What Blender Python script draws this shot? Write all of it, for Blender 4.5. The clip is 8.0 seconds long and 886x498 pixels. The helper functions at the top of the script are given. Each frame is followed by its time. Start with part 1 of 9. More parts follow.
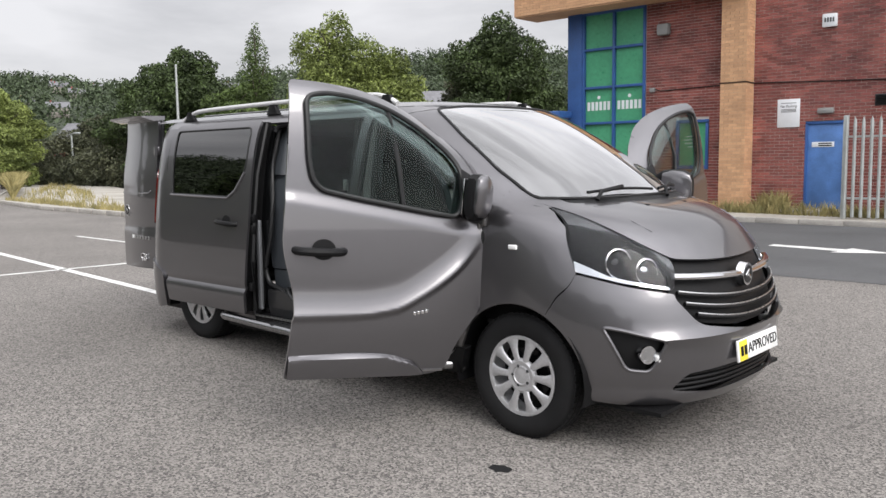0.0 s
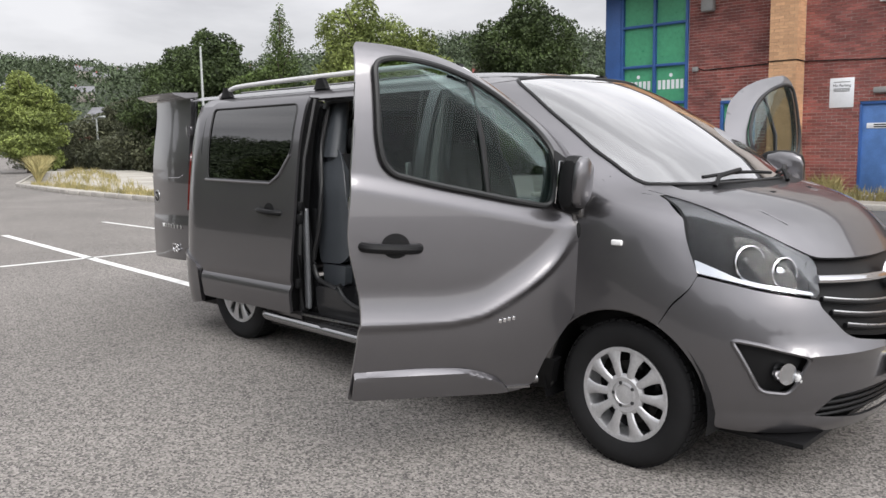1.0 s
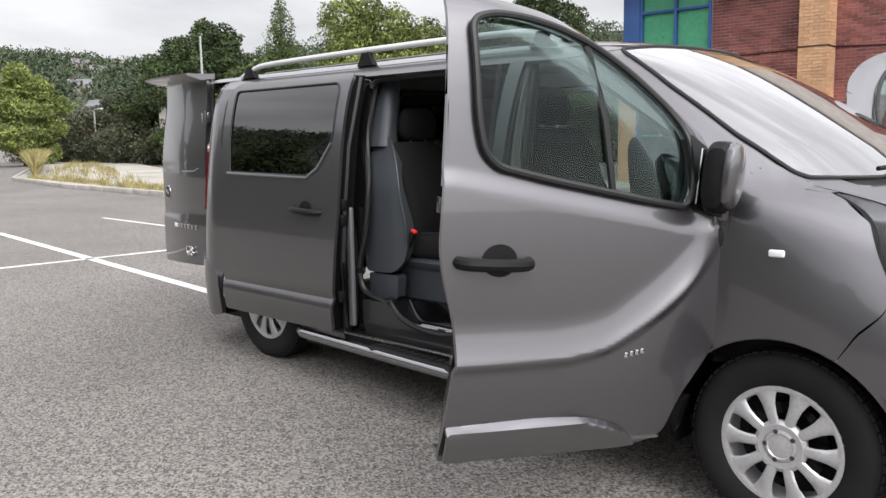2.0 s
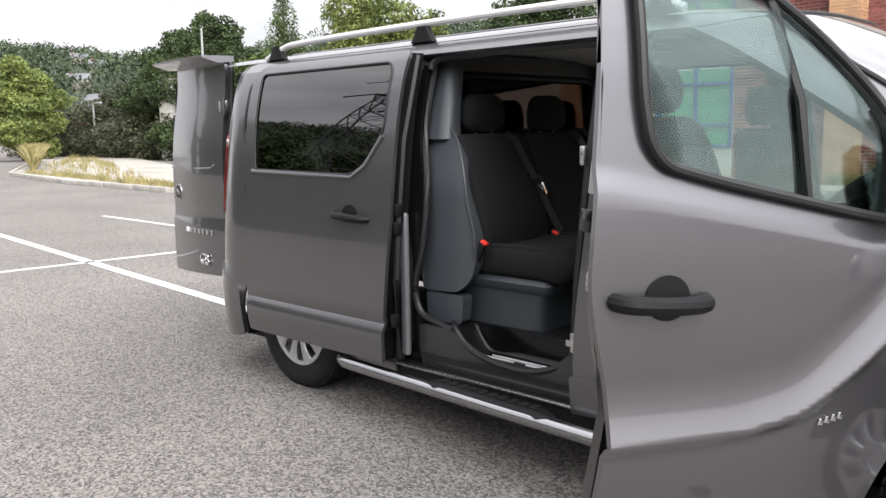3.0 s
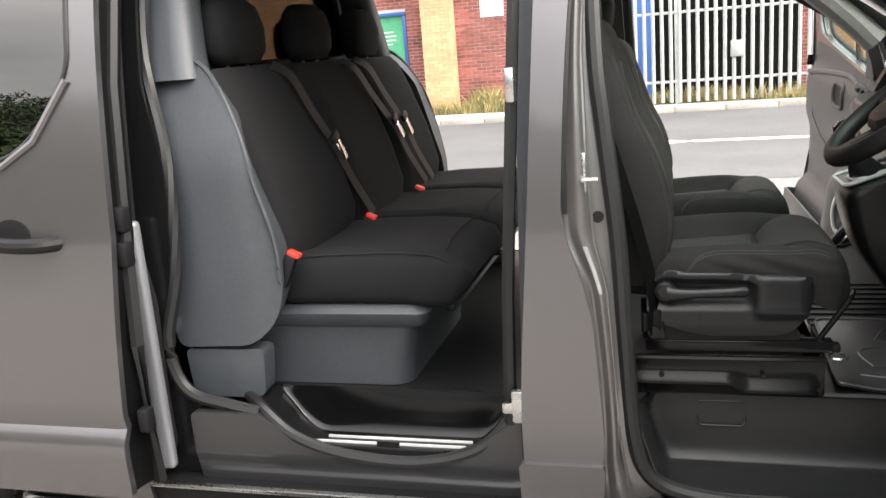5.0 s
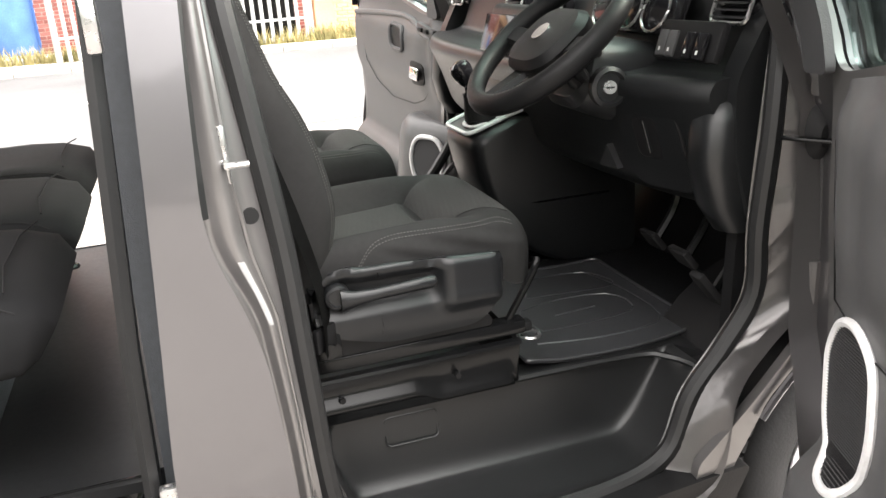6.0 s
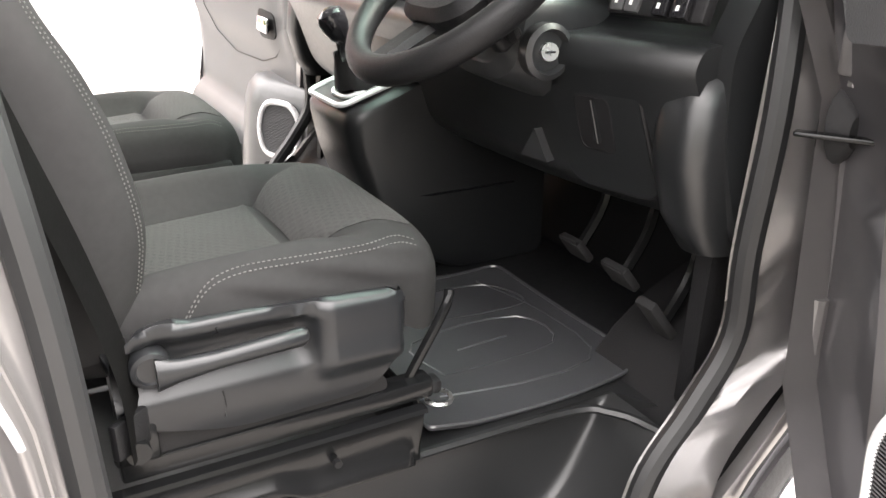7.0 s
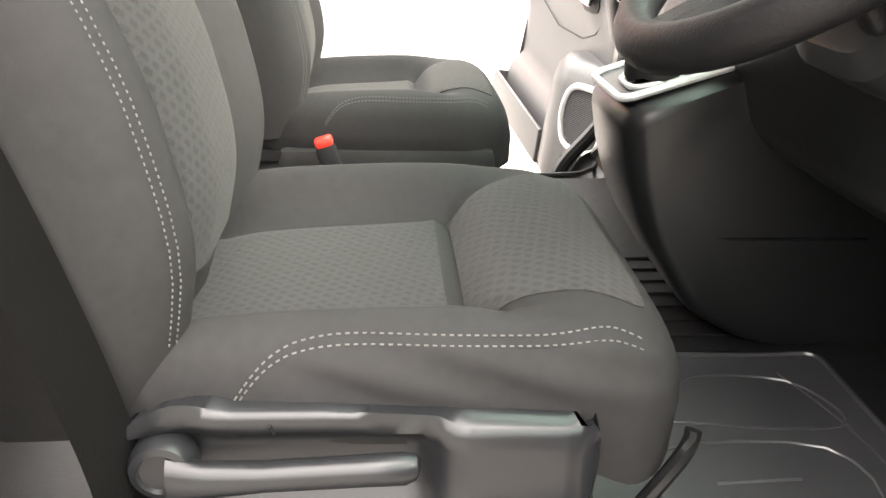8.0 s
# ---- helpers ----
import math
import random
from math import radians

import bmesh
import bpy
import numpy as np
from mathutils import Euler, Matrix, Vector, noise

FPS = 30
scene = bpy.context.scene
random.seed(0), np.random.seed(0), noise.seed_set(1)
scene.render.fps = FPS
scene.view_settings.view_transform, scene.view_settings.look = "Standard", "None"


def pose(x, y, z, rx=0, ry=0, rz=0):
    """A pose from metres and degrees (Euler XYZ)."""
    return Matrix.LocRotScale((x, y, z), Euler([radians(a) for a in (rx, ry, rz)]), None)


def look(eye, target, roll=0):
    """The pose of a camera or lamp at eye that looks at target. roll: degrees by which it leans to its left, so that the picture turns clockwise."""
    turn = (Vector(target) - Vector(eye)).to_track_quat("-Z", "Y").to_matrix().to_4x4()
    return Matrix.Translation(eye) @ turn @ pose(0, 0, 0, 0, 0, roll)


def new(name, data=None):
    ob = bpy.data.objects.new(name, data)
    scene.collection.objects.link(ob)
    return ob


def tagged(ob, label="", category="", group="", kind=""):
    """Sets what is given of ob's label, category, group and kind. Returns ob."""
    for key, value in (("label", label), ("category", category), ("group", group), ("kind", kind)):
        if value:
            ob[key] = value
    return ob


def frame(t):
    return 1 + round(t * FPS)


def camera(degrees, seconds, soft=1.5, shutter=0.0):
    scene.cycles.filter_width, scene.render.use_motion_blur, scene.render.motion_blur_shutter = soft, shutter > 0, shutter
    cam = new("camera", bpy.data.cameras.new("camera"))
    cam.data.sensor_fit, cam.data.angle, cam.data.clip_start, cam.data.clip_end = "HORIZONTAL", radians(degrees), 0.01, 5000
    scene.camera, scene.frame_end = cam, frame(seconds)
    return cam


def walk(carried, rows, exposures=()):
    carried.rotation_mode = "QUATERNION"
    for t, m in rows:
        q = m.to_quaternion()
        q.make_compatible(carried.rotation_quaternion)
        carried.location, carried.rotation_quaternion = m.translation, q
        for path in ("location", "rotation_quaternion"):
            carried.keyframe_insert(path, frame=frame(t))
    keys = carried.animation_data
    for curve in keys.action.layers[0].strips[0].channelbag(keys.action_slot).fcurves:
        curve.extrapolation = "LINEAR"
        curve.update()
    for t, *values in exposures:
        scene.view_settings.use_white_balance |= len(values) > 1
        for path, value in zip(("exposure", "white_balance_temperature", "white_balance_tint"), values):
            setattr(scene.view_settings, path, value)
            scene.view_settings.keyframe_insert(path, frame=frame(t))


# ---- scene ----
cam = camera(56.1, 8.0)
PATH = [
    (0, (2.63, -4.365, 1.491), (1.289, -2.897, 1.277), -0.8),
    (0.5, (2.307, -4.243, 1.476), (0.95, -2.793, 1.236), -1.0),
    (1, (1.948, -4.067, 1.474), (0.571, -2.638, 1.222), -0.9),
    (1.5, (1.509, -3.94, 1.461), (0.142, -2.502, 1.21), -1.2),
    (2, (1.105, -3.736, 1.451), (-0.267, -2.307, 1.18), -1.1),
    (2.2, (0.939, -3.68, 1.448), (-0.436, -2.254, 1.169), -1.1),
    (3.3, (0.111, -3.311, 1.432), (-1.252, -1.876, 1.145), -0.9),
    (3.5, (-0.06, -3.249, 1.427), (-1.389, -1.784, 1.134), -1.1),
    (4, (-0.437, -3.077, 1.422), (-1.652, -1.521, 1.103), -1.9),
    (4.2, (-0.572, -2.977, 1.421), (-1.712, -1.368, 1.091), -2.1),
    (5.3, (-1.146, -2.431, 1.407), (-1.387, -0.514, 0.891), -5.2),
    (5.5, (-1.189, -2.318, 1.406), (-1.231, -0.398, 0.846), -5.3),
    (6, (-1.274, -2.054, 1.385), (-0.712, -0.248, 0.733), -4.1),
    (6.5, (-1.23, -1.817, 1.352), (-0.39, -0.147, 0.642), -1.9),
    (7, (-1.155, -1.576, 1.313), (-0.271, 0.054, 0.563), 0.1),
    (7.5, (-1.048, -1.395, 1.269), (-0.388, 0.329, 0.501), 1.1),
    (8, (-0.906, -1.218, 1.227), (-0.766, 0.615, 0.439), 1.5),
]
EXPOSURE = [(0.0, -0.35, 6500, 10), (1.0, -0.3, 6500, 10), (2.2, -0.1, 6500, 10), (3.4, 0.38, 6500, 10), (4.2, 0.8, 6550, 10), (5.4, 1.6, 7050, 10), (6.0, 2.1, 7000, 10), (6.6, 2.68, 6950, 12), (7.1, 3.15, 7000, 12), (7.6, 3.4, 7200, 12), (8.0, 3.25, 7300, 12)]
walk(cam, [(t, look(eye, target, roll)) for t, eye, target, roll in PATH], EXPOSURE)

# ---- sky and light: a bright overcast day ----
world = bpy.data.worlds.new("overcast_sky")
scene.world = world
world.use_nodes = True
wn = world.node_tree
wn.nodes.clear()


def wnode(kind, **inputs):
    n = wn.nodes.new(kind)
    for k, v in inputs.items():
        n.inputs[k.replace("_", " ")].default_value = v
    return n


sky = wn.nodes.new("ShaderNodeTexSky")
sky.sky_type = "NISHITA"
sky.sun_disc = False
sky.sun_elevation, sky.sun_rotation = radians(40), radians(104)
sky_dim = wnode("ShaderNodeVectorMath")
sky_dim.operation = "SCALE"
sky_dim.inputs["Scale"].default_value = 0.1
wn.links.new(sky.outputs[0], sky_dim.inputs[0])
coord = wn.nodes.new("ShaderNodeTexCoord")
squash = wn.nodes.new("ShaderNodeMapping")
squash.inputs["Scale"].default_value = (1.6, 1.6, 4.5)
wn.links.new(coord.outputs["Generated"], squash.inputs[0])
cloud = wnode("ShaderNodeTexNoise", Scale=1.7, Detail=6.0, Roughness=0.55, Distortion=0.3)
wn.links.new(squash.outputs[0], cloud.inputs["Vector"])
ramp = wn.nodes.new("ShaderNodeValToRGB")
ramp.color_ramp.elements[0].position, ramp.color_ramp.elements[0].color = 0.36, (0.82, 0.815, 0.845, 1)
ramp.color_ramp.elements[1].position, ramp.color_ramp.elements[1].color = 0.62, (1.16, 1.15, 1.18, 1)
wn.links.new(cloud.outputs["Fac"], ramp.inputs[0])
sky_mix = wn.nodes.new("ShaderNodeMixRGB")
sky_mix.inputs[0].default_value = 0.9
wn.links.new(sky_dim.outputs[0], sky_mix.inputs[1])
wn.links.new(ramp.outputs[0], sky_mix.inputs[2])
# an overcast sky is about three times as bright overhead as at the horizon
rise = wn.nodes.new("ShaderNodeSeparateXYZ")
wn.links.new(coord.outputs["Generated"], rise.inputs[0])
lift = wn.nodes.new("ShaderNodeMapRange")
lift.interpolation_type = "SMOOTHSTEP"
lift.inputs["From Min"].default_value, lift.inputs["From Max"].default_value = 0.12, 0.9
lift.inputs["To Min"].default_value, lift.inputs["To Max"].default_value = 1.0, 1.9
wn.links.new(rise.outputs[2], lift.inputs[0])
# and brighter towards the veiled sun
glow = wn.nodes.new("ShaderNodeVectorMath")
glow.operation = "DOT_PRODUCT"
glow.inputs[1].default_value = Vector((0.85, -0.2, 0.5)).normalized()
wn.links.new(coord.outputs["Generated"], glow.inputs[0])
veil = wn.nodes.new("ShaderNodeMapRange")
veil.interpolation_type = "SMOOTHSTEP"
veil.inputs["From Min"].default_value, veil.inputs["From Max"].default_value = 0.1, 1.0
veil.inputs["To Min"].default_value, veil.inputs["To Max"].default_value = 1.0, 2.4
wn.links.new(glow.outputs["Value"], veil.inputs[0])
both = wn.nodes.new("ShaderNodeMath")
both.operation = "MULTIPLY"
wn.links.new(lift.outputs[0], both.inputs[0])
wn.links.new(veil.outputs[0], both.inputs[1])
bg = wnode("ShaderNodeBackground", Strength=1.0)
wn.links.new(sky_mix.outputs[0], bg.inputs[0])
wn.links.new(both.outputs[0], bg.inputs[1])
wout = wn.nodes.new("ShaderNodeOutputWorld")
wn.links.new(bg.outputs[0], wout.inputs[0])

sun = new("sun", bpy.data.lights.new("sun", "SUN"))
sun.data.energy, sun.data.angle, sun.data.color = 2.0, radians(30), (1.0, 0.97, 0.92)
sun.matrix_basis = look((14, -3.5, 12), (0, 0, 0))


# ---- materials ----
def material(name, base, rough=0.5, metal=0.0, coat=0.0, var=0.12, scale=6.0, bump=0.0, bump_scale=60.0, spec=0.5, second=None, trans=0.0, per_object=0.0, stretch=(1, 1, 1), fine=0.06, wear=0.07):
    """A surface with two scales of variation in colour, roughness wear and fine relief."""
    m = bpy.data.materials.new(name)
    m.use_nodes = True
    t = m.node_tree
    p = t.nodes["Principled BSDF"]
    p.inputs["Roughness"].default_value = rough
    p.inputs["Metallic"].default_value = metal
    p.inputs["Coat Weight"].default_value = coat
    p.inputs["Coat Roughness"].default_value = 0.04
    p.inputs["Specular IOR Level"].default_value = spec
    p.inputs["Transmission Weight"].default_value = trans
    tc = t.nodes.new("ShaderNodeTexCoord")
    mp = t.nodes.new("ShaderNodeMapping")
    mp.inputs["Scale"].default_value = stretch
    t.links.new(tc.outputs["Object"], mp.inputs[0])
    big = t.nodes.new("ShaderNodeTexNoise")
    big.inputs["Scale"].default_value, big.inputs["Detail"].default_value = scale, 5
    small = t.nodes.new("ShaderNodeTexNoise")
    small.inputs["Scale"].default_value, small.inputs["Detail"].default_value = scale * 17, 4
    for n in (big, small):
        t.links.new(mp.outputs[0], n.inputs["Vector"])
    r = t.nodes.new("ShaderNodeValToRGB")
    dark = tuple(c * (1 - var) for c in base)
    lite = tuple(min(1, c * (1 + var)) for c in (second or base))
    r.color_ramp.elements[0].position, r.color_ramp.elements[0].color = 0.3, (*dark, 1)
    r.color_ramp.elements[1].position, r.color_ramp.elements[1].color = 0.7, (*lite, 1)
    t.links.new(big.outputs["Fac"], r.inputs[0])
    mul = t.nodes.new("ShaderNodeMixRGB")
    mul.blend_type = "OVERLAY"
    mul.inputs[0].default_value = fine * 4
    t.links.new(r.outputs[0], mul.inputs[1])
    t.links.new(small.outputs["Fac"], mul.inputs[2])
    col = mul.outputs[0]
    if per_object:
        info = t.nodes.new("ShaderNodeObjectInfo")
        hs = t.nodes.new("ShaderNodeHueSaturation")
        mr = t.nodes.new("ShaderNodeMapRange")
        mr.inputs["To Min"].default_value, mr.inputs["To Max"].default_value = 1 - per_object, 1 + per_object
        t.links.new(info.outputs["Random"], mr.inputs[0])
        t.links.new(mr.outputs[0], hs.inputs["Value"])
        t.links.new(col, hs.inputs["Color"])
        col = hs.outputs[0]
    t.links.new(col, p.inputs["Base Color"])
    rr = t.nodes.new("ShaderNodeMapRange")
    rr.inputs["To Min"].default_value, rr.inputs["To Max"].default_value = max(0, rough - wear), min(1, rough + wear)
    t.links.new(small.outputs["Fac"], rr.inputs[0])
    t.links.new(rr.outputs[0], p.inputs["Roughness"])
    if bump:
        bt = t.nodes.new("ShaderNodeTexNoise")
        bt.inputs["Scale"].default_value, bt.inputs["Detail"].default_value = bump_scale, 6
        t.links.new(mp.outputs[0], bt.inputs["Vector"])
        b = t.nodes.new("ShaderNodeBump")
        b.inputs["Strength"].default_value, b.inputs["Distance"].default_value = bump, 0.01
        t.links.new(bt.outputs["Fac"], b.inputs["Height"])
        t.links.new(b.outputs[0], p.inputs["Normal"])
    return m


def asphalt_material():
    m = material("asphalt", (0.172, 0.163, 0.155), 0.88, var=0.16, scale=0.35, bump=0.0, spec=0.25, fine=0.0)
    t = m.node_tree
    p = t.nodes["Principled BSDF"]
    tc = [n for n in t.nodes if n.type == "TEX_COORD"][0]
    vor = t.nodes.new("ShaderNodeTexVoronoi")
    vor.inputs["Scale"].default_value = 105
    t.links.new(tc.outputs["Object"], vor.inputs["Vector"])
    old = p.inputs["Base Color"].links[0].from_socket
    ramp2 = t.nodes.new("ShaderNodeValToRGB")
    ramp2.color_ramp.elements[0].position, ramp2.color_ramp.elements[0].color = 0.0, (0.34, 0.34, 0.34, 1)
    ramp2.color_ramp.elements[1].position, ramp2.color_ramp.elements[1].color = 1.0, (1.7, 1.67, 1.62, 1)
    sep = t.nodes.new("ShaderNodeSeparateColor")
    t.links.new(vor.outputs["Color"], sep.inputs[0])
    t.links.new(sep.outputs[0], ramp2.inputs[0])
    mul = t.nodes.new("ShaderNodeMixRGB")
    mul.blend_type, mul.inputs[0].default_value = "MULTIPLY", 1.0
    t.links.new(old, mul.inputs[1])
    t.links.new(ramp2.outputs[0], mul.inputs[2])
    t.links.new(mul.outputs[0], p.inputs["Base Color"])
    b = t.nodes.new("ShaderNodeBump")
    b.inputs["Strength"].default_value, b.inputs["Distance"].default_value = 0.7, 0.006
    t.links.new(vor.outputs["Distance"], b.inputs["Height"])
    t.links.new(b.outputs[0], p.inputs["Normal"])
    return m


def glass_material(name, tint, rough=0.0, alpha=0.15, gain=1.5):
    """Thin tinted pane: mostly see-through, mirror-like at glancing angles."""
    m = bpy.data.materials.new(name)
    m.use_nodes = True
    t = m.node_tree
    t.nodes.clear()
    o = t.nodes.new("ShaderNodeOutputMaterial")
    see = t.nodes.new("ShaderNodeBsdfTransparent")
    see.inputs[0].default_value = (*tint, 1)
    gloss = t.nodes.new("ShaderNodeBsdfGlossy")
    gloss.inputs["Roughness"].default_value = rough
    gloss.inputs[0].default_value = (1, 1, 1, 1)
    fr = t.nodes.new("ShaderNodeFresnel")
    fr.inputs[0].default_value = 1.55
    mx = t.nodes.new("ShaderNodeMixShader")
    add = t.nodes.new("ShaderNodeMath")
    add.operation = "MULTIPLY_ADD"
    add.inputs[1].default_value, add.inputs[2].default_value = gain, alpha * 0.2
    add.use_clamp = True
    t.links.new(fr.outputs[0], add.inputs[0])
    t.links.new(add.outputs[0], mx.inputs[0])
    t.links.new(see.outputs[0], mx.inputs[1])
    t.links.new(gloss.outputs[0], mx.inputs[2])
    t.links.new(mx.outputs[0], o.inputs[0])
    return m


PAINT = material("grey_metallic_paint", (0.136, 0.132, 0.139), 0.31, metal=0.85, coat=1.0, var=0.015, scale=1.2, fine=0.005, wear=0.01)
PAINT_DULL = material("grey_inner_paint", (0.165, 0.159, 0.158), 0.33, metal=0.7, coat=0.7, var=0.03, scale=2.0, fine=0.01, wear=0.02)
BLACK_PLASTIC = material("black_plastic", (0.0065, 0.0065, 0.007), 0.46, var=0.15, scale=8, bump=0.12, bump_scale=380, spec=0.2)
DARK_PLASTIC = material("charcoal_plastic", (0.035, 0.0355, 0.037), 0.5, var=0.12, scale=6, bump=0.15, bump_scale=420)
DASH_PLASTIC = material("dash_plastic", (0.0058, 0.0064, 0.0070), 0.36, var=0.06, scale=6, bump=0.05, bump_scale=600, spec=0.5)
GREY_PLASTIC = material("blue_grey_plastic", (0.038, 0.043, 0.049), 0.45, var=0.08, scale=5, bump=0.12, bump_scale=380)
PALE_PLASTIC = material("pale_grey_trim_plastic", (0.24, 0.24, 0.235), 0.6, var=0.08, scale=5, bump=0.1, bump_scale=380)
RUBBER = material("black_rubber", (0.009, 0.009, 0.0095), 0.8, var=0.2, scale=9, bump=0.1, bump_scale=120, spec=0.3)
SEAL = material("rubber_seal", (0.0055, 0.0058, 0.0063), 0.48, var=0.15, scale=9)
CHROME = material("chrome", (0.75, 0.75, 0.76), 0.09, metal=1.0, var=0.03, scale=4, fine=0.0)
LAMP_CHROME = material("lamp_reflector", (0.46, 0.46, 0.47), 0.16, metal=1.0, var=0.05, scale=8, fine=0.0)
STEEL = material("brushed_steel", (0.55, 0.55, 0.55), 0.28, metal=1.0, var=0.06, scale=5, fine=0.01, wear=0.04)
STEP_STEEL = material("polished_step_tube", (0.36, 0.36, 0.37), 0.2, metal=1.0, var=0.05, scale=5, fine=0.01, wear=0.04)
JAMB_GREY = material("worn_jamb_grey", (0.16, 0.165, 0.175), 0.38, metal=0.3, coat=0.3, var=0.08, scale=5, fine=0.02, wear=0.03)
# grey body paint with the sill's shade put into the colour
SILL_SHADE = material("shaded_sill_paint", (0.026, 0.0265, 0.028), 0.3, metal=0.3, coat=0.4, var=0.1, scale=4, fine=0.02, wear=0.04)
SILVER = material("silver_wheel_paint", (0.52, 0.52, 0.53), 0.34, metal=0.55, coat=0.3, var=0.05, scale=5)
SATIN_SILVER = material("satin_silver_trim", (0.62, 0.62, 0.62), 0.45, metal=0.25, var=0.03, scale=5)
BLACK_GLOSS = material("gloss_black", (0.008, 0.008, 0.009), 0.12, var=0.1, scale=5)
BLACK_METAL = material("black_painted_steel", (0.0045, 0.0047, 0.005), 0.2, var=0.1, scale=4, fine=0.01, wear=0.02, spec=0.26)
DOOR_TRIM = material("door_trim_plastic", (0.060, 0.060, 0.061), 0.42, var=0.08, scale=6, bump=0.05, bump_scale=600)
COLUMN_GREY = material("column_shroud_plastic", (0.016, 0.0168, 0.018), 0.42, var=0.08, scale=6, bump=0.05, bump_scale=600)
# belt webbing again, paler: the sheen on the bench belts is in the colour
BELT_SHEEN = material("bench_belt_webbing", (0.030, 0.030, 0.031), 0.5, var=0.1, scale=5, bump=0.15, bump_scale=500)
RED_PLASTIC = material("red_plastic", (0.62, 0.03, 0.02), 0.4, var=0.08, scale=20)
RED_LENS = material("red_lamp_lens", (0.11, 0.012, 0.010), 0.12, coat=1.0, var=0.15, scale=9)
LABEL = material("printed_label", (0.27, 0.27, 0.27), 0.5, var=0.1, scale=30)
WHITE_PLASTIC = material("white_plastic", (0.8, 0.8, 0.79), 0.4, var=0.03, scale=4)
CLEAR_LENS = glass_material("clear_lens", (0.90, 0.91, 0.92), alpha=0.0, gain=0.14)
PANE = glass_material("clear_pane", (0.60, 0.68, 0.66), alpha=0.0, gain=0.24)
SCREEN = glass_material("windscreen_glass", (0.70, 0.84, 0.79), alpha=0.4, gain=2.9)
TINTED = glass_material("privacy_glass", (0.035, 0.036, 0.04), alpha=0.2, gain=1.5)
HEADLINING = material("headlining_fabric", (0.42, 0.41, 0.38), 0.95, var=0.06, scale=4, bump=0.2, bump_scale=500)
VELCRO = material("belt_webbing", (0.0055, 0.0055, 0.0055), 0.6, var=0.1, scale=5, bump=0.1, bump_scale=500, spec=0.1)


import collections

# ---- mesh helpers ----
def part(name, bm, mat, parent=None, label="", smooth=True, angle=35):
    """Link a bmesh as one mesh object, under a thing or a part."""
    bmesh.ops.recalc_face_normals(bm, faces=bm.faces)
    me = bpy.data.meshes.new(name)
    for f in bm.faces:
        f.smooth = smooth
    lim = radians(angle)
    for e in bm.edges:
        if len(e.link_faces) == 2 and e.calc_face_angle(0) > lim:
            e.smooth = False
    bm.to_mesh(me)
    bm.free()
    me.materials.append(mat)
    ob = new(name, me)
    if parent:
        ob.parent = parent
    if label:
        ob["label"] = label
    return ob


def thing(name, label, category, group="", kind="", at=None):
    ob = new(name)
    ob.empty_display_size = 0.2
    if at is not None:
        ob.matrix_basis = at
    return tagged(ob, label, category, group, kind)


def box(cx, cy, cz, sx, sy, sz, bevel=0.0, seg=2, bm=None, m=None):
    """A box with rounded edges; sizes are full lengths."""
    b = bm or bmesh.new()
    r = bmesh.ops.create_cube(b, size=1.0)
    vs = r["verts"]
    for v in vs:
        v.co = Vector((v.co.x * sx, v.co.y * sy, v.co.z * sz))
    if bevel:
        es = list({e for v in vs for e in v.link_edges})
        out = bmesh.ops.bevel(b, geom=es, offset=min(bevel, sx * 0.49, sy * 0.49, sz * 0.49), segments=seg, affect="EDGES", profile=0.5)
        vs = list({v for f in out["faces"] for v in f.verts} | {v for v in vs if v.is_valid})
    shift = Matrix.Translation((cx, cy, cz)) @ (m or Matrix())
    for v in vs:
        v.co = shift @ v.co
    return b


def join(*bms):
    """Several bmeshes as one."""
    out = bms[0]
    for b in bms[1:]:
        me = bpy.data.meshes.new("tmp")
        b.to_mesh(me)
        out.from_mesh(me)
        bpy.data.meshes.remove(me)
        b.free()
    return out


def cyl(p0, p1, r0, r1=None, seg=16, bm=None, cap=True):
    """A round bar from p0 to p1."""
    b = bm or bmesh.new()
    p0, p1 = Vector(p0), Vector(p1)
    r1 = r0 if r1 is None else r1
    q = (p1 - p0).to_track_quat("Z", "Y").to_matrix()
    rings = []
    for p, r in ((p0, r0), (p1, r1)):
        rings.append([b.verts.new(p + q @ Vector((r * math.cos(a), r * math.sin(a), 0))) for a in (2 * math.pi * k / seg for k in range(seg))])
    for k in range(seg):
        b.faces.new((rings[0][k], rings[0][(k + 1) % seg], rings[1][(k + 1) % seg], rings[1][k]))
    if cap:
        b.faces.new(rings[0][::-1])
        b.faces.new(rings[1])
    return b


def spline(pts, per=6, closed=False):
    """Points along a smooth curve through pts."""
    n, out = len(pts), []
    P = [Vector(p) for p in pts]
    for i in range(n if closed else n - 1):
        if closed:
            a, b, c, d = P[i - 1], P[i], P[(i + 1) % n], P[(i + 2) % n]
        else:
            a, b, c, d = P[max(i - 1, 0)], P[i], P[i + 1], P[min(i + 2, n - 1)]
        for k in range(per):
            t = k / per
            out.append(0.5 * ((2 * b) + (c - a) * t + (2 * a - 5 * b + 4 * c - d) * t * t + (3 * b - a - 3 * c + d) * t**3))
    if not closed:
        out.append(P[-1])
    return out


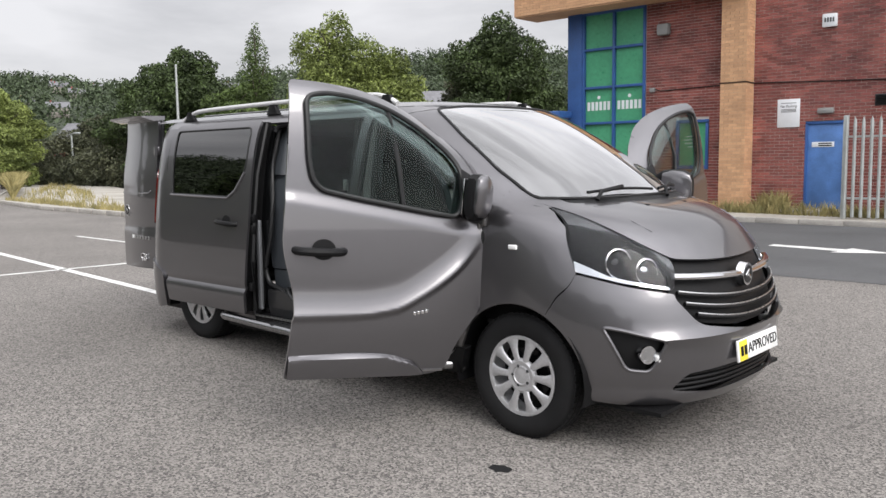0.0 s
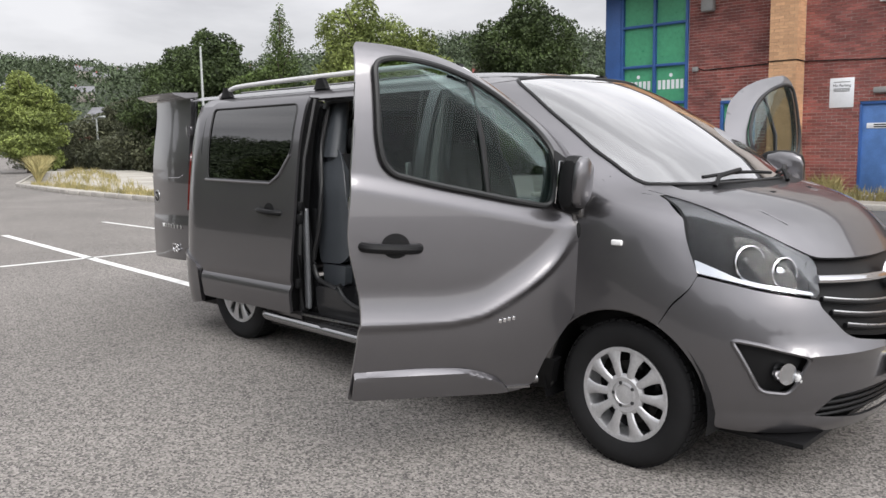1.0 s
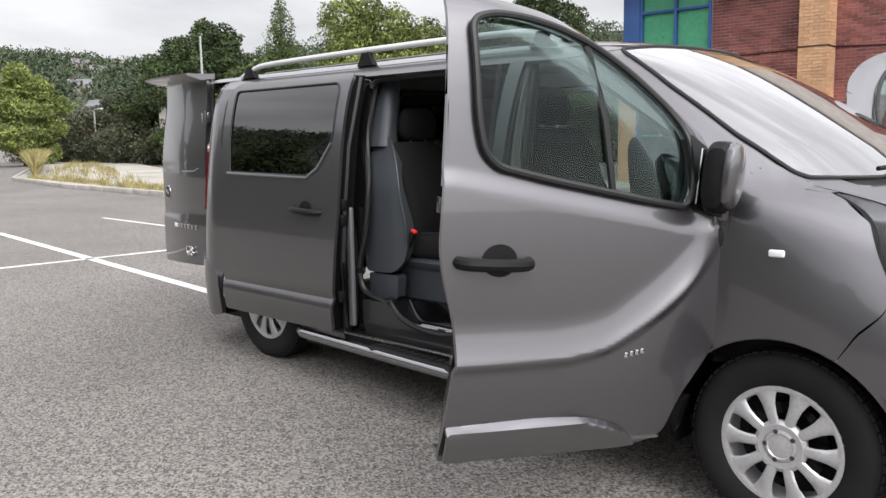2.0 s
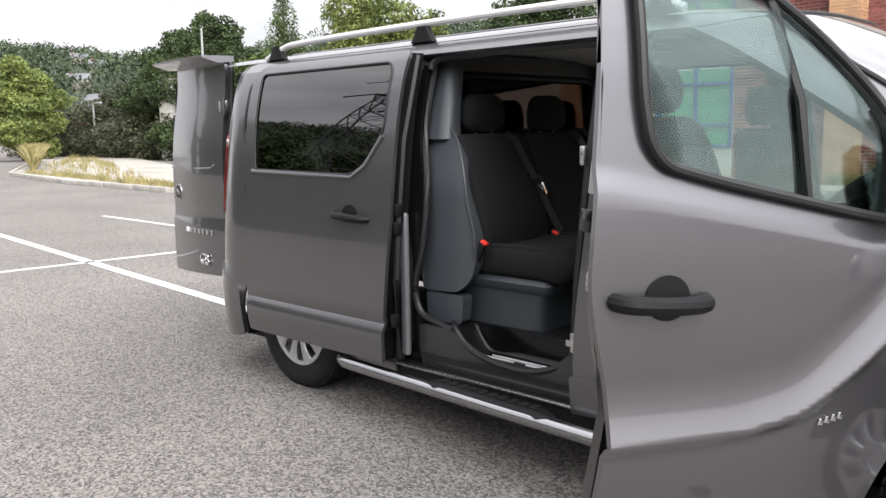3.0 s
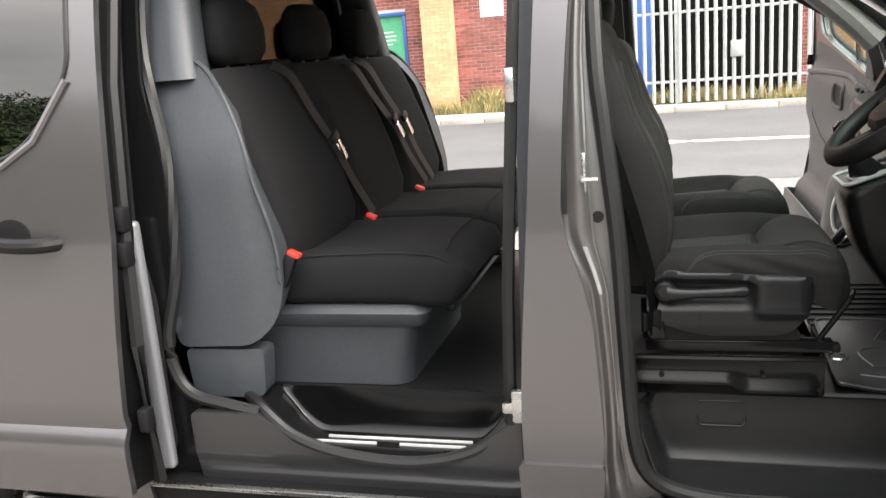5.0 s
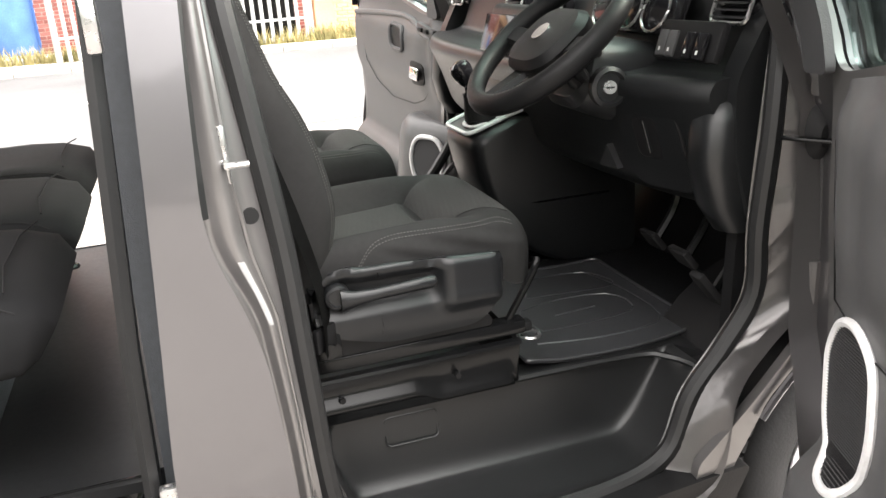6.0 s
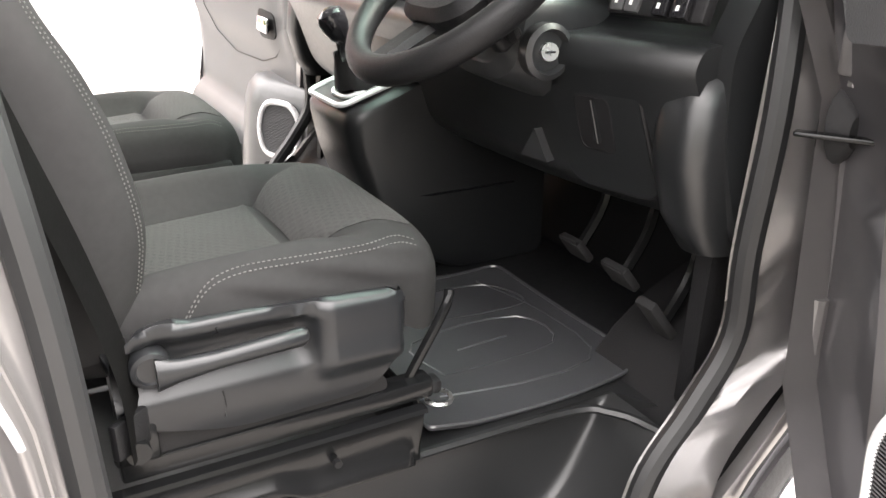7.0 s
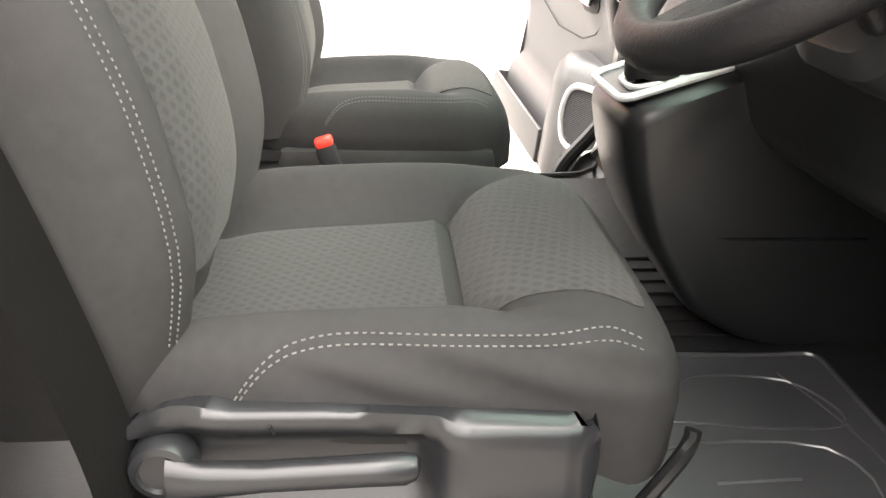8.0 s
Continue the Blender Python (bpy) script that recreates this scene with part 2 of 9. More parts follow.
def tube(pts, r, seg=10, closed=False, flat=1.0, bm=None, up=(0, 0, 1), taper=None):
    """A bar of round (or flattened) section swept along pts."""
    b = bm or bmesh.new()
    P = [Vector(p) for p in pts]
    n = len(P)
    rings = []
    for i, p in enumerate(P):
        a = P[(i - 1) % n] if closed else P[max(i - 1, 0)]
        c = P[(i + 1) % n] if closed else P[min(i + 1, n - 1)]
        d = (c - a).normalized()
        s = d.cross(Vector(up))
        if s.length < 1e-4:
            s = d.cross(Vector((1, 0, 0)))
        s.normalize()
        u = s.cross(d)
        rr = r * (taper(i / max(n - 1, 1)) if taper else 1.0)
        rings.append([b.verts.new(p + s * (rr * math.cos(x)) + u * (rr * flat * math.sin(x))) for x in (2 * math.pi * k / seg for k in range(seg))])
    for i in range(n if closed else n - 1):
        A, B = rings[i], rings[(i + 1) % n]
        for k in range(seg):
            b.faces.new((A[k], A[(k + 1) % seg], B[(k + 1) % seg], B[k]))
    if not closed:
        b.faces.new(rings[0][::-1])
        b.faces.new(rings[-1])
    return b


def fillet(pts, r=0.03, seg=5):
    """Round the corners of a closed outline. A point may carry its own radius as a third number."""
    out, n = [], len(pts)
    for i in range(n):
        p = Vector(pts[i][:2])
        rad = pts[i][2] if len(pts[i]) > 2 else r
        a, c = Vector(pts[i - 1][:2]), Vector(pts[(i + 1) % n][:2])
        da, dc = a - p, c - p
        k = min(rad, da.length * 0.45, dc.length * 0.45)
        if k < 1e-4:
            out.append(p)
            continue
        s, e = p + da.normalized() * k, p + dc.normalized() * k
        for j in range(seg + 1):
            t = j / seg
            out.append(s * (1 - t) ** 2 + p * 2 * t * (1 - t) + e * t * t)
    return out


def in_poly(p, poly):
    x, y, hit = p[0], p[1], False
    for i in range(len(poly)):
        a, b = poly[i - 1], poly[i]
        if (a[1] > y) != (b[1] > y) and x < (b[0] - a[0]) * (y - a[1]) / (b[1] - a[1]) + a[0]:
            hit = not hit
    return hit


def resample(poly, step):
    out = []
    for i in range(len(poly)):
        a, b = Vector(poly[i]), Vector(poly[(i + 1) % len(poly)])
        n = max(1, int((b - a).length / step + 0.5))
        out += [a + (b - a) * (k / n) for k in range(n)]
    return out


def sheet(outline, fn, step=0.04, thick=0.012, holes=(), centre=(-1.5, 0, 0.9), aspect=1.0):
    """A curved panel with thickness: a flat outline (with holes) laid on the surface fn(a, b)."""
    from mathutils.geometry import delaunay_2d_cdt
    loops = [resample(o, step) for o in (outline, *holes)]
    verts, edges = [], []
    for lp in loops:
        n0 = len(verts)
        verts += lp
        edges += [(n0 + k, n0 + (k + 1) % len(lp)) for k in range(len(lp))]
    xs, ys = [p[0] for p in loops[0]], [p[1] for p in loops[0]]
    sx = step
    nx, ny = int((max(xs) - min(xs)) / sx), int((max(ys) - min(ys)) / sx)
    edge_pts = np.array([tuple(v) for v in verts])
    for i in range(1, nx + 1):
        for j in range(1, ny + 1):
            p = (min(xs) + i * sx, min(ys) + j * sx)
            if in_poly(p, loops[0]) and not any(in_poly(p, h) for h in loops[1:]):
                if np.min(np.sum((edge_pts - p) ** 2, axis=1)) > (0.45 * sx) ** 2:
                    verts.append(Vector(p))
    vo, eo, fo, *_ = delaunay_2d_cdt(verts, edges, [], 0, 1e-6)
    keep = []
    for f in fo:
        c = sum((vo[k] for k in f), Vector((0, 0))) / len(f)
        if in_poly(c, loops[0]) and not any(in_poly(c, h) for h in loops[1:]):
            keep.append(f)
    b = bmesh.new()
    outer, inner = [], []
    h = 0.004
    cen = Vector(centre)
    for p in vo:
        q = Vector(fn(p[0], p[1]))
        du = Vector(fn(p[0] + h, p[1])) - Vector(fn(p[0] - h, p[1]))
        dv = Vector(fn(p[0], p[1] + h)) - Vector(fn(p[0], p[1] - h))
        n = du.cross(dv)
        n = n.normalized() if n.length > 1e-9 else Vector((0, 0, 1))
        if n.dot(q - cen) < 0:
            n = -n
        outer.append(b.verts.new(q))
        inner.append(b.verts.new(q - n * thick))
    border = collections.Counter()
    for f in keep:
        b.faces.new([outer[k] for k in f])
        b.faces.new([inner[k] for k in reversed(f)])
        for k in range(len(f)):
            border[(f[k], f[(k + 1) % len(f)])] += 1
    for (i, j) in border:
        if (j, i) not in border:
            b.faces.new((outer[j], outer[i], inner[i], inner[j]))
    for v in [v for v in b.verts if not v.link_faces]:
        b.verts.remove(v)
    return b


def rim(outline, fn, r, step=0.03, flat=1.0, lift=0.0, bm=None):
    """A bead that follows a closed outline on a surface."""
    P = [Vector(fn(p[0], p[1])) for p in resample(outline, step)]
    up = Vector((0, 0, 0))
    for a, c in zip(P, P[1:] + P[:1]):
        up += a.cross(c)
    return tube(P, r, 8, True, flat, bm, up=up.normalized())


def lofted(sections, cap=True, closed=True):
    """Skin over a list of rings with equal counts."""
    b = bmesh.new()
    rings = [[b.verts.new(p) for p in s] for s in sections]
    n = len(rings[0])
    for A, B in zip(rings, rings[1:]):
        for k in range(n if closed else n - 1):
            b.faces.new((A[k], A[(k + 1) % n], B[(k + 1) % n], B[k]))
    if cap and closed:
        b.faces.new(rings[0][::-1])
        b.faces.new(rings[-1])
    return b


def rounded(w, h, r, n=4):
    """A rounded rectangle about the origin, counter-clockwise."""
    out = []
    r = min(r, w * 0.499, h * 0.499)
    for cx, cy, a0 in ((w / 2 - r, h / 2 - r, 0), (-w / 2 + r, h / 2 - r, 90), (-w / 2 + r, -h / 2 + r, 180), (w / 2 - r, -h / 2 + r, 270)):
        for k in range(n + 1):
            a = radians(a0 + 90 * k / n)
            out.append((cx + r * math.cos(a), cy + r * math.sin(a)))
    return out


def smooth(a, b, v):
    t = max(0.0, min(1.0, (v - a) / (b - a)))
    return t * t * (3 - 2 * t)


def words(body, size, mat, parent, m, depth=0.002, name="lettering", label=""):
    """Flat lettering in the built-in font, as a mesh."""
    cu = bpy.data.curves.new(name, "FONT")
    cu.body, cu.size, cu.extrude = body, size, depth
    cu.align_x, cu.align_y = "CENTER", "CENTER"
    tmp = bpy.data.objects.new("tmp", cu)
    scene.collection.objects.link(tmp)
    me = bpy.data.meshes.new_from_object(tmp.evaluated_get(bpy.context.evaluated_depsgraph_get()))
    bpy.data.objects.remove(tmp)
    bpy.data.curves.remove(cu)
    me.materials.clear()
    me.materials.append(mat)
    me.name = name
    me.transform(m)
    ob = new(name, me)
    ob.parent = parent
    if label:
        ob["label"] = label
    return ob


def interp(tab, v):
    """Smooth table lookup: tab is a list of (v, value) pairs."""
    n = len(tab)
    if v <= tab[0][0]:
        return tab[0][1]
    if v >= tab[-1][0]:
        return tab[-1][1]
    i = 0
    while v > tab[i + 1][0]:
        i += 1
    (a, fa), (b, fb) = tab[i], tab[i + 1]

    def slope(k):
        if k == 0 or k == n - 1:
            j = max(0, min(k, n - 2))
            return (tab[j + 1][1] - tab[j][1]) / (tab[j + 1][0] - tab[j][0])
        l = (tab[k][1] - tab[k - 1][1]) / (tab[k][0] - tab[k - 1][0])
        r = (tab[k + 1][1] - tab[k][1]) / (tab[k + 1][0] - tab[k][0])
        return 0.0 if l * r <= 0 else 2 * l * r / (l + r)
    h = b - a
    t = (v - a) / h
    return ((2 * t**3 - 3 * t**2 + 1) * fa + (t**3 - 2 * t**2 + t) * h * slope(i)
            + (3 * t**2 - 2 * t**3) * fb + (t**3 - t**2) * h * slope(i + 1))


WIDTH = [(0.2, 0.87), (0.3, 0.92), (0.42, 0.945), (0.6, 0.958), (0.8, 0.95), (1.0, 0.935), (1.2, 0.915), (1.45, 0.88), (1.65, 0.835), (1.76, 0.79), (1.82, 0.72), (1.855, 0.61), (1.88, 0.42), (1.9, 0.0)]
NOSE = [(0.2, 0.78), (0.3, 0.86), (0.45, 0.9), (0.6, 0.91), (0.75, 0.88), (0.87, 0.83), (0.94, 0.79), (1.0, 0.745), (1.1, 0.65), (1.17, 0.54), (1.22, 0.41), (1.26, 0.26), (1.4, 0.04), (1.6, -0.29), (1.75, -0.57), (1.82, -0.74), (1.86, -0.95), (1.9, -1.9)]
DEEP = [(0.2, 1.0), (0.9, 0.98), (1.2, 0.85), (1.5, 0.7), (1.9, 0.6)]
POW = 2.7


def front_point(u, z):
    """A point of the body's nose: u from 0 (middle) to 1 (start of the flat side), negative on the driver's side."""
    a = abs(u) * math.pi / 2
    d = interp(DEEP, z)
    x = interp(NOSE, z) - d + d * max(math.cos(a), 0.0) ** (2 / POW)
    return (x, math.copysign(interp(WIDTH, z) * math.sin(a) ** (2 / POW), u), z)


def side_y(x, z):
    """Half width of the body at x, z."""
    w, d = interp(WIDTH, z), interp(DEEP, z)
    xs = interp(NOSE, z) - d
    if x > xs:
        k = min((x - xs) / d, 1.0)
        w *= (1 - k ** POW) ** (1 / POW)
    if x < -3.6:
        w -= 0.33 * ((-3.6 - x) / 0.45) ** 2
    return w


# ---- materials of the setting ----
ASPHALT = asphalt_material()
ROAD = material("road_tarmac", (0.085, 0.086, 0.088), 0.85, var=0.15, scale=0.6, bump=0.4, bump_scale=90, spec=0.3)
LINE_PAINT = material("worn_white_line_paint", (0.62, 0.62, 0.6), 0.75, var=0.2, scale=5, bump=0.2, bump_scale=120)
CONCRETE = material("weathered_concrete", (0.34, 0.32, 0.28), 0.9, var=0.22, scale=0.5, bump=0.3, bump_scale=30)
BUFF_MORTAR = material("buff_mortar", (0.50, 0.34, 0.22), 0.95, var=0.1, scale=3, bump=0.3, bump_scale=60)
KERB = material("kerb_concrete", (0.36, 0.34, 0.31), 0.9, var=0.2, scale=2, bump=0.3, bump_scale=40)
MORTAR = material("mortar", (0.50, 0.455, 0.42), 0.95, var=0.12, scale=3, bump=0.3, bump_scale=60)
BRICK = material("red_brick", (0.185, 0.062, 0.056), 0.9, var=0.22, scale=1.5, second=(0.25, 0.085, 0.07), bump=0.4, bump_scale=50, per_object=0.22)
BUFF = material("buff_brick", (0.56, 0.335, 0.19), 0.9, var=0.12, scale=1.5, bump=0.35, bump_scale=50, per_object=0.12)
BLUE = material("blue_paint", (0.028, 0.09, 0.27), 0.45, var=0.15, scale=1.5, bump=0.1, bump_scale=30)
DOOR_BLUE = material("scuffed_blue_door_paint", (0.075, 0.175, 0.42), 0.5, var=0.3, scale=2.2, bump=0.1, bump_scale=30)
GREEN = material("green_window_film", (0.075, 0.33, 0.18), 0.3, var=0.12, scale=0.8, coat=0.3)
WHITE = material("white_sign_paint", (0.72, 0.74, 0.76), 0.5, var=0.06, scale=3)
GALV = material("galvanised_steel", (0.42, 0.44, 0.43), 0.5, metal=0.5, var=0.15, scale=4)
RENDER = material("flaking_white_render", (0.62, 0.60, 0.56), 0.9, var=0.3, scale=1.2, bump=0.4, bump_scale=20)
SLATE = material("roof_slate", (0.16, 0.16, 0.17), 0.8, var=0.2, scale=2)
GRASS = material("dry_grass", (0.20, 0.19, 0.07), 0.9, var=0.35, scale=3, second=(0.30, 0.25, 0.11))
WEED = material("weed_leaves", (0.10, 0.16, 0.03), 0.8, var=0.35, scale=2, second=(0.17, 0.21, 0.05))
BARK = material("bark", (0.09, 0.075, 0.06), 0.9, var=0.3, scale=6, bump=0.6, bump_scale=30)


def leaf_material(name, base, second):
    m = material(name, base, 0.6, var=0.3, scale=0.6, second=second, spec=0.3)
    t = m.node_tree
    p = t.nodes["Principled BSDF"]
    g = t.nodes.new("ShaderNodeNewGeometry")
    hs = t.nodes.new("ShaderNodeHueSaturation")
    mr = t.nodes.new("ShaderNodeMapRange")
    mr.inputs["To Min"].default_value, mr.inputs["To Max"].default_value = 0.55, 1.5
    t.links.new(g.outputs["Random Per Island"], mr.inputs[0])
    t.links.new(mr.outputs[0], hs.inputs["Value"])
    t.links.new(p.inputs["Base Color"].links[0].from_socket, hs.inputs["Color"])
    t.links.new(hs.outputs[0], p.inputs["Base Color"])
    return m


LEAF_DARK = leaf_material("dark_leaves", (0.030, 0.047, 0.016), (0.052, 0.076, 0.024))
LEAF_MID = leaf_material("green_leaves", (0.048, 0.074, 0.020), (0.080, 0.115, 0.032))
LEAF_LIGHT = leaf_material("yellow_green_leaves", (0.12, 0.155, 0.042), (0.18, 0.215, 0.06))
LEAF_GREY = leaf_material("grey_green_leaves", (0.046, 0.054, 0.030), (0.078, 0.082, 0.046))
HILL_GREEN = leaf_material("far_woodland", (0.040, 0.060, 0.030), (0.062, 0.082, 0.042))


def island_tint(mat, lo, hi):
    """Let the pieces of a joined mesh differ in brightness."""
    t = mat.node_tree
    p = t.nodes["Principled BSDF"]
    g = t.nodes.new("ShaderNodeNewGeometry")
    hs = t.nodes.new("ShaderNodeHueSaturation")
    mr = t.nodes.new("ShaderNodeMapRange")
    mr.inputs["To Min"].default_value, mr.inputs["To Max"].default_value = lo, hi
    t.links.new(g.outputs["Random Per Island"], mr.inputs[0])
    t.links.new(mr.outputs[0], hs.inputs["Value"])
    t.links.new(p.inputs["Base Color"].links[0].from_socket, hs.inputs["Color"])
    t.links.new(hs.outputs[0], p.inputs["Base Color"])
    return mat


BRICK_JOINED = island_tint(material("red_brick_courses", (0.185, 0.062, 0.056), 0.9, var=0.22, scale=1.5, second=(0.25, 0.085, 0.07), bump=0.4, bump_scale=50), 0.7, 1.3)
BUFF_JOINED = island_tint(material("buff_brick_courses", (0.56, 0.335, 0.19), 0.9, var=0.12, scale=1.5, bump=0.35, bump_scale=50), 0.88, 1.12)


# ---- ground, road, kerbs, markings ----
def flat(name, pts, z, mat, label="", kind="structure", category="", thick=0.0):
    b = bmesh.new()
    vs = [b.verts.new((x, y, z)) for x, y in pts]
    f = b.faces.new(vs)
    if thick:
        r = bmesh.ops.extrude_face_region(b, geom=[f])
        for v in r["geom"]:
            if isinstance(v, bmesh.types.BMVert):
                v.co.z -= thick
    ob = part(name, b, mat, None, label, smooth=False)
    return tagged(ob, label, category, "", kind)


def swell(x, y):
    """Height of the car park, which rises a little behind the van's front wheels."""
    return 0.12 * smooth(0.3, -2.9, x) * smooth(5.6, 2.0, y)


def build_ground():
    b = bmesh.new()
    xs = [-600, -300, -150, -80, -50, -35, -25, -20, -16] + [-14 + 0.5 * k for k in range(34)] + [4, 6, 9, 14, 25, 50, 100, 300, 600]
    ys = [-600, -300, -150, -80, -50, -30, -20, -14, -10, -8] + [-7 + 0.5 * k for k in range(27)] + [8, 11, 15, 22, 40, 80, 160, 300, 600]
    grid = [[b.verts.new((x, y, swell(x, y))) for y in ys] for x in xs]
    for A, B in zip(grid, grid[1:]):
        for k in range(len(ys) - 1):
            b.faces.new((A[k], B[k], B[k + 1], A[k + 1]))
    tagged(part("ground", b, ASPHALT), "worn grey asphalt car park surface", "ground", "", "structure")
    flat("road", [(-14, 5.94), (60, 5.94), (60, 13.9), (-14, 13.9)], 0.004, ROAD, "dark tarmac road past the building", "structure", "road")
    # white bay lines, following the ground
    for (x0, y0), (x1, y1), w in (((-12.3, 0.60), (-3.9, -0.08), 0.055), ((-8.6, -2.3), (-8.25, 1.80), 0.05), ((-13.45, 2.72), (-8.7, 2.65), 0.05)):
        n = Vector((y0 - y1, x1 - x0)).normalized() * w
        b = bmesh.new()
        rows = []
        for k in range(31):
            x, y = x0 + (x1 - x0) * k / 30, y0 + (y1 - y0) * k / 30
            rows.append([b.verts.new((x + q * n.x, y + q * n.y, swell(x + q * n.x, y + q * n.y) + 0.005)) for q in (-1, 1)])
        for A, B in zip(rows, rows[1:]):
            b.faces.new((A[0], A[1], B[1], B[0]))
        tagged(part("bay_line", b, LINE_PAINT), "worn white painted parking bay line", "line", "", "structure")
    # road arrow
    flat("road_arrow", [(-2.6, 9.30), (-1.45, 9.12), (-1.5, 8.85), (-0.7, 9.22), (-1.4, 9.62), (-1.42, 9.4), (-2.6, 9.56)], 0.008, LINE_PAINT, "white arrow painted on the road", "structure", "marking")
    flat("road_arrow", [(-0.75, 9.12), (0.9, 9.0), (0.9, 9.22), (-0.75, 9.34)], 0.008, LINE_PAINT, "white arrow shaft painted on the road", "structure", "marking")
    # verge and kerb in front of the building
    flat("pavement", [(-12, 14.05), (30, 14.05), (30, 16.3), (-12, 16.3)], 0.11, CONCRETE, "weedy concrete pavement below the building", "structure", "pavement", 0.12)
    kerb = tagged(new("kerb"), "worn grey concrete kerb stones", "kerb", "", "structure")
    for k in range(44):
        x = -12 + k * 0.92
        part("kerb_stone", box(x + 0.45, 13.97, 0.055, 0.91, 0.15, 0.13, 0.012), KERB, kerb)
    # overgrown island of old concrete behind the car park
    flat("pavement", [(-19.2, 6.9), (-19.0, 9.4), (-24, 11.6), (-58, 24), (-70, 24), (-34, 8.3), (-26, 7.15)], 0.10, CONCRETE, "cracked pale concrete apron with weeds", "structure", "pavement", 0.11)
    edge = tagged(new("kerb"), "low stone kerb of the overgrown apron", "kerb", "", "structure")
    path = [(-19.1, 6.95), (-26, 7.2), (-34, 8.35), (-46, 13.4)]
    for (x0, y0), (x1, y1) in zip(path, path[1:]):
        n = int(math.hypot(x1 - x0, y1 - y0) / 0.95)
        for k in range(n):
            t = (k + 0.5) / n
            a = math.degrees(math.atan2(y1 - y0, x1 - x0))
            part("kerb_stone", box(x0 + (x1 - x0) * t, y0 + (y1 - y0) * t, 0.06, 0.93, 0.15, 0.16, 0.02, m=pose(0, 0, 0, 0, 0, a)), KERB, edge)
    # oil spot and patches on the asphalt
    rng = random.Random(5)
    b = bmesh.new()
    ring = [b.verts.new((0.20 + (0.05 + rng.random() * 0.025) * math.cos(a), -1.325 + (0.035 + rng.random() * 0.02) * math.sin(a), 0.003)) for a in (k * math.pi / 8 for k in range(16))]
    b.faces.new(ring)
    tagged(part("oil_spot", b, RUBBER), "dark oil spot on the asphalt", "stain", "", "structure")


# ---- vegetation ----
def leaf_cloud(blobs, count, size, seed, squash=1.0):
    """Many small bent leaf clumps round a set of ellipsoids (centre, radii), uneven and full of gaps."""
    rng = np.random.RandomState(seed)
    vol = np.array([b[1][0] * b[1][1] * b[1][2] for b in blobs]) ** 0.7
    pick = rng.choice(len(blobs), count, p=vol / vol.sum())
    d = rng.normal(size=(count, 3))
    d /= np.linalg.norm(d, axis=1)[:, None]
    rad = 0.55 + 0.5 * rng.rand(count) ** 0.6
    rad *= 1 + 0.22 * np.sin(d[:, 0] * 7 + pick) * np.cos(d[:, 2] * 6 + pick * 2)
    c = np.array([b[0] for b in blobs])[pick] + d * rad[:, None] * np.array([b[1] for b in blobs])[pick]
    c[:, 2] = np.maximum(c[:, 2], 0.05)
    a = rng.normal(size=(count, 3)) + d * 0.4
    a /= np.linalg.norm(a, axis=1)[:, None]
    u = np.cross(a, rng.normal(size=(count, 3)))
    u /= np.linalg.norm(u, axis=1)[:, None]
    v = np.cross(a, u)
    s = size * (0.5 + rng.rand(count))[:, None]
    tip, base = c + u * s, c - u * s * 0.9
    l, r = c + v * s * 0.5 + a * s * 0.22, c - v * s * 0.5 + a * s * 0.22
    verts = np.stack([base, l, tip, r], 1).reshape(-1, 3)
    idx = np.arange(count)[:, None] * 4
    faces = np.concatenate([idx + [0, 1, 2], idx + [0, 2, 3]])
    me = bpy.data.meshes.new("crown")
    me.from_pydata(verts.tolist(), [], faces.tolist())
    return me


def tree(name, x, y, h, spread, leaf, seed, label, category="tree", count=5000, size=0.26, bare=0.22, lean=0.0, clumps=11, fineness=4.5):
    rng = random.Random(seed)
    t = thing(name, label, category, at=pose(x, y, 0))
    b = tube(spline([(0, 0, -0.1), (lean * 0.3, 0.1, h * 0.3), (lean * 0.7, -0.05, h * 0.6), (lean, 0, h * 0.9)], 4), h * 0.022, 7, taper=lambda k: 1 - 0.8 * k)
    for k in range(7):
        a, z = rng.random() * 6.28, h * (0.25 + 0.09 * k)
        L = spread * (0.75 - 0.05 * k)
        tube(spline([(lean * z / h, 0, z), (L * 0.5 * math.cos(a), L * 0.5 * math.sin(a), z + h * 0.08), (L * math.cos(a), L * math.sin(a), z + h * 0.16)], 3), h * 0.009, 5, bm=b, taper=lambda k: 1 - 0.75 * k)
    part("trunk", b, BARK, t)
    blobs = []
    for k in range(clumps):
        f = (k + 0.5) / clumps
        z = h * (bare + (0.97 - bare) * f)
        wid = spread * (math.sin(math.pi * (0.22 + 0.70 * f)) ** 0.8)
        a = k * 2.4 + rng.random()
        o = wid * 0.5 * rng.random() + wid * 0.1
        r = wid * (0.42 + 0.25 * rng.random())
        blobs.append(((o * math.cos(a) + lean * f, o * math.sin(a), z), (r, r, h * (0.09 + 0.06 * rng.random()))))
    me = leaf_cloud(blobs, int(count * 1.9 * fineness), size * (0.7 if fineness == 1 else 0.36), seed)
    me.materials.append(leaf)
    cr = new("crown", me)
    cr.parent = t
    return t


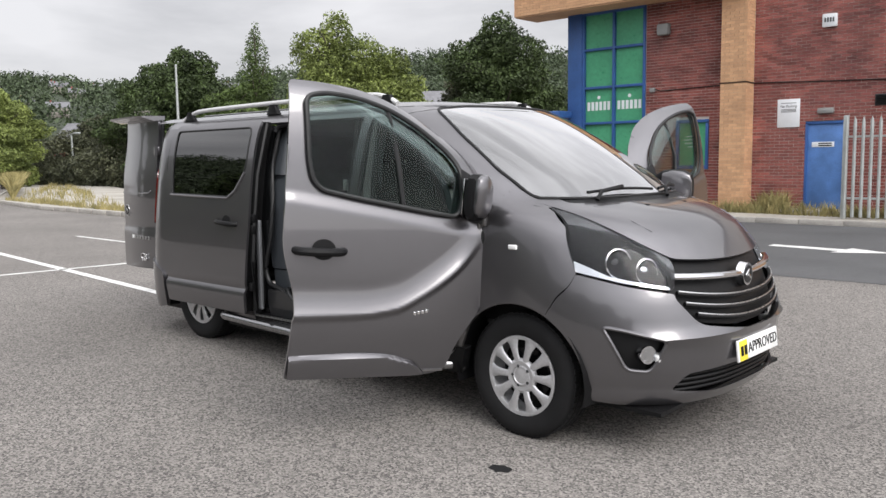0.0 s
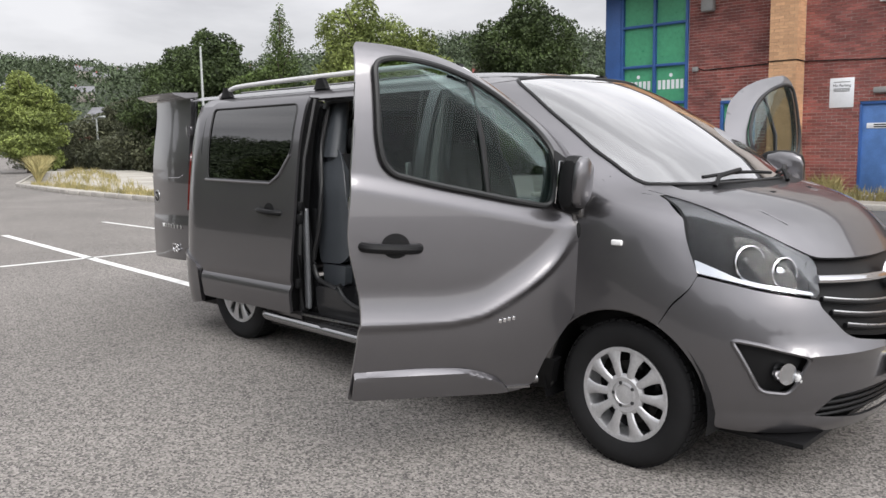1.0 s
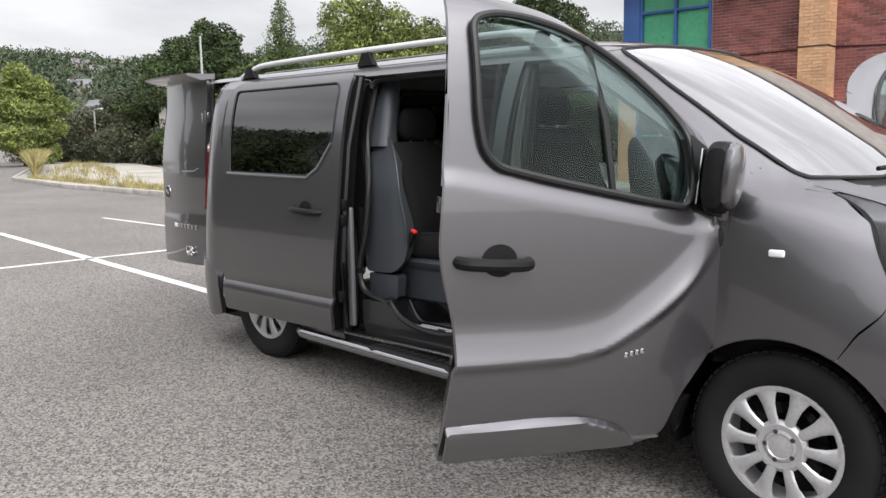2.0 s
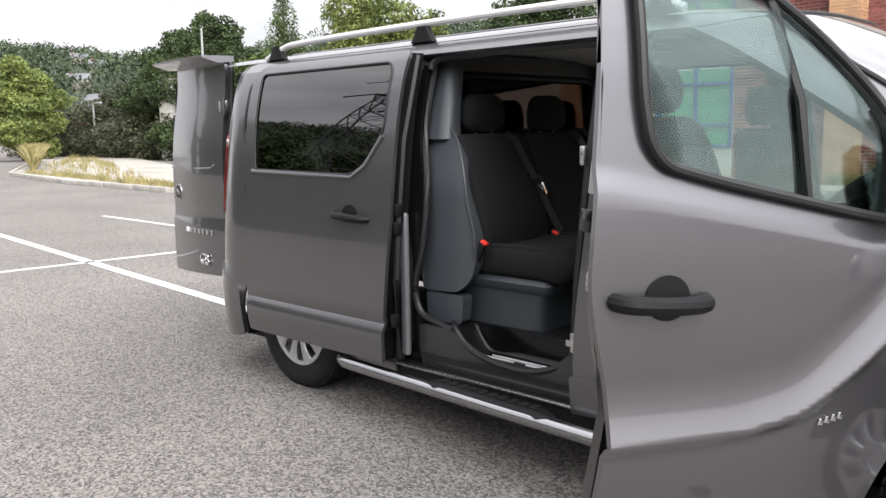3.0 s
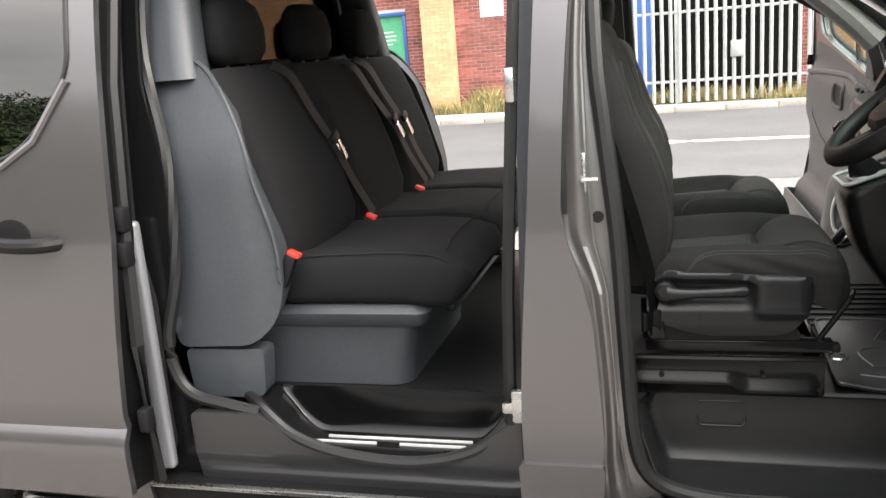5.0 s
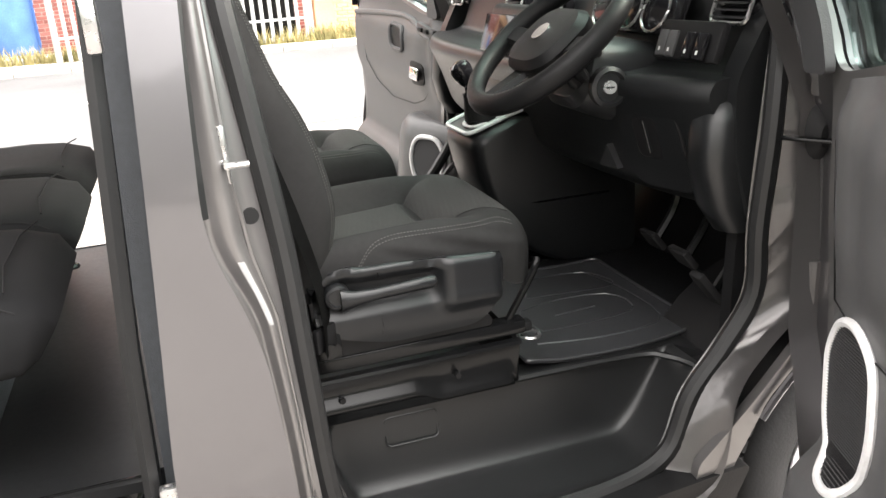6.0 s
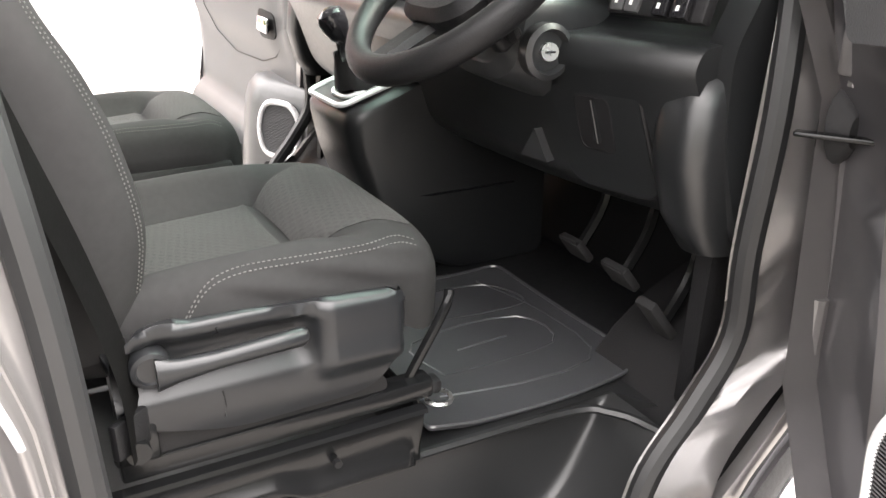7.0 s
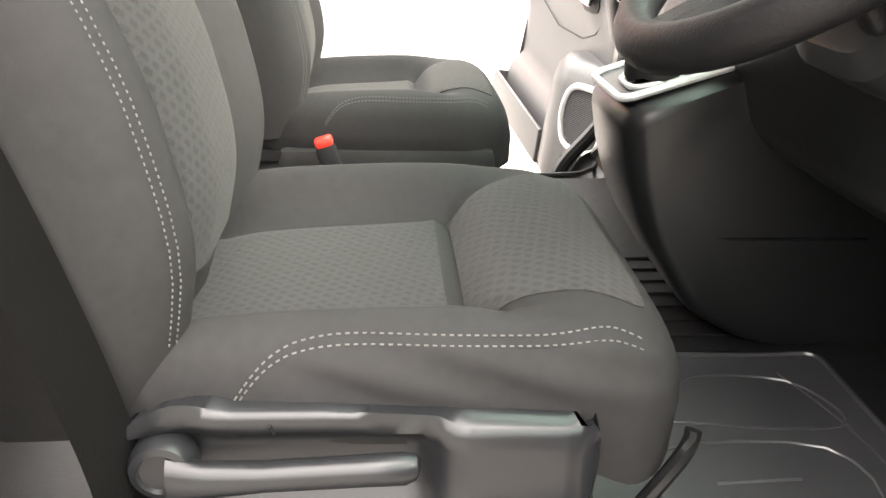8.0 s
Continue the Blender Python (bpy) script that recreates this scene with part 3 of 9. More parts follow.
def hedge(name, pts, h, depth, leaf, seed, label, count, size):
    """A long uneven bank of shrubs, one mesh."""
    rng = random.Random(seed)
    blobs = []
    for (x0, y0), (x1, y1) in zip(pts, pts[1:]):
        n = max(2, int(math.hypot(x1 - x0, y1 - y0) / 1.8))
        for k in range(n):
            t = k / n
            hh = h * (0.55 + 0.6 * rng.random())
            blobs.append(((x0 + (x1 - x0) * t, y0 + (y1 - y0) * t, hh * 0.45), (1.3 + rng.random(), depth, hh * 0.55)))
            blobs.append(((x0 + (x1 - x0) * t + rng.random(), y0 + (y1 - y0) * t + 0.6, hh * 0.9), (0.8 + 0.5 * rng.random(), depth * 0.6, hh * 0.25)))
    me = leaf_cloud(blobs, count, size, seed)
    me.materials.append(leaf)
    return tagged(new(name, me), label, "bushes", "", "stuff")


def tufts(name, area, count, h, mat, seed, label, z=0.1):
    """Grass and weeds: thin bent blades inside a quadrilateral, one mesh."""
    rng = np.random.RandomState(seed)
    A, B, C, D = [np.array(p) for p in area]
    s, t = rng.rand(count)[:, None], rng.rand(count)[:, None]
    clump = rng.rand(150, 2)
    near = clump[rng.randint(150, size=count)] + rng.normal(size=(count, 2)) * 0.03
    s, t = np.clip(near[:, :1], 0, 1), np.clip(near[:, 1:], 0, 1)
    p = (A * (1 - s) + B * s) * (1 - t) + (D * (1 - s) + C * s) * t
    p = np.concatenate([p, np.full((count, 1), z)], 1)
    a = rng.rand(count) * 6.28
    w = np.stack([np.cos(a), np.sin(a), 0 * a], 1) * (0.012 * h / 0.3) * (0.6 + rng.rand(count))[:, None]
    hh = h * (0.4 + 0.8 * rng.rand(count) ** 2)
    bend = rng.normal(size=(count, 3)) * 0.3 * hh[:, None]
    bend[:, 2] = 0
    up = np.stack([0 * hh, 0 * hh, hh], 1)
    verts = np.stack([p - w, p + w, p + up * 0.6 + bend * 0.4 + w * 0.6, p + up + bend, p + up * 0.6 + bend * 0.4 - w * 0.6], 1).reshape(-1, 3)
    i = np.arange(count)[:, None] * 5
    me = bpy.data.meshes.new(name)
    me.from_pydata(verts.tolist(), [], np.concatenate([i + [0, 1, 2], i + [0, 2, 4], i + [4, 2, 3]]).tolist())
    me.materials.append(mat)
    return tagged(new(name, me), label, "grass", "", "stuff")


def build_vegetation():
    # bank of bushes and trees behind the apron
    hedge("bushes", [(-66, 21), (-56, 21.5), (-46, 21.5), (-36, 22)], 3.0, 2.0, LEAF_GREY, 11, "tangled grey-green bushes behind the concrete apron", 60000, 0.11)
    tree("tree", -58, 24.5, 4.8, 3.6, LEAF_GREY, 3, "low grey-green tree above the bushes", count=5000, bare=0.05, clumps=12)
    tree("tree", -55, 16.4, 6.2, 3.0, LEAF_LIGHT, 4, "pale green tree at the edge of the apron", count=4500, bare=0.1)
    tree("tree", -47.5, 23.2, 7.4, 4.2, LEAF_DARK, 6, "tall dark green broadleaf tree", count=9000, bare=0.02, clumps=15, size=0.28)
    tree("tree", -43.5, 23.0, 7.9, 3.9, LEAF_DARK, 7, "tall green broadleaf tree with an uneven top", count=9000, bare=0.02, clumps=15, size=0.28)
    tree("tree", -38.5, 23.0, 5.6, 3.4, LEAF_MID, 8, "green tree beside the parked van", count=6500, bare=0.02, clumps=14)
    tree("tree", -38.3, 24.6, 9.1, 1.6, LEAF_MID, 9, "slender young birch tree", count=1100, bare=0.25, size=0.2)
    hedge("bushes", [(-36, 23.5), (-31, 26.5), (-24, 31), (-17, 33)], 4.0, 2.2, LEAF_MID, 12, "green bushes beyond the car park", 55000, 0.12)
    tree("tree", -32.4, 25.6, 8.7, 3.7, LEAF_LIGHT, 21, "yellow-green ash tree behind the van", count=5200, bare=0.15, size=0.24)
    tree("tree", -30.6, 28.0, 7.1, 3.6, LEAF_LIGHT, 22, "yellow-green tree behind the van", count=4800, bare=0.15, size=0.24)
    tree("tree", -22.4, 27.2, 7.7, 3.5, LEAF_DARK, 23, "dark green tree with twiggy top beside the brick building", count=7500, bare=0.05, clumps=16, size=0.24)
    tree("tree", -25.4, 28.6, 6.2, 2.8, LEAF_GREY, 24, "grey-green tree near the building", count=5000, bare=0.05, clumps=13, size=0.24)
    # grass and weeds
    tufts("grass", [(-22, 8), (-34, 9.2), (-60, 22), (-40, 15)], 1500, 0.3, GRASS, 1, "weeds growing through the cracked concrete", 0.1)
    tufts("grass", [(-33, 8.8), (-46, 13.6), (-50, 15.5), (-36, 10)], 9000, 0.95, GRASS, 2, "tall dry straw-coloured grass", 0.1)
    tufts("grass", [(-19.5, 7.1), (-33, 8.5), (-33, 9.2), (-19.5, 7.8)], 3500, 0.18, GRASS, 3, "short dry grass along the apron kerb", 0.1)
    tufts("grass", [(-6.4, 15.4), (3.5, 14.1), (3.5, 14.4), (-6.4, 16.1)], 5000, 0.30, GRASS, 4, "weeds and grass along the foot of the building", 0.11)
    tufts("grass", [(-5.4, 15.6), (-4.7, 15.6), (-4.7, 16.1), (-5.4, 16.1)], 700, 0.5, GRASS, 5, "tall weeds beside the buff pier", 0.11)
    # behind the camera, seen in the glass
    hedge("bushes", [(-60, -30), (-30, -28), (0, -27), (30, -27), (60, -24)], 4.8, 2.5, LEAF_DARK, 31, "dark hedge along the far side of the car park", 16000, 0.32)
    for k, (x, y, h) in enumerate(((-72, -22, 12), (-64, -32, 12), (-57, -25, 11), (-50, -40, 12), (-46, -30, 11), (-36, -34, 10), (-26, -32, 9), (-18, -31, 8.5), (-8, -31, 8), (4, -31, 7), (14, -31, 8), (28, -31, 8), (48, -28, 9))):
        tree("tree", x, y, h, 4.4, LEAF_DARK, 40 + k, "dark tree across the car park", count=3500, bare=0.05, size=0.34, fineness=1)


def ridge(name, r0, r1, a0, a1, height, seed, label, n=90, m=14, count=60000, leaf=1.9):
    """A wooded hillside seen across the valley: a bumpy slope from radius r0 up to r1."""
    b = bmesh.new()
    rows = []
    for j in range(m):
        f = j / (m - 1)
        row = []
        for i in range(n):
            a = radians(a0 + (a1 - a0) * i / (n - 1))
            r = r0 + (r1 - r0) * f
            nz = noise.noise(Vector((a * 3 + seed, f * 1.5, 0))) * 0.35 + noise.noise(Vector((a * 11 + seed, f * 3, 1))) * 0.12
            z = height(math.degrees(a)) * f ** 1.1 * (1 + nz * f * 0.6)
            row.append(b.verts.new((r * math.cos(a), r * math.sin(a), z)))
        rows.append(row)
    for A, B in zip(rows, rows[1:]):
        for i in range(n - 1):
            b.faces.new((A[i], A[i + 1], B[i + 1], B[i]))
    hill = tagged(part(name, b, HILL_GREEN), label, "hill", "", "structure")
    # woodland canopy
    rng = random.Random(seed)
    blobs = []
    for k in range(900):
        f, g = rng.random() ** 0.7, rng.random()
        a = radians(a0 + (a1 - a0) * g)
        r = r0 + (r1 - r0) * f
        nz = noise.noise(Vector((a * 3 + seed, f * 1.5, 0))) * 0.35 + noise.noise(Vector((a * 11 + seed, f * 3, 1))) * 0.12
        z = height(math.degrees(a)) * f ** 1.1 * (1 + nz * f * 0.6)
        s = 4 + 5 * rng.random()
        blobs.append(((r * math.cos(a), r * math.sin(a), z + s * 0.5), (s * 1.3, s * 1.3, s)))
    me = leaf_cloud(blobs, count, leaf, seed)
    me.materials.append(HILL_GREEN)
    tagged(new("woodland", me), "far woodland on the hillside", "woodland", "", "stuff")
    return hill


def far_house(x, y, z, w, d, h, wall, seed, yaw=0):
    t = thing("house", "small distant house with a pitched roof", "house", "houses on the hill", at=pose(x, y, z, 0, 0, yaw))
    part("wall", box(0, 0, h / 2, w, d, h, 0.05), wall, t)
    b = lofted([[(-w / 2 - 0.3, -d / 2 - 0.3, h), (-w / 2 - 0.3, d / 2 + 0.3, h), (-w / 2 - 0.3, 0, h + d * 0.45)], [(w / 2 + 0.3, -d / 2 - 0.3, h), (w / 2 + 0.3, d / 2 + 0.3, h), (w / 2 + 0.3, 0, h + d * 0.45)]])
    part("roof", b, SLATE, t, smooth=False)
    part("chimney", box(w * 0.3, 0, h + d * 0.45, 0.8, 0.8, 1.6), BRICK, t)
    for k in (-0.28, 0.28):
        for zz in (0.3, 0.72):
            part("window", box(k * w, -d / 2 - 0.02, h * zz, 1.1, 0.1, 1.1), BLACK_GLOSS, t)


HOUSE_WALL = material("grey_house_wall", (0.22, 0.20, 0.18), 0.9, var=0.25, scale=0.3, per_object=0.35)


def far_height(a):
    """Crest of the far hill over the compass angle a."""
    return 84 - 14 * smooth(138, 152, a) + 5 * math.sin(radians(a) * 9)


def build_distance():
    ridge("hill", 300, 720, 112, 178, far_height, 3, "long wooded hillside behind the town", count=130000, leaf=1.15)
    ridge("hill", 130, 380, 205, 340, lambda a: 78 - 30 * smooth(235, 275, a) + 6 * math.sin(radians(a) * 4), 9, "wooded hill on the far side of the car park", count=130000, leaf=0.95)
    rng = random.Random(8)
    for k in range(22):
        a, f = radians(145 + 24 * rng.random()), 0.35 + 0.6 * rng.random()
        r = 300 + 420 * f
        nz = noise.noise(Vector((a * 3 + 3, f * 1.5, 0))) * 0.35 + noise.noise(Vector((a * 11 + 3, f * 3, 1))) * 0.12
        z = far_height(math.degrees(a)) * f ** 1.1 * (1 + nz * f * 0.6)
        far_house(r * math.cos(a), r * math.sin(a), z - 0.5, 8 + 3 * rng.random(), 7, 5.0, HOUSE_WALL, k, math.degrees(a) + 90)
    far_house(-98, 44, 0.05, 11, 8, 3.0, BRICK, 50, 20)
    far_house(-78, 82, 0.05, 9, 8, 7.4, BRICK, 51, 40)


# ---- street furniture beyond the car park ----
def lamp_post(x, y, h, label, arm=True):
    t = thing("street_lamp", label, "street lamp", at=pose(x, y, 0))
    part("pole", cyl((0, 0, 0), (0, 0, h), 0.09, 0.05, 10), GALV, t)
    if not arm:
        part("cap", cyl((0, 0, h), (0, 0, h + 0.06), 0.06, 0.03, 10), GALV, t)
        return
    part("arm", tube(spline([(0, 0, h - 0.05), (0.25, 0, h + 0.05), (0.7, 0, h + 0.06)], 4), 0.035, 8), GALV, t)
    part("lantern", box(0.95, 0, h + 0.05, 0.6, 0.22, 0.14, 0.05), GALV, t)


def pylon(x, y, yaw):
    """Lattice electricity tower with three pairs of arms."""
    metal = material("weathered_pylon_steel", (0.07, 0.075, 0.08), 0.7, metal=0.2, var=0.2, scale=2)
    t = thing("electricity_pylon", "tall steel lattice electricity pylon behind the car park", "pylon", at=pose(x, y, 0, 0, 0, yaw))
    t.scale = (0.86, 0.86, 0.86)
    H = 38.0

    def half(z):
        return 3.2 * (1 - z / H) ** 1.25 + 0.45
    b = bmesh.new()
    levels = [0, 4.5, 9, 13, 16.5, 19.5, 22, 24.5, 27, 29.5, 32, 34, 36, 38]
    for sx, sy in ((1, 1), (1, -1), (-1, -1), (-1, 1)):
        for z0, z1 in zip(levels, levels[1:]):
            cyl((sx * half(z0), sy * half(z0), z0), (sx * half(z1), sy * half(z1), z1), 0.13, seg=5, bm=b)
    part("leg_frame", b, metal, t)
    b = bmesh.new()
    for z0, z1 in zip(levels, levels[1:]):
        h0, h1 = half(z0), half(z1)
        for c in range(4):
            q = Matrix.Rotation(c * math.pi / 2, 3, "Z")
            cyl(q @ Vector((h0, -h0, z0)), q @ Vector((h1, h1, z1)), 0.07, seg=4, bm=b)
            cyl(q @ Vector((h0, h0, z0)), q @ Vector((h1, -h1, z1)), 0.07, seg=4, bm=b)
            cyl(q @ Vector((h1, -h1, z1)), q @ Vector((h1, h1, z1)), 0.06, seg=4, bm=b)
    part("bracing", b, metal, t)
    for z, L in ((24.5, 6.5), (29.5, 7.5), (34, 5.5)):
        for s in (-1, 1):
            b = bmesh.new()
            h = half(z)
            for sy in (-1, 1):
                cyl((s * h, sy * h, z), (s * L, 0, z + 0.2), 0.09, seg=5, bm=b)
                cyl((s * h, sy * h, z + 1.9), (s * L, 0, z + 0.2), 0.09, seg=5, bm=b)
                for k in range(1, 5):
                    f, g = k / 5, (k - 0.5) / 5
                    cyl((s * (h + (L - h) * f), sy * h * (1 - f), z + 0.2 * f), (s * (h + (L - h) * g), sy * h * (1 - g), z + 1.9 - 1.7 * g), 0.05, seg=4, bm=b)
            part("cross_arm", b, metal, t)
            for w in (-1, 1):
                part("insulator", cyl((s * L, 0, z + 0.1), (s * L, w * 2.4, z - 1.1), 0.22, seg=7), BLACK_PLASTIC, t)


build_ground()
build_vegetation()
build_distance()
lamp_post(-36.1, 18.2, 6.4, "slim pale grey post before the trees", False)
lamp_post(-56, 21.5, 3.6, "small street lamp beyond the bushes")
pylon(-46, -36.5, 58)


# ---- brick leisure building across the road ----
WALL_Y = 16.17


def brick_mesh(w=0.215, d=0.03, h=0.065):
    me = bpy.data.meshes.new("brick")
    b = box(0, 0, 0, w, d, h, 0.004, 1)
    b.to_mesh(me)
    b.free()
    return me


def courses(x0, x1, z0, z1, y, avoid, skip=None):
    """Brick boxes of a wall face in stretcher bond, as one mesh; avoid: openings (x0, x1, z0, z1)."""
    verts, faces, singles = [], [], []
    rows = int((z1 - z0) / 0.075)
    for j in range(rows):
        z = z0 + j * 0.075
        x = x0 - (0.1125 if j % 2 else 0.0)
        while x < x1:
            spans = [(max(x, x0), min(x + 0.215, x1))]
            x += 0.225
            for o in avoid:
                if z < o[3] and z + 0.065 > o[2]:
                    spans = [q for p, r in spans for q in ((p, min(r, o[0])), (max(p, o[1]), r)) if q[1] - q[0] > 0.0]
            for a, b in spans:
                if b - a < 0.015:
                    continue
                if skip and skip[0] < a and b < skip[1] and skip[2] < z < skip[3] and b - a > 0.2:
                    singles.append(((a + b) / 2, z + 0.0325))
                    continue
                n = len(verts)
                k = 0.003 * math.sin(a * 91 + z * 57)
                for yy in (y - 0.008 + k, y + 0.02):
                    verts += [(a, yy, z), (b, yy, z), (b, yy, z + 0.065), (a, yy, z + 0.065)]
                faces += [(n, n + 1, n + 2, n + 3), (n, n + 4, n + 5, n + 1), (n + 1, n + 5, n + 6, n + 2), (n + 2, n + 6, n + 7, n + 3), (n + 3, n + 7, n + 4, n)]
    me = bpy.data.meshes.new("brickwork")
    me.from_pydata(verts, [], faces)
    return me, singles


def build_building():
    t = thing("leisure_building", "red brick leisure building with buff piers and green windows", "building")
    y = WALL_Y
    top = 7.6
    OPEN = [(-4.42, -3.46, 0.0, 2.27), (-7.72, -6.82, 1.15, 2.43), (-10.62, -8.64, 0.9, 5.52), (-6.35, -5.68, 0, 9)]
    # wall built round its openings
    b = bmesh.new()
    for x0, x1, z0, z1 in ((-11.05, -10.62, 0, top), (-10.62, -8.64, 0, 0.9), (-10.62, -8.64, 5.52, top), (-8.64, -7.72, 0, top), (-7.72, -6.82, 0, 1.15), (-7.72, -6.82, 2.43, top), (-6.82, -4.42, 0, top), (-4.42, -3.46, 2.27, top), (-3.46, 13, 0, top)):
        box((x0 + x1) / 2, y + 0.161, (z0 + z1) / 2, x1 - x0, 0.32, z1 - z0, bm=b)
    box(-10.9, y + 7, top / 2, 0.3, 13.6, top, bm=b)
    box(12.9, y + 7, top / 2, 0.3, 13.6, top, bm=b)
    box(1, y + 13.8, top / 2, 24, 0.3, top, bm=b)
    part("wall", b, MORTAR, t, "mortar of the brick walls", smooth=False)
    part("roof", box(1, y + 7, top + 0.1, 24.4, 14.4, 0.2, 0.03), SLATE, t)
    me, singles = courses(-8.62, -2.0, 0.1, 5.75, y, OPEN, (-5.4, -2.6, 0.9, 2.6))
    me.materials.append(BRICK_JOINED)
    ob = tagged(new("brickwork", me), "courses of dark red brick", "", "", "stuff")
    ob.parent = t
    me, _ = courses(-2.0, 1.9, 0.1, 4.6, y, [(-1.9, 1.5, 0.0, 3.6)])
    me.materials.append(BRICK_JOINED)
    ob = tagged(new("brickwork", me), "courses of dark red brick", "", "", "stuff")
    ob.parent = t
    me, _ = courses(2.3, 9.0, 0.1, 4.6, y - 0.03, [])
    me.materials.append(BUFF_JOINED)
    ob = tagged(new("brickwork", me), "courses of buff brick", "", "", "stuff")
    ob.parent = t
    # buff pier with brick faces
    pier = part("pier", box(-6.02, y - 0.2, top / 2, 0.64, 0.5, top), BUFF_MORTAR, t, "buff brick pier", smooth=False)
    for (x0, x1, yy, rot) in ((-6.34, -5.70, y - 0.452, False),):
        me, _ = courses(x0, x1, 0.1, 7.4, yy, [])
        me.materials.append(BUFF_JOINED)
        ob = tagged(new("brickwork", me), "courses of buff brick", "", "", "stuff")
        ob.parent = pier
    me, _ = courses(y - 0.45, y, 0.1, 7.4, 0.0, [])
    me.transform(Matrix.Translation((-5.695, 0, 0)) @ Matrix.Rotation(math.pi / 2, 4, "Z"))
    me.materials.append(BUFF_JOINED)
    ob = tagged(new("brickwork", me), "courses of buff brick", "", "", "stuff")
    ob.parent = pier
    part("pier", box(2.1, y - 0.12, 2.3, 0.42, 0.34, 4.6), BUFF, t, "buff brick gate pier", smooth=False)
    # buff upper band that overhangs the glazing
    band = part("fascia", box(-9.05, y - 0.32, 6.35, 6.7, 1.1, 1.6), BUFF_MORTAR, t, "buff brick fascia band over the windows", smooth=False)
    me, _ = courses(-12.4, -6.36, 5.56, 7.15, y - 0.875, [])
    me.materials.append(BUFF_JOINED)
    ob = tagged(new("brickwork", me), "courses of buff brick", "", "", "stuff")
    ob.parent = band
    part("soffit", box(-9.05, y - 0.32, 5.535, 6.66, 1.06, 0.03), BUFF, t, "shaded soffit board")
    part("coping", box(-9.05, y - 0.34, 7.2, 6.8, 1.2, 0.1, 0.02), SLATE, t)
    # tall green-filmed window
    w = part("window_frame", box(-9.63, y + 0.02, 5.49, 1.98, 0.12, 0.07), BLUE, t, "tall blue-framed window with green film")
    for x in (-10.585, -9.61, -8.675):
        part("mullion", box(x, y + 0.0, 3.2, 0.075, 0.12, 4.6, 0.01), BLUE, w)
    for z in (0.93, 1.45, 2.45, 3.44, 4.5):
        part("transom", box(-9.63, y + 0.004, z, 1.96, 0.11, 0.07, 0.01), BLUE, w)
    for x0, x1 in ((-10.55, -9.65), (-9.57, -8.71)):
        for z0, z1 in ((0.97, 1.41), (1.49, 2.41), (2.49, 3.40), (3.48, 4.46), (4.54, 5.45)):
            part("pane", box((x0 + x1) / 2, y + 0.05, (z0 + z1) / 2, x1 - x0 + 0.02, 0.02, z1 - z0 + 0.02), GREEN, w)
    # pale lettering bars on the film
    for x in (-10.12, -9.15):
        for k in range(6):
            part("bar", box(x - 0.33 + k * 0.13, y + 0.037, 2.93, 0.085, 0.006, 0.24), WHITE, w, "pale lettering bar")
        part("dot", cyl((x - 0.0, y + 0.034, 3.17), (x, y + 0.04, 3.17), 0.05, seg=12), WHITE, w, "pale round dot")
    part("blue_panel", box(-10.85, y - 0.03, 3.2, 0.46, 0.1, 4.7, 0.01), BLUE, t, "tall blue cladding panel")
    for k in range(4):
        part("mullion", box(-11.22, y + 0.2 + 0.32 * k, 3.9, 0.06, 0.07, 3.3), WHITE if k % 2 else BLUE, t)
    part("canopy", box(-11.55, y + 0.1, 2.72, 1.2, 1.6, 0.2, 0.03), BLUE, t, "blue entrance canopy")
    part("porch_wall", box(-10.95, y - 0.06, 1.2, 0.5, 0.14, 2.4), BUFF, t, "buff wall below the canopy")
    # small blue-framed window
    w = part("window_frame", join(box(-7.27, y, 2.39, 0.9, 0.1, 0.08, 0.01), box(-7.27, y, 1.2, 0.9, 0.1, 0.1, 0.01), box(-7.68, y, 1.79, 0.08, 0.1, 1.1, 0.01), box(-6.86, y, 1.79, 0.08, 0.1, 1.1, 0.01)), BLUE, t, "small blue-framed window with green film")
    part("pane", box(-7.27, y + 0.04, 1.79, 0.76, 0.02, 1.12), GREEN, w)
    for k, wd in enumerate((0.3, 0.42, 0.38, 0.22)):
        part("bar", box(-7.3, y + 0.027, 2.0 - k * 0.09, wd, 0.004, 0.025), WHITE, w, "pale lettering bar")
    # blue fire door
    d = part("door", box(-3.94, y + 0.06, 1.16, 0.88, 0.06, 2.08, 0.005), DOOR_BLUE, t, "scuffed blue steel fire door")
    part("door_frame", join(box(-4.40, y + 0.05, 1.16, 0.05, 0.12, 2.16, 0.005), box(-3.48, y + 0.05, 1.16, 0.05, 0.12, 2.16, 0.005), box(-3.94, y + 0.05, 2.23, 0.97, 0.12, 0.06, 0.005)), BLUE, d)
    part("sign_plate", box(-4.02, y + 0.025, 1.72, 0.5, 0.008, 0.12, 0.003), WHITE, d, "white fire exit notice")
    for k in range(2):
        part("bar", box(-3.97, y + 0.02, 1.745 - k * 0.05, 0.3, 0.004, 0.028), BLACK_PLASTIC, d, "dark lettering bar")
    part("door_step", box(-3.95, 15.75, 0.15, 1.5, 0.8, 0.12, 0.02), CONCRETE, t, "concrete step before the door")
    # signs and fittings on the wall
    s = part("sign_board", box(-4.82, y - 0.02, 2.48, 0.53, 0.012, 0.67, 0.004), WHITE, t, "white parking notice board")
    words("No Parking", 0.085, BLACK_PLASTIC, s, pose(-4.82, y - 0.028, 2.64, 90, 0, 0), 0.001)
    for k in range(4):
        part("bar", box(-4.82, y - 0.028, 2.72 - k * 0.04 if k < 1 else 2.60 - k * 0.03, 0.36, 0.003, 0.012), DARK_PLASTIC, s, "grey lettering bar")
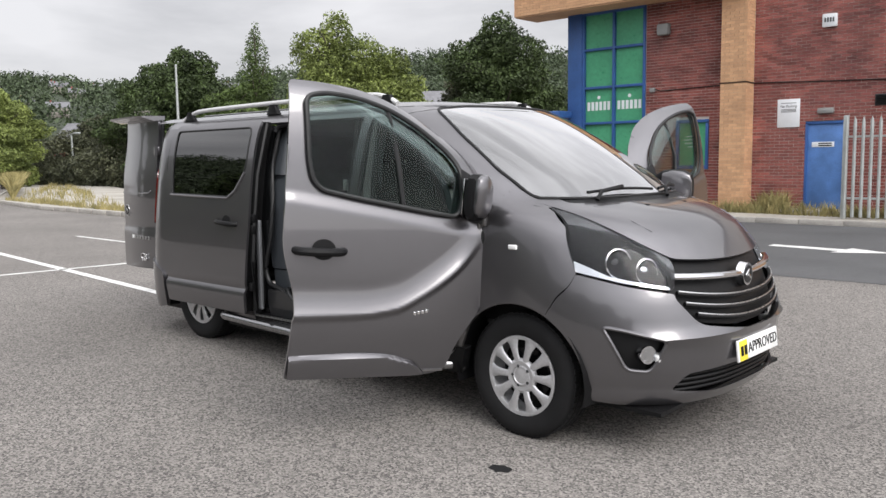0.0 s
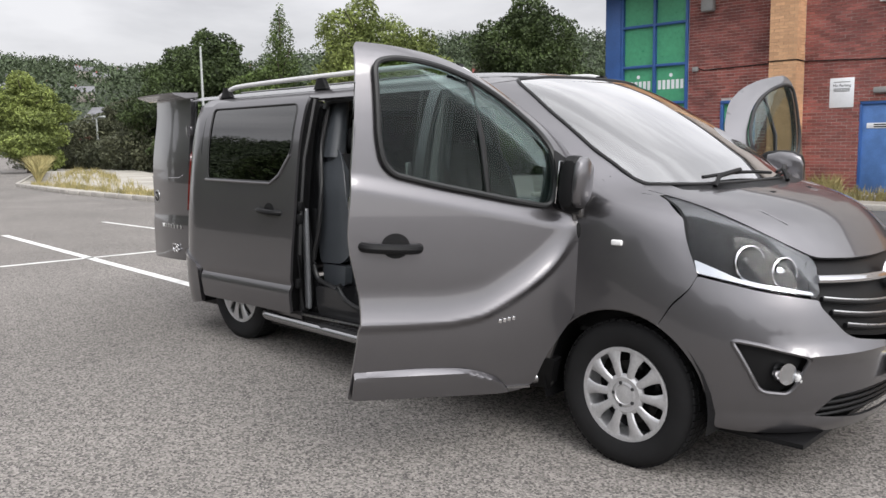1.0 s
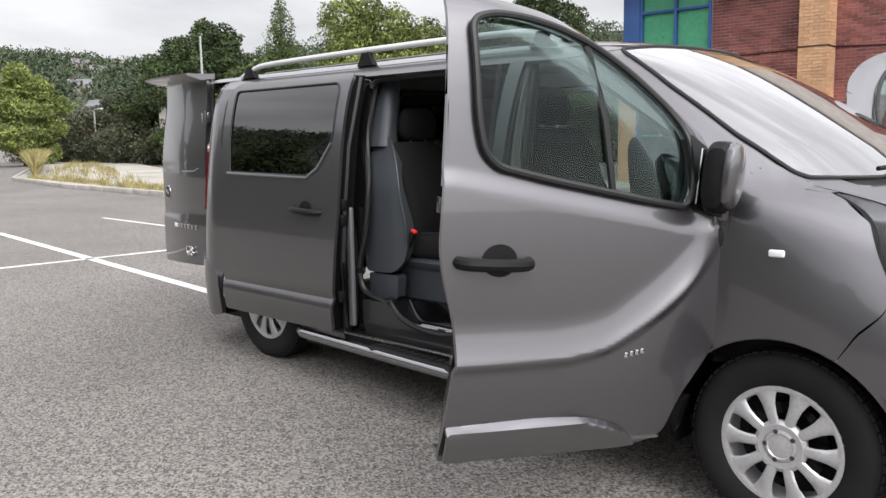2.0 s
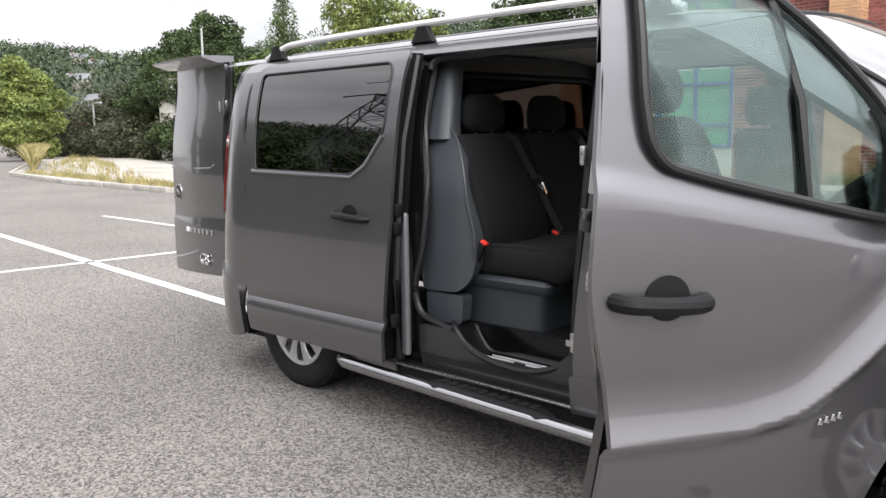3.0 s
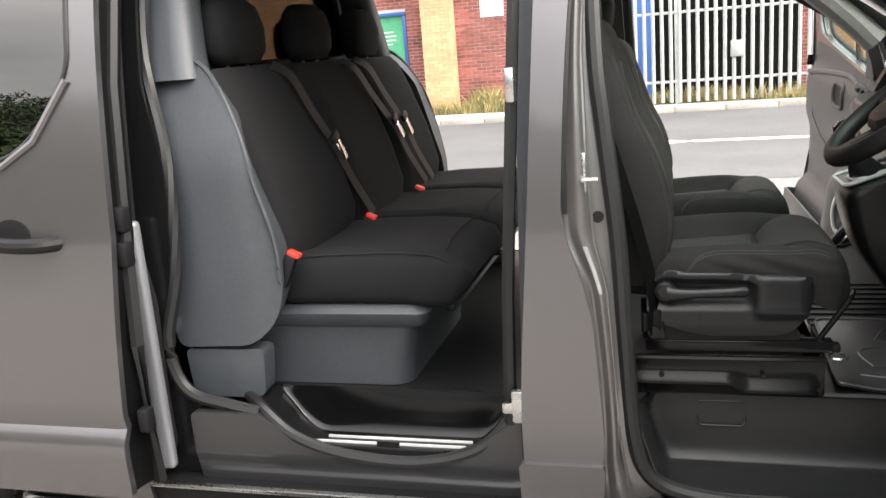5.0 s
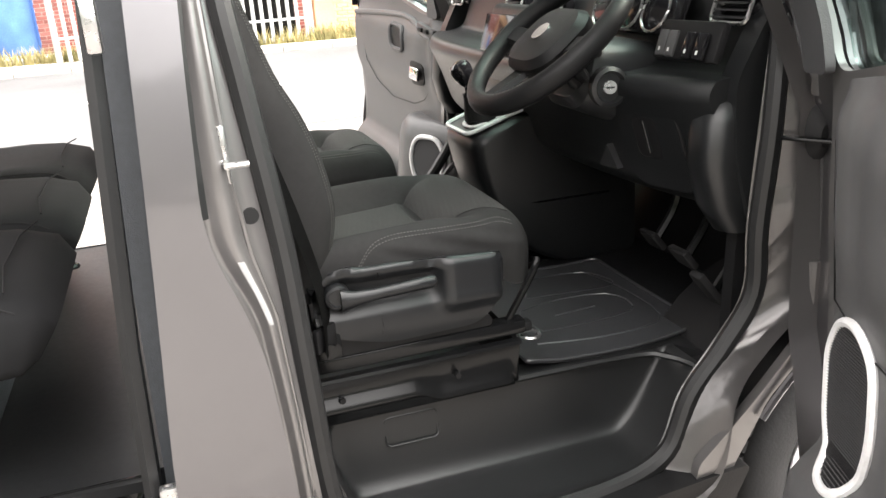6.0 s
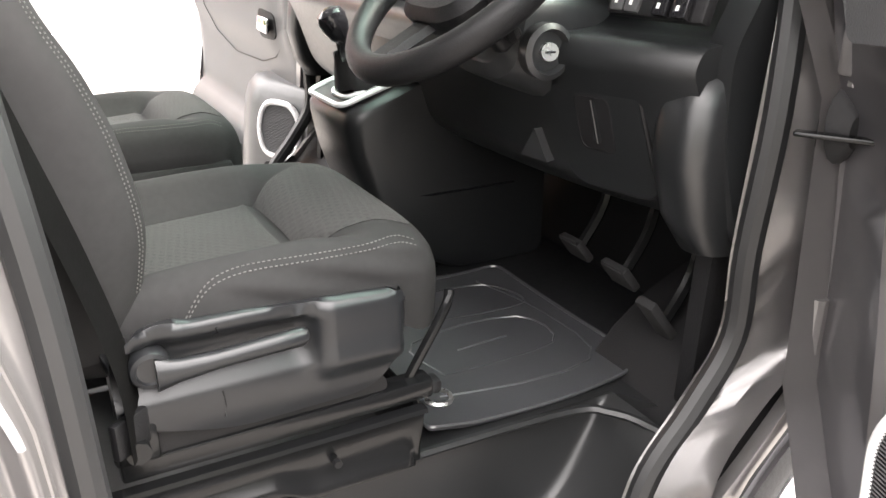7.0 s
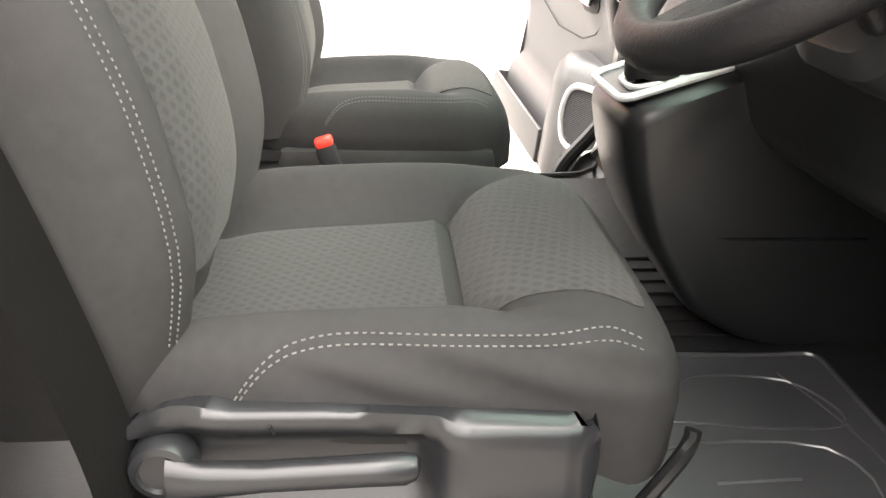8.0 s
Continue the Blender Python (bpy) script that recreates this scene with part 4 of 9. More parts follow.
    a = part("alarm_box", box(-3.93, y - 0.06, 4.55, 0.32, 0.1, 0.3, 0.02), WHITE, t, "white alarm box on the wall")
    for k in range(4):
        part("bar", box(-4.02 + k * 0.06, y - 0.113, 4.56, 0.035, 0.004, 0.1), DARK_PLASTIC, a, "grey lettering bar")
    part("bulkhead_light", box(-3.96, y - 0.05, 2.5, 0.36, 0.12, 0.13, 0.03), PALE_PLASTIC, t, "cream bulkhead light over the door")
    part("floodlight", join(box(-8.07, y - 0.12, 4.80, 0.34, 0.2, 0.3, 0.05), box(-8.07, y - 0.02, 4.80, 0.1, 0.1, 0.1, 0.01)), PALE_PLASTIC, t, "grey floodlight on the wall")
    part("junction_box", box(-8.42, y - 0.04, 3.26, 0.16, 0.07, 0.12, 0.02), PALE_PLASTIC, t, "small junction box")
    cable = [(-8.35, y - 0.02, 3.28), (-8.2, y - 0.02, 3.22), (-7.4, y - 0.02, 3.24), (-6.4, y - 0.025, 3.26), (-6.36, y - 0.47, 3.27), (-5.68, y - 0.47, 3.27), (-5.66, y - 0.025, 3.25), (-4.4, y - 0.02, 3.2), (-2.6, y - 0.02, 3.13), (1.8, y - 0.02, 3.1)]
    part("cable", tube(cable, 0.014, 6), BLACK_PLASTIC, t, "black cable along the wall")
    v = part("vent", box(-2.66, y - 0.01, 2.69, 0.52, 0.03, 0.26, 0.005), DARK_PLASTIC, t, "louvred wall vent")
    for k in range(6):
        part("louvre", box(-2.66, y - 0.035, 2.60 + k * 0.037, 0.48, 0.03, 0.012, m=pose(0, 0, 0, 25)), BLACK_PLASTIC, v)
    # yard doors behind the fence
    part("yard_door", box(-0.2, y + 0.0, 1.85, 3.4, 0.06, 3.5), BLACK_METAL, t, "dark yard doors behind the fence")
    part("yard_door", box(-1.65, y - 0.06, 1.3, 0.5, 0.05, 2.4), BLUE, t, "blue steel yard door")
    # pick-apart bricks round the fire door
    me = brick_mesh()
    me.materials.append(BRICK)
    for x, z in singles[:300]:
        ob = new("brick", me)
        ob.parent = t
        ob.matrix_basis = pose(x, y + 0.006 + 0.003 * math.sin(x * 91 + z * 57), z)
    me2, faces = [], []
    if len(singles) > 300:
        me2 = bpy.data.meshes.new("brickwork")
        V, F = [], []
        for x, z in singles[300:]:
            n = len(V)
            V += [(x + a * 0.1075, yy, z + c * 0.0325) for yy in (y - 0.008, y + 0.02) for a, c in ((-1, -1), (1, -1), (1, 1), (-1, 1))]
            F += [(n, n + 1, n + 2, n + 3), (n, n + 4, n + 5, n + 1), (n + 1, n + 5, n + 6, n + 2), (n + 2, n + 6, n + 7, n + 3), (n + 3, n + 7, n + 4, n)]
        me2.from_pydata(V, [], F)
        me2.materials.append(BRICK_JOINED)
        ob = tagged(new("brickwork", me2), "courses of dark red brick", "", "", "stuff")
        ob.parent = t


def palisade():
    t = thing("palisade_fence", "grey galvanised steel palisade fence and gate", "fence")
    pale = None
    for k in range(28):
        x = -3.0 + k * 0.165
        if pale is None:
            b = lofted([[(-0.035, 0, 0.15), (0, -0.018, 0.15), (0.035, 0, 0.15), (0, 0.004, 0.15)], [(-0.035, 0, 2.1), (0, -0.018, 2.1), (0.035, 0, 2.1), (0, 0.004, 2.1)], [(-0.03, 0, 2.18), (0, -0.01, 2.28), (0.03, 0, 2.18), (0, 0.004, 2.24)]])
            pale = part("pale", b, GALV, t)
            pale.location = (x, 14.5, 0)
        else:
            ob = new("pale", pale.data)
            ob.parent = t
            ob.location = (x, 14.5, 0)
    for z in (0.55, 1.85):
        part("rail", box(-0.75, 14.53, z, 4.6, 0.04, 0.05, 0.005), GALV, t)
    for x in (-3.03, -0.9, 1.55):
        part("post", box(x, 14.56, 1.15, 0.1, 0.08, 2.3, 0.01), GALV, t)
    part("lock_box", box(0.2, 14.47, 1.1, 0.26, 0.06, 0.3, 0.01), GALV, t, "steel gate lock box")


def white_wall():
    t = thing("boundary_wall", "flaking white rendered wall end among the bushes", "wall")
    part("wall", box(-44, 20.5, 2.25, 1.4, 0.4, 4.5, 0.05), RENDER, t)
    part("coping", box(-44, 20.5, 4.53, 1.5, 0.5, 0.08, 0.03), CONCRETE, t)


build_building()
palisade()
white_wall()


# ---- the van: outer body ----
def side_fn(s, out=0.0):
    return lambda x, z: (x, s * (side_y(x, z) + out), z)


def u_of(x, z):
    d = interp(DEEP, z)
    k = max(0.0, min(1.0, (x - interp(NOSE, z) + d) / d))
    return math.acos(k ** (POW / 2)) / (math.pi / 2)


def front_fn(push=0.0):
    def f(u, z):
        x, y, zz = front_point(u, z)
        return (x + push, y * (1 + push * 0.3), zz)
    return f


def mirrored(pts):
    """Close a half outline (driver's side, u < 0) with its mirror image."""
    return pts + [(-p[0], *p[1:]) for p in reversed(pts)]


def arc(cx, cz, r, a0, a1, n):
    return [(cx + r * math.cos(radians(a0 + (a1 - a0) * k / n)), cz + r * math.sin(radians(a0 + (a1 - a0) * k / n)), 0) for k in range(n + 1)]


NOSE_C = (-0.2, 0, 0.75)
ARCH_F, ARCH_R, ARCH = (0.005, 0.335), (-3.13, 0.43), 0.405

van = thing("van", "grey metallic panel van, all doors standing open", "van")


def swage(s, out=0.0):
    """The door skin: body side with a scooped line that sweeps up towards the wheel."""
    line = [(-1.5, 0.655), (-0.95, 0.663), (-0.75, 0.69), (-0.59, 0.766), (-0.425, 0.882), (-0.2, 1.12)]

    def f(x, z):
        g = interp(line, x) - z
        k = max(0.0, min(1.0, (g + 0.15) / 0.154))
        d = (0.030 * k * k - 0.024 * smooth(0.004, 0.03, g) - 0.006 * smooth(0.03, 0.4, g)) * smooth(-0.24, -0.42, x)
        belt = interp([(-1.3, 1.285), (-0.985, 1.246), (-0.55, 1.187), (-0.4, 1.165), (-0.2, 1.15)], x)
        d -= 0.016 * smooth(-0.085, -0.01, z - belt)
        return (x, s * (side_y(x, z) + out + d), z)
    return f


def side_shell(s):
    side = "driver's side" if s < 0 else "passenger side"
    f = side_fn(s)
    # front wing
    o = fillet([(-0.232, 1.40, 0.01), (-0.232, 0.662, 0)] + arc(*ARCH_F, ARCH, 126, 62, 10) + [(0.25, 0.79, 0.02), (0.315, 0.855, 0.02), (0.342, 0.915, 0.01), (0.285, 1.036, 0.03), (0.245, 1.14, 0.01), (0.15, 1.212, 0.01), (0.05, 1.253, 0.005), (-0.08, 1.315, 0.05)], 0.0)
    wing = part("front_wing", sheet(o, f, 0.035), PAINT, van)
    part("wheel_arch_lip", tube([(ARCH_F[0] + 0.405 * math.cos(radians(a)), s * (side_y(ARCH_F[0] + 0.405 * math.cos(radians(a)), 0.335 + 0.405 * math.sin(radians(a))) - 0.008), 0.335 + 0.405 * math.sin(radians(a))) for a in range(-8, 151, 6)], 0.007, 6), PAINT, wing)
    part("side_repeater", box(-0.015, s * (side_y(-0.015, 1.03) + 0.004), 1.03, 0.055, 0.016, 0.026, 0.007, 3), WHITE_PLASTIC, wing, "clear side repeater lamp")
    # strip of body that carries the A pillar
    o = [(a, b) for a, b in ((0.605, 1.44), (0.69, 1.39), (0.80, 1.40), (0.82, 1.55), (0.83, 1.70), (0.86, 1.80), (0.62, 1.825), (0.535, 1.805), (0.575, 1.63))]
    part("a_pillar", sheet([(s * a, b) for a, b in o], front_fn(-0.004), 0.03, 0.05, centre=(-1, 0, 1.3)), PAINT, van, "grey windscreen pillar")
    # gusset that joins wing, windscreen foot and bonnet corner
    o = [(0.50, 1.236), (0.60, 1.232), (0.68, 1.265), (0.74, 1.32), (0.76, 1.405), (0.69, 1.41), (0.60, 1.445), (0.583, 1.43), (0.545, 1.29), (0.50, 1.284)]
    part("wing_gusset", sheet([(s * a, b) for a, b in o], front_fn(-0.004), 0.02, 0.006, centre=NOSE_C), PAINT, van)
    # cant rail along the roof edge
    part("cant_rail", sheet(fillet([(-3.98, 1.765, 0.02), (-0.98, 1.765, 0.05), (-0.80, 1.806, 0.03), (-0.86, 1.832, 0.02), (-3.98, 1.832, 0.02)], 0.02), f, 0.04, 0.02), PAINT, van)
    # B pillar: painted outer face that widens downwards
    o = fillet([(-1.285, 1.775), (-1.205, 1.775), (-1.245, 1.38, 0.2), (-1.262, 1.05, 0.06), (-1.205, 0.89, 0.08), (-1.185, 0.6, 0.05), (-1.20, 0.40), (-1.36, 0.40), (-1.36, 0.68, 0.1), (-1.33, 1.07, 0.1)], 0.015)
    bp = part("b_pillar", sheet(o, f, 0.03, 0.02), PAINT, van)
    # lower closing panel of the pillar
    part("pillar_trim", sheet(fillet([(-1.37, 0.535), (-1.185, 0.535), (-1.195, 0.40), (-1.37, 0.39)], 0.012), side_fn(s, 0.012), 0.03, 0.02), PAINT, bp)
    # door jamb behind the front door: a groove, a wide step and an inner flange
    left = [(0.40, -1.20), (0.6, -1.185), (0.89, -1.205), (1.05, -1.262), (1.38, -1.245), (1.775, -1.205)]
    right = [(0.36, -1.04), (0.47, -1.10), (0.53, -1.125), (0.78, -1.138), (1.0, -1.147), (1.24, -1.172), (1.39, -1.185), (1.78, -1.19)]
    deep = [(0.0, 0.004), (0.07, 0.036), (0.16, 0.046), (0.42, 0.040), (0.50, 0.046), (0.57, 0.070), (0.66, 0.072), (1.0, 0.084)]

    def jamb(a, z):
        q = a / 0.2
        x = interp(left, z) - 0.012 + (interp(right, z) - interp(left, z) + 0.012) * q
        return (x, s * (side_y(x, z) - interp(deep, q)), z)
    jb = part("door_jamb", sheet([(0, 0.37), (0.2, 0.37), (0.2, 1.765), (0, 1.765)], jamb, 0.011, 0.012), PAINT_DULL, van, "bare grey painted door jamb", angle=70)
    part("striker", join(box(-1.215, s * 0.868, 1.15, 0.010, 0.012, 0.085, 0.004), cyl((-1.215, s * 0.87, 1.14), (-1.215, s * 0.90, 1.14), 0.005, seg=8), cyl((-1.215, s * 0.897, 1.14), (-1.185, s * 0.897, 1.14), 0.0045, seg=8)), STEEL, jb, "bright steel door striker")
    hx = jamb(0.135, 1.055)
    part("grommet", cyl((hx[0], hx[1] - s * 0.005, 1.055), (hx[0], hx[1] + s * 0.003, 1.055), 0.0125, seg=14), RUBBER, jb)
    part("jamb_label", sheet([(0.075, 0.90), (0.092, 0.90), (0.088, 1.0), (0.071, 1.0)], lambda a, z: (jamb(a, z)[0], jamb(a, z)[1] + s * 0.004, z), 0.01, 0.002), LABEL, jb, "small printed white label")
    part("seal", tube([(jamb(0.018, z)[0], jamb(0.018, z)[1] + s * 0.004, z) for z in (1.75, 1.6, 1.45, 1.3, 1.18, 1.07)], 0.013, 6), SEAL, jb)
    part("jamb_bead", tube([(jamb(0.11, z)[0], jamb(0.11, z)[1] + s * 0.002, z) for z in (1.75, 1.4, 1.2, 1.1, 1.0, 0.9, 0.8, 0.6, 0.45)], 0.004, 6), PAINT_DULL, jb)
    for z in (1.34,):
        part("latch_plate", box(-1.352, s * 0.905, z, 0.02, 0.03, 0.07, 0.005), STEEL, bp, "steel sliding door latch")
    part("latch_plate", join(box(-1.368, s * 0.935, 0.655, 0.03, 0.02, 0.075, 0.005), box(-1.39, s * 0.935, 0.65, 0.03, 0.012, 0.025, 0.004)), STEEL, bp, "steel sliding door latch")
    part("seal", tube([(-1.335, s * 0.80, 1.76), (-1.36, s * 0.865, 1.3), (-1.385, s * 0.895, 0.9), (-1.395, s * 0.905, 0.6)], 0.014, 6), SEAL, bp)
    # rear quarter with wheel arch
    o = fillet([(-2.33, 1.765), (-2.33, 0.33, 0.02), (-2.70, 0.33, 0)] + arc(*ARCH_R, ARCH, 0, 180, 20) + [(-3.52, 0.36, 0.05), (-3.80, 0.40, 0.05), (-3.995, 0.50, 0.03), (-4.02, 1.2, 0.1), (-3.97, 1.765, 0.03)], 0.02)
    hole = fillet([(-3.42, 1.28), (-2.55, 1.25, 0.1), (-2.42, 1.4, 0.05), (-2.42, 1.70), (-3.55, 1.71), (-3.56, 1.42, 0.08)], 0.05)
    q = part("rear_quarter", sheet(o, f, 0.04, holes=[hole]), PAINT, van)
    part("quarter_window", sheet(hole, side_fn(s, -0.012), 0.05, 0.004), TINTED, q, "dark privacy glass")
    part("window_seal", rim(hole, side_fn(s, -0.004), 0.009, flat=0.6), SEAL, q)
    part("tail_lamp", sheet(fillet([(-3.97, 0.98), (-3.775, 1.0), (-3.765, 1.42), (-3.96, 1.48)], 0.03), side_fn(s, 0.012), 0.03, 0.03), RED_LENS, q, "tall red tail lamp")
    part("rear_bumper_corner", sheet(fillet([(-3.53, 0.345), (-3.53, 0.62, 0.05), (-3.72, 0.70, 0.08), (-4.02, 0.72), (-4.03, 0.40), (-3.8, 0.30)], 0.03), side_fn(s, 0.018), 0.04, 0.03), PAINT, q)
    part("slide_track", box(-2.9, s * 0.945, 1.145, 1.1, 0.03, 0.035, 0.005), BLACK_PLASTIC, q)
    # jamb of the sliding door's rear edge
    o = [(-2.34, 1.75), (-2.275, 1.75), (-2.262, 1.2), (-2.262, 0.5), (-2.34, 0.36)]
    rj = part("slide_jamb", sheet(fillet(o, 0.02), lambda x, z: (x, s * (side_y(x, z) - 0.02 - 0.6 * (x + 2.33)), z), 0.03, 0.02), BLACK_PLASTIC, van, "black rear jamb of the sliding door opening")
    part("seal", tube(spline([(-2.255, s * 0.72, 1.74), (-2.25, s * 0.80, 1.45), (-2.20, s * 0.85, 1.2), (-2.205, s * 0.875, 0.95), (-2.25, s * 0.885, 0.76), (-2.215, s * 0.887, 0.645), (-2.10, s * 0.89, 0.61), (-2.02, s * 0.89, 0.595)], 5), 0.016, 8), SEAL, rj)
    part("inner_jamb", sheet(fillet([(-2.35, 1.74), (-2.25, 1.74), (-2.245, 1.4), (-2.20, 1.2), (-2.205, 0.95), (-2.25, 0.76), (-2.22, 0.62), (-2.10, 0.58), (-2.10, 0.42), (-2.35, 0.42)], 0.03), lambda x, z: (x, s * (min(side_y(x, z), 0.93) - 0.045), z), 0.04, 0.01), BLACK_METAL, rj, "gloss black inner jamb")
    part("jamb_strip", box(-2.282, s * 0.917, 0.765, 0.045, 0.03, 0.64, 0.012, 3), JAMB_GREY, rj, "pale worn jamb strip")
    part("catch", join(box(-2.31, s * 0.955, 1.02, 0.04, 0.04, 0.11, 0.006), box(-2.285, s * 0.97, 1.06, 0.03, 0.02, 0.025, 0.004)), STEEL, rj, "steel door catch")
    # sill, kick plate and rocker
    sl = part("sill", sheet(fillet([(-2.72, 0.285), (-0.40, 0.285), (-0.345, 0.45, 0.02), (-0.80, 0.41, 0.05), (-2.72, 0.41)], 0.015), side_fn(s, -0.012), 0.04, 0.06), BLACK_PLASTIC, van)
    part("tread_strip", box(-1.84, s * 0.915, 0.405, 1.02, 0.05, 0.012, 0.004), STEEL, sl, "scuffed steel tread strip")
    part("slide_rail", box(-1.80, s * 0.845, 0.415, 1.0, 0.05, 0.02, 0.005), BLACK_METAL, sl)
    # roof gutter seals round the openings
    part("door_seal", tube(spline([(-1.34, s * 0.755, 1.745), (-1.8, s * 0.755, 1.75), (-2.18, s * 0.755, 1.745), (-2.24, s * 0.77, 1.70)], 6), 0.016, 6), SEAL, van)
    # chrome side step with a black tread pad
    st = part("side_step", tube(spline([(-0.48, s * 0.90, 0.33), (-0.56, s * 1.0, 0.335), (-0.70, s * 1.02, 0.34), (-1.6, s * 1.02, 0.355), (-2.45, s * 1.02, 0.375), (-2.62, s * 1.005, 0.378), (-2.70, s * 0.92, 0.37)], 8), 0.030, 14), STEP_STEEL, van, "chrome tubular side step")
    pad_at = lambda x: Vector((x, s * (1.012 - 0.012 * smooth(-2.06, -1.96, x) * smooth(-1.40, -1.50, x)), 0.358 - (x + 1.7) * 0.0236 + 0.012))
    sp = part("step_pad", tube([pad_at(-2.06 + 0.66 * k / 22) for k in range(23)], 0.043, 12, flat=0.72, taper=lambda k: 0.62 + 0.38 * smooth(0, 0.1, k) * smooth(1, 0.9, k)), BLACK_PLASTIC, st, "ribbed black step tread")
    for i in range(10):
        for j in range(3):
            q = pad_at(-1.97 + i * 0.052)
            part("stud", box(q.x, q.y + s * (0.014 - j * 0.016), q.z + 0.031, 0.032, 0.007, 0.006, 0.002), RUBBER, sp)
    # wheel housing
    for (cx, cz), yin in ((ARCH_F, 0.58), (ARCH_R, 0.6)):
        pts = [(cx + 0.42 * math.cos(radians(a)), cz + 0.42 * math.sin(radians(a))) for a in range(-12, 193, 12)]
        b = bmesh.new()
        A = [b.verts.new((x, s * 0.925, z)) for x, z in pts]
        B = [b.verts.new((x, s * yin, z)) for x, z in pts]
        for k in range(len(pts) - 1):
            b.faces.new((A[k], A[k + 1], B[k + 1], B[k]))
        b.faces.new(B)
        part("wheel_housing", b, BLACK_PLASTIC, van)
    # roof rail
    r = part("roof_rail", tube(spline([(-3.56, s * 0.70, 1.838), (-3.42, s * 0.70, 1.882), (-3.2, s * 0.70, 1.902), (-2.2, s * 0.70, 1.912), (-1.4, s * 0.70, 1.908), (-1.2, s * 0.70, 1.89), (-1.08, s * 0.70, 1.84)], 6), 0.016, 10), SATIN_SILVER, van, "bright aluminium roof rail")
    for x in (-3.46, -2.35, -1.17):
        part("rail_foot", lofted([[Vector((x + px, s * 0.70 + py, z)) for px, py in rounded(l, 0.036, 0.015, 3)] for z, l in ((1.83, 0.15), (1.86, 0.11), (1.885, 0.085), (1.898, 0.07))]), BLACK_PLASTIC, r)


def roof():
    b = bmesh.new()
    rings = []
    for z in (1.822, 1.835, 1.848, 1.86, 1.87, 1.88, 1.888, 1.895):
        w = interp(WIDTH, z)
        d = interp(DEEP, z)
        xs = interp(NOSE, z) - d
        n = 18
        left = [(-3.98 + (xs + 3.98) * k / 12, w, z) for k in range(12)]
        front = [front_point(1 - 2 * k / (2 * n), z) for k in range(2 * n + 1)]
        right = [(x, -y, z) for x, y, _ in reversed(left)]
        rings.append([b.verts.new(p) for p in left + front + right])
    for A, B in zip(rings, rings[1:]):
        for k in range(len(A) - 1):
            b.faces.new((A[k], A[k + 1], B[k + 1], B[k]))
    last = rings[-1]
    for k in range(len(last) // 2):
        a, c = last[k], last[k + 1]
        e, g = last[-2 - k], last[-1 - k]
        if len({a, c, e, g}) == 4:
            b.faces.new((a, c, e, g))
    bmesh.ops.remove_doubles(b, verts=b.verts, dist=0.0005)
    rf = part("roof", b, PAINT, van)
    part("roof_crown", sheet(fillet([(-3.97, -0.30), (-2.2, -0.30, 0.15), (-1.95, 0, 0.1), (-2.2, 0.30, 0.15), (-3.97, 0.30)], 0.02), lambda x, y: (x, y, 1.899 - 0.12 * y * y), 0.08, 0.008, centre=(-2.5, 0, 0)), PAINT, rf)
    part("headlining", sheet(fillet([(-2.35, -0.70), (-0.85, -0.66, 0.1), (-0.80, 0.0, 0.1), (-0.85, 0.66, 0.1), (-2.35, 0.70)], 0.05), lambda x, y: (x, y, 1.80 - 0.06 * abs(y / 0.7) ** 3 - 0.03 * smooth(-1.2, -0.8, x)), 0.07, 0.02, centre=(-1.5, 0, 3)), HEADLINING, van, "pale fabric headlining")
    # ribs pressed into the roof
    for y in (-0.42, -0.21, 0.0, 0.21, 0.42):
        part("roof_rib", tube([(-3.7, y, 1.884 + 0.008 * (1 - abs(y) * 2)), (-1.6, y, 1.886 + 0.008 * (1 - abs(y) * 2))], 0.012, 6, flat=0.5), PAINT, rf)


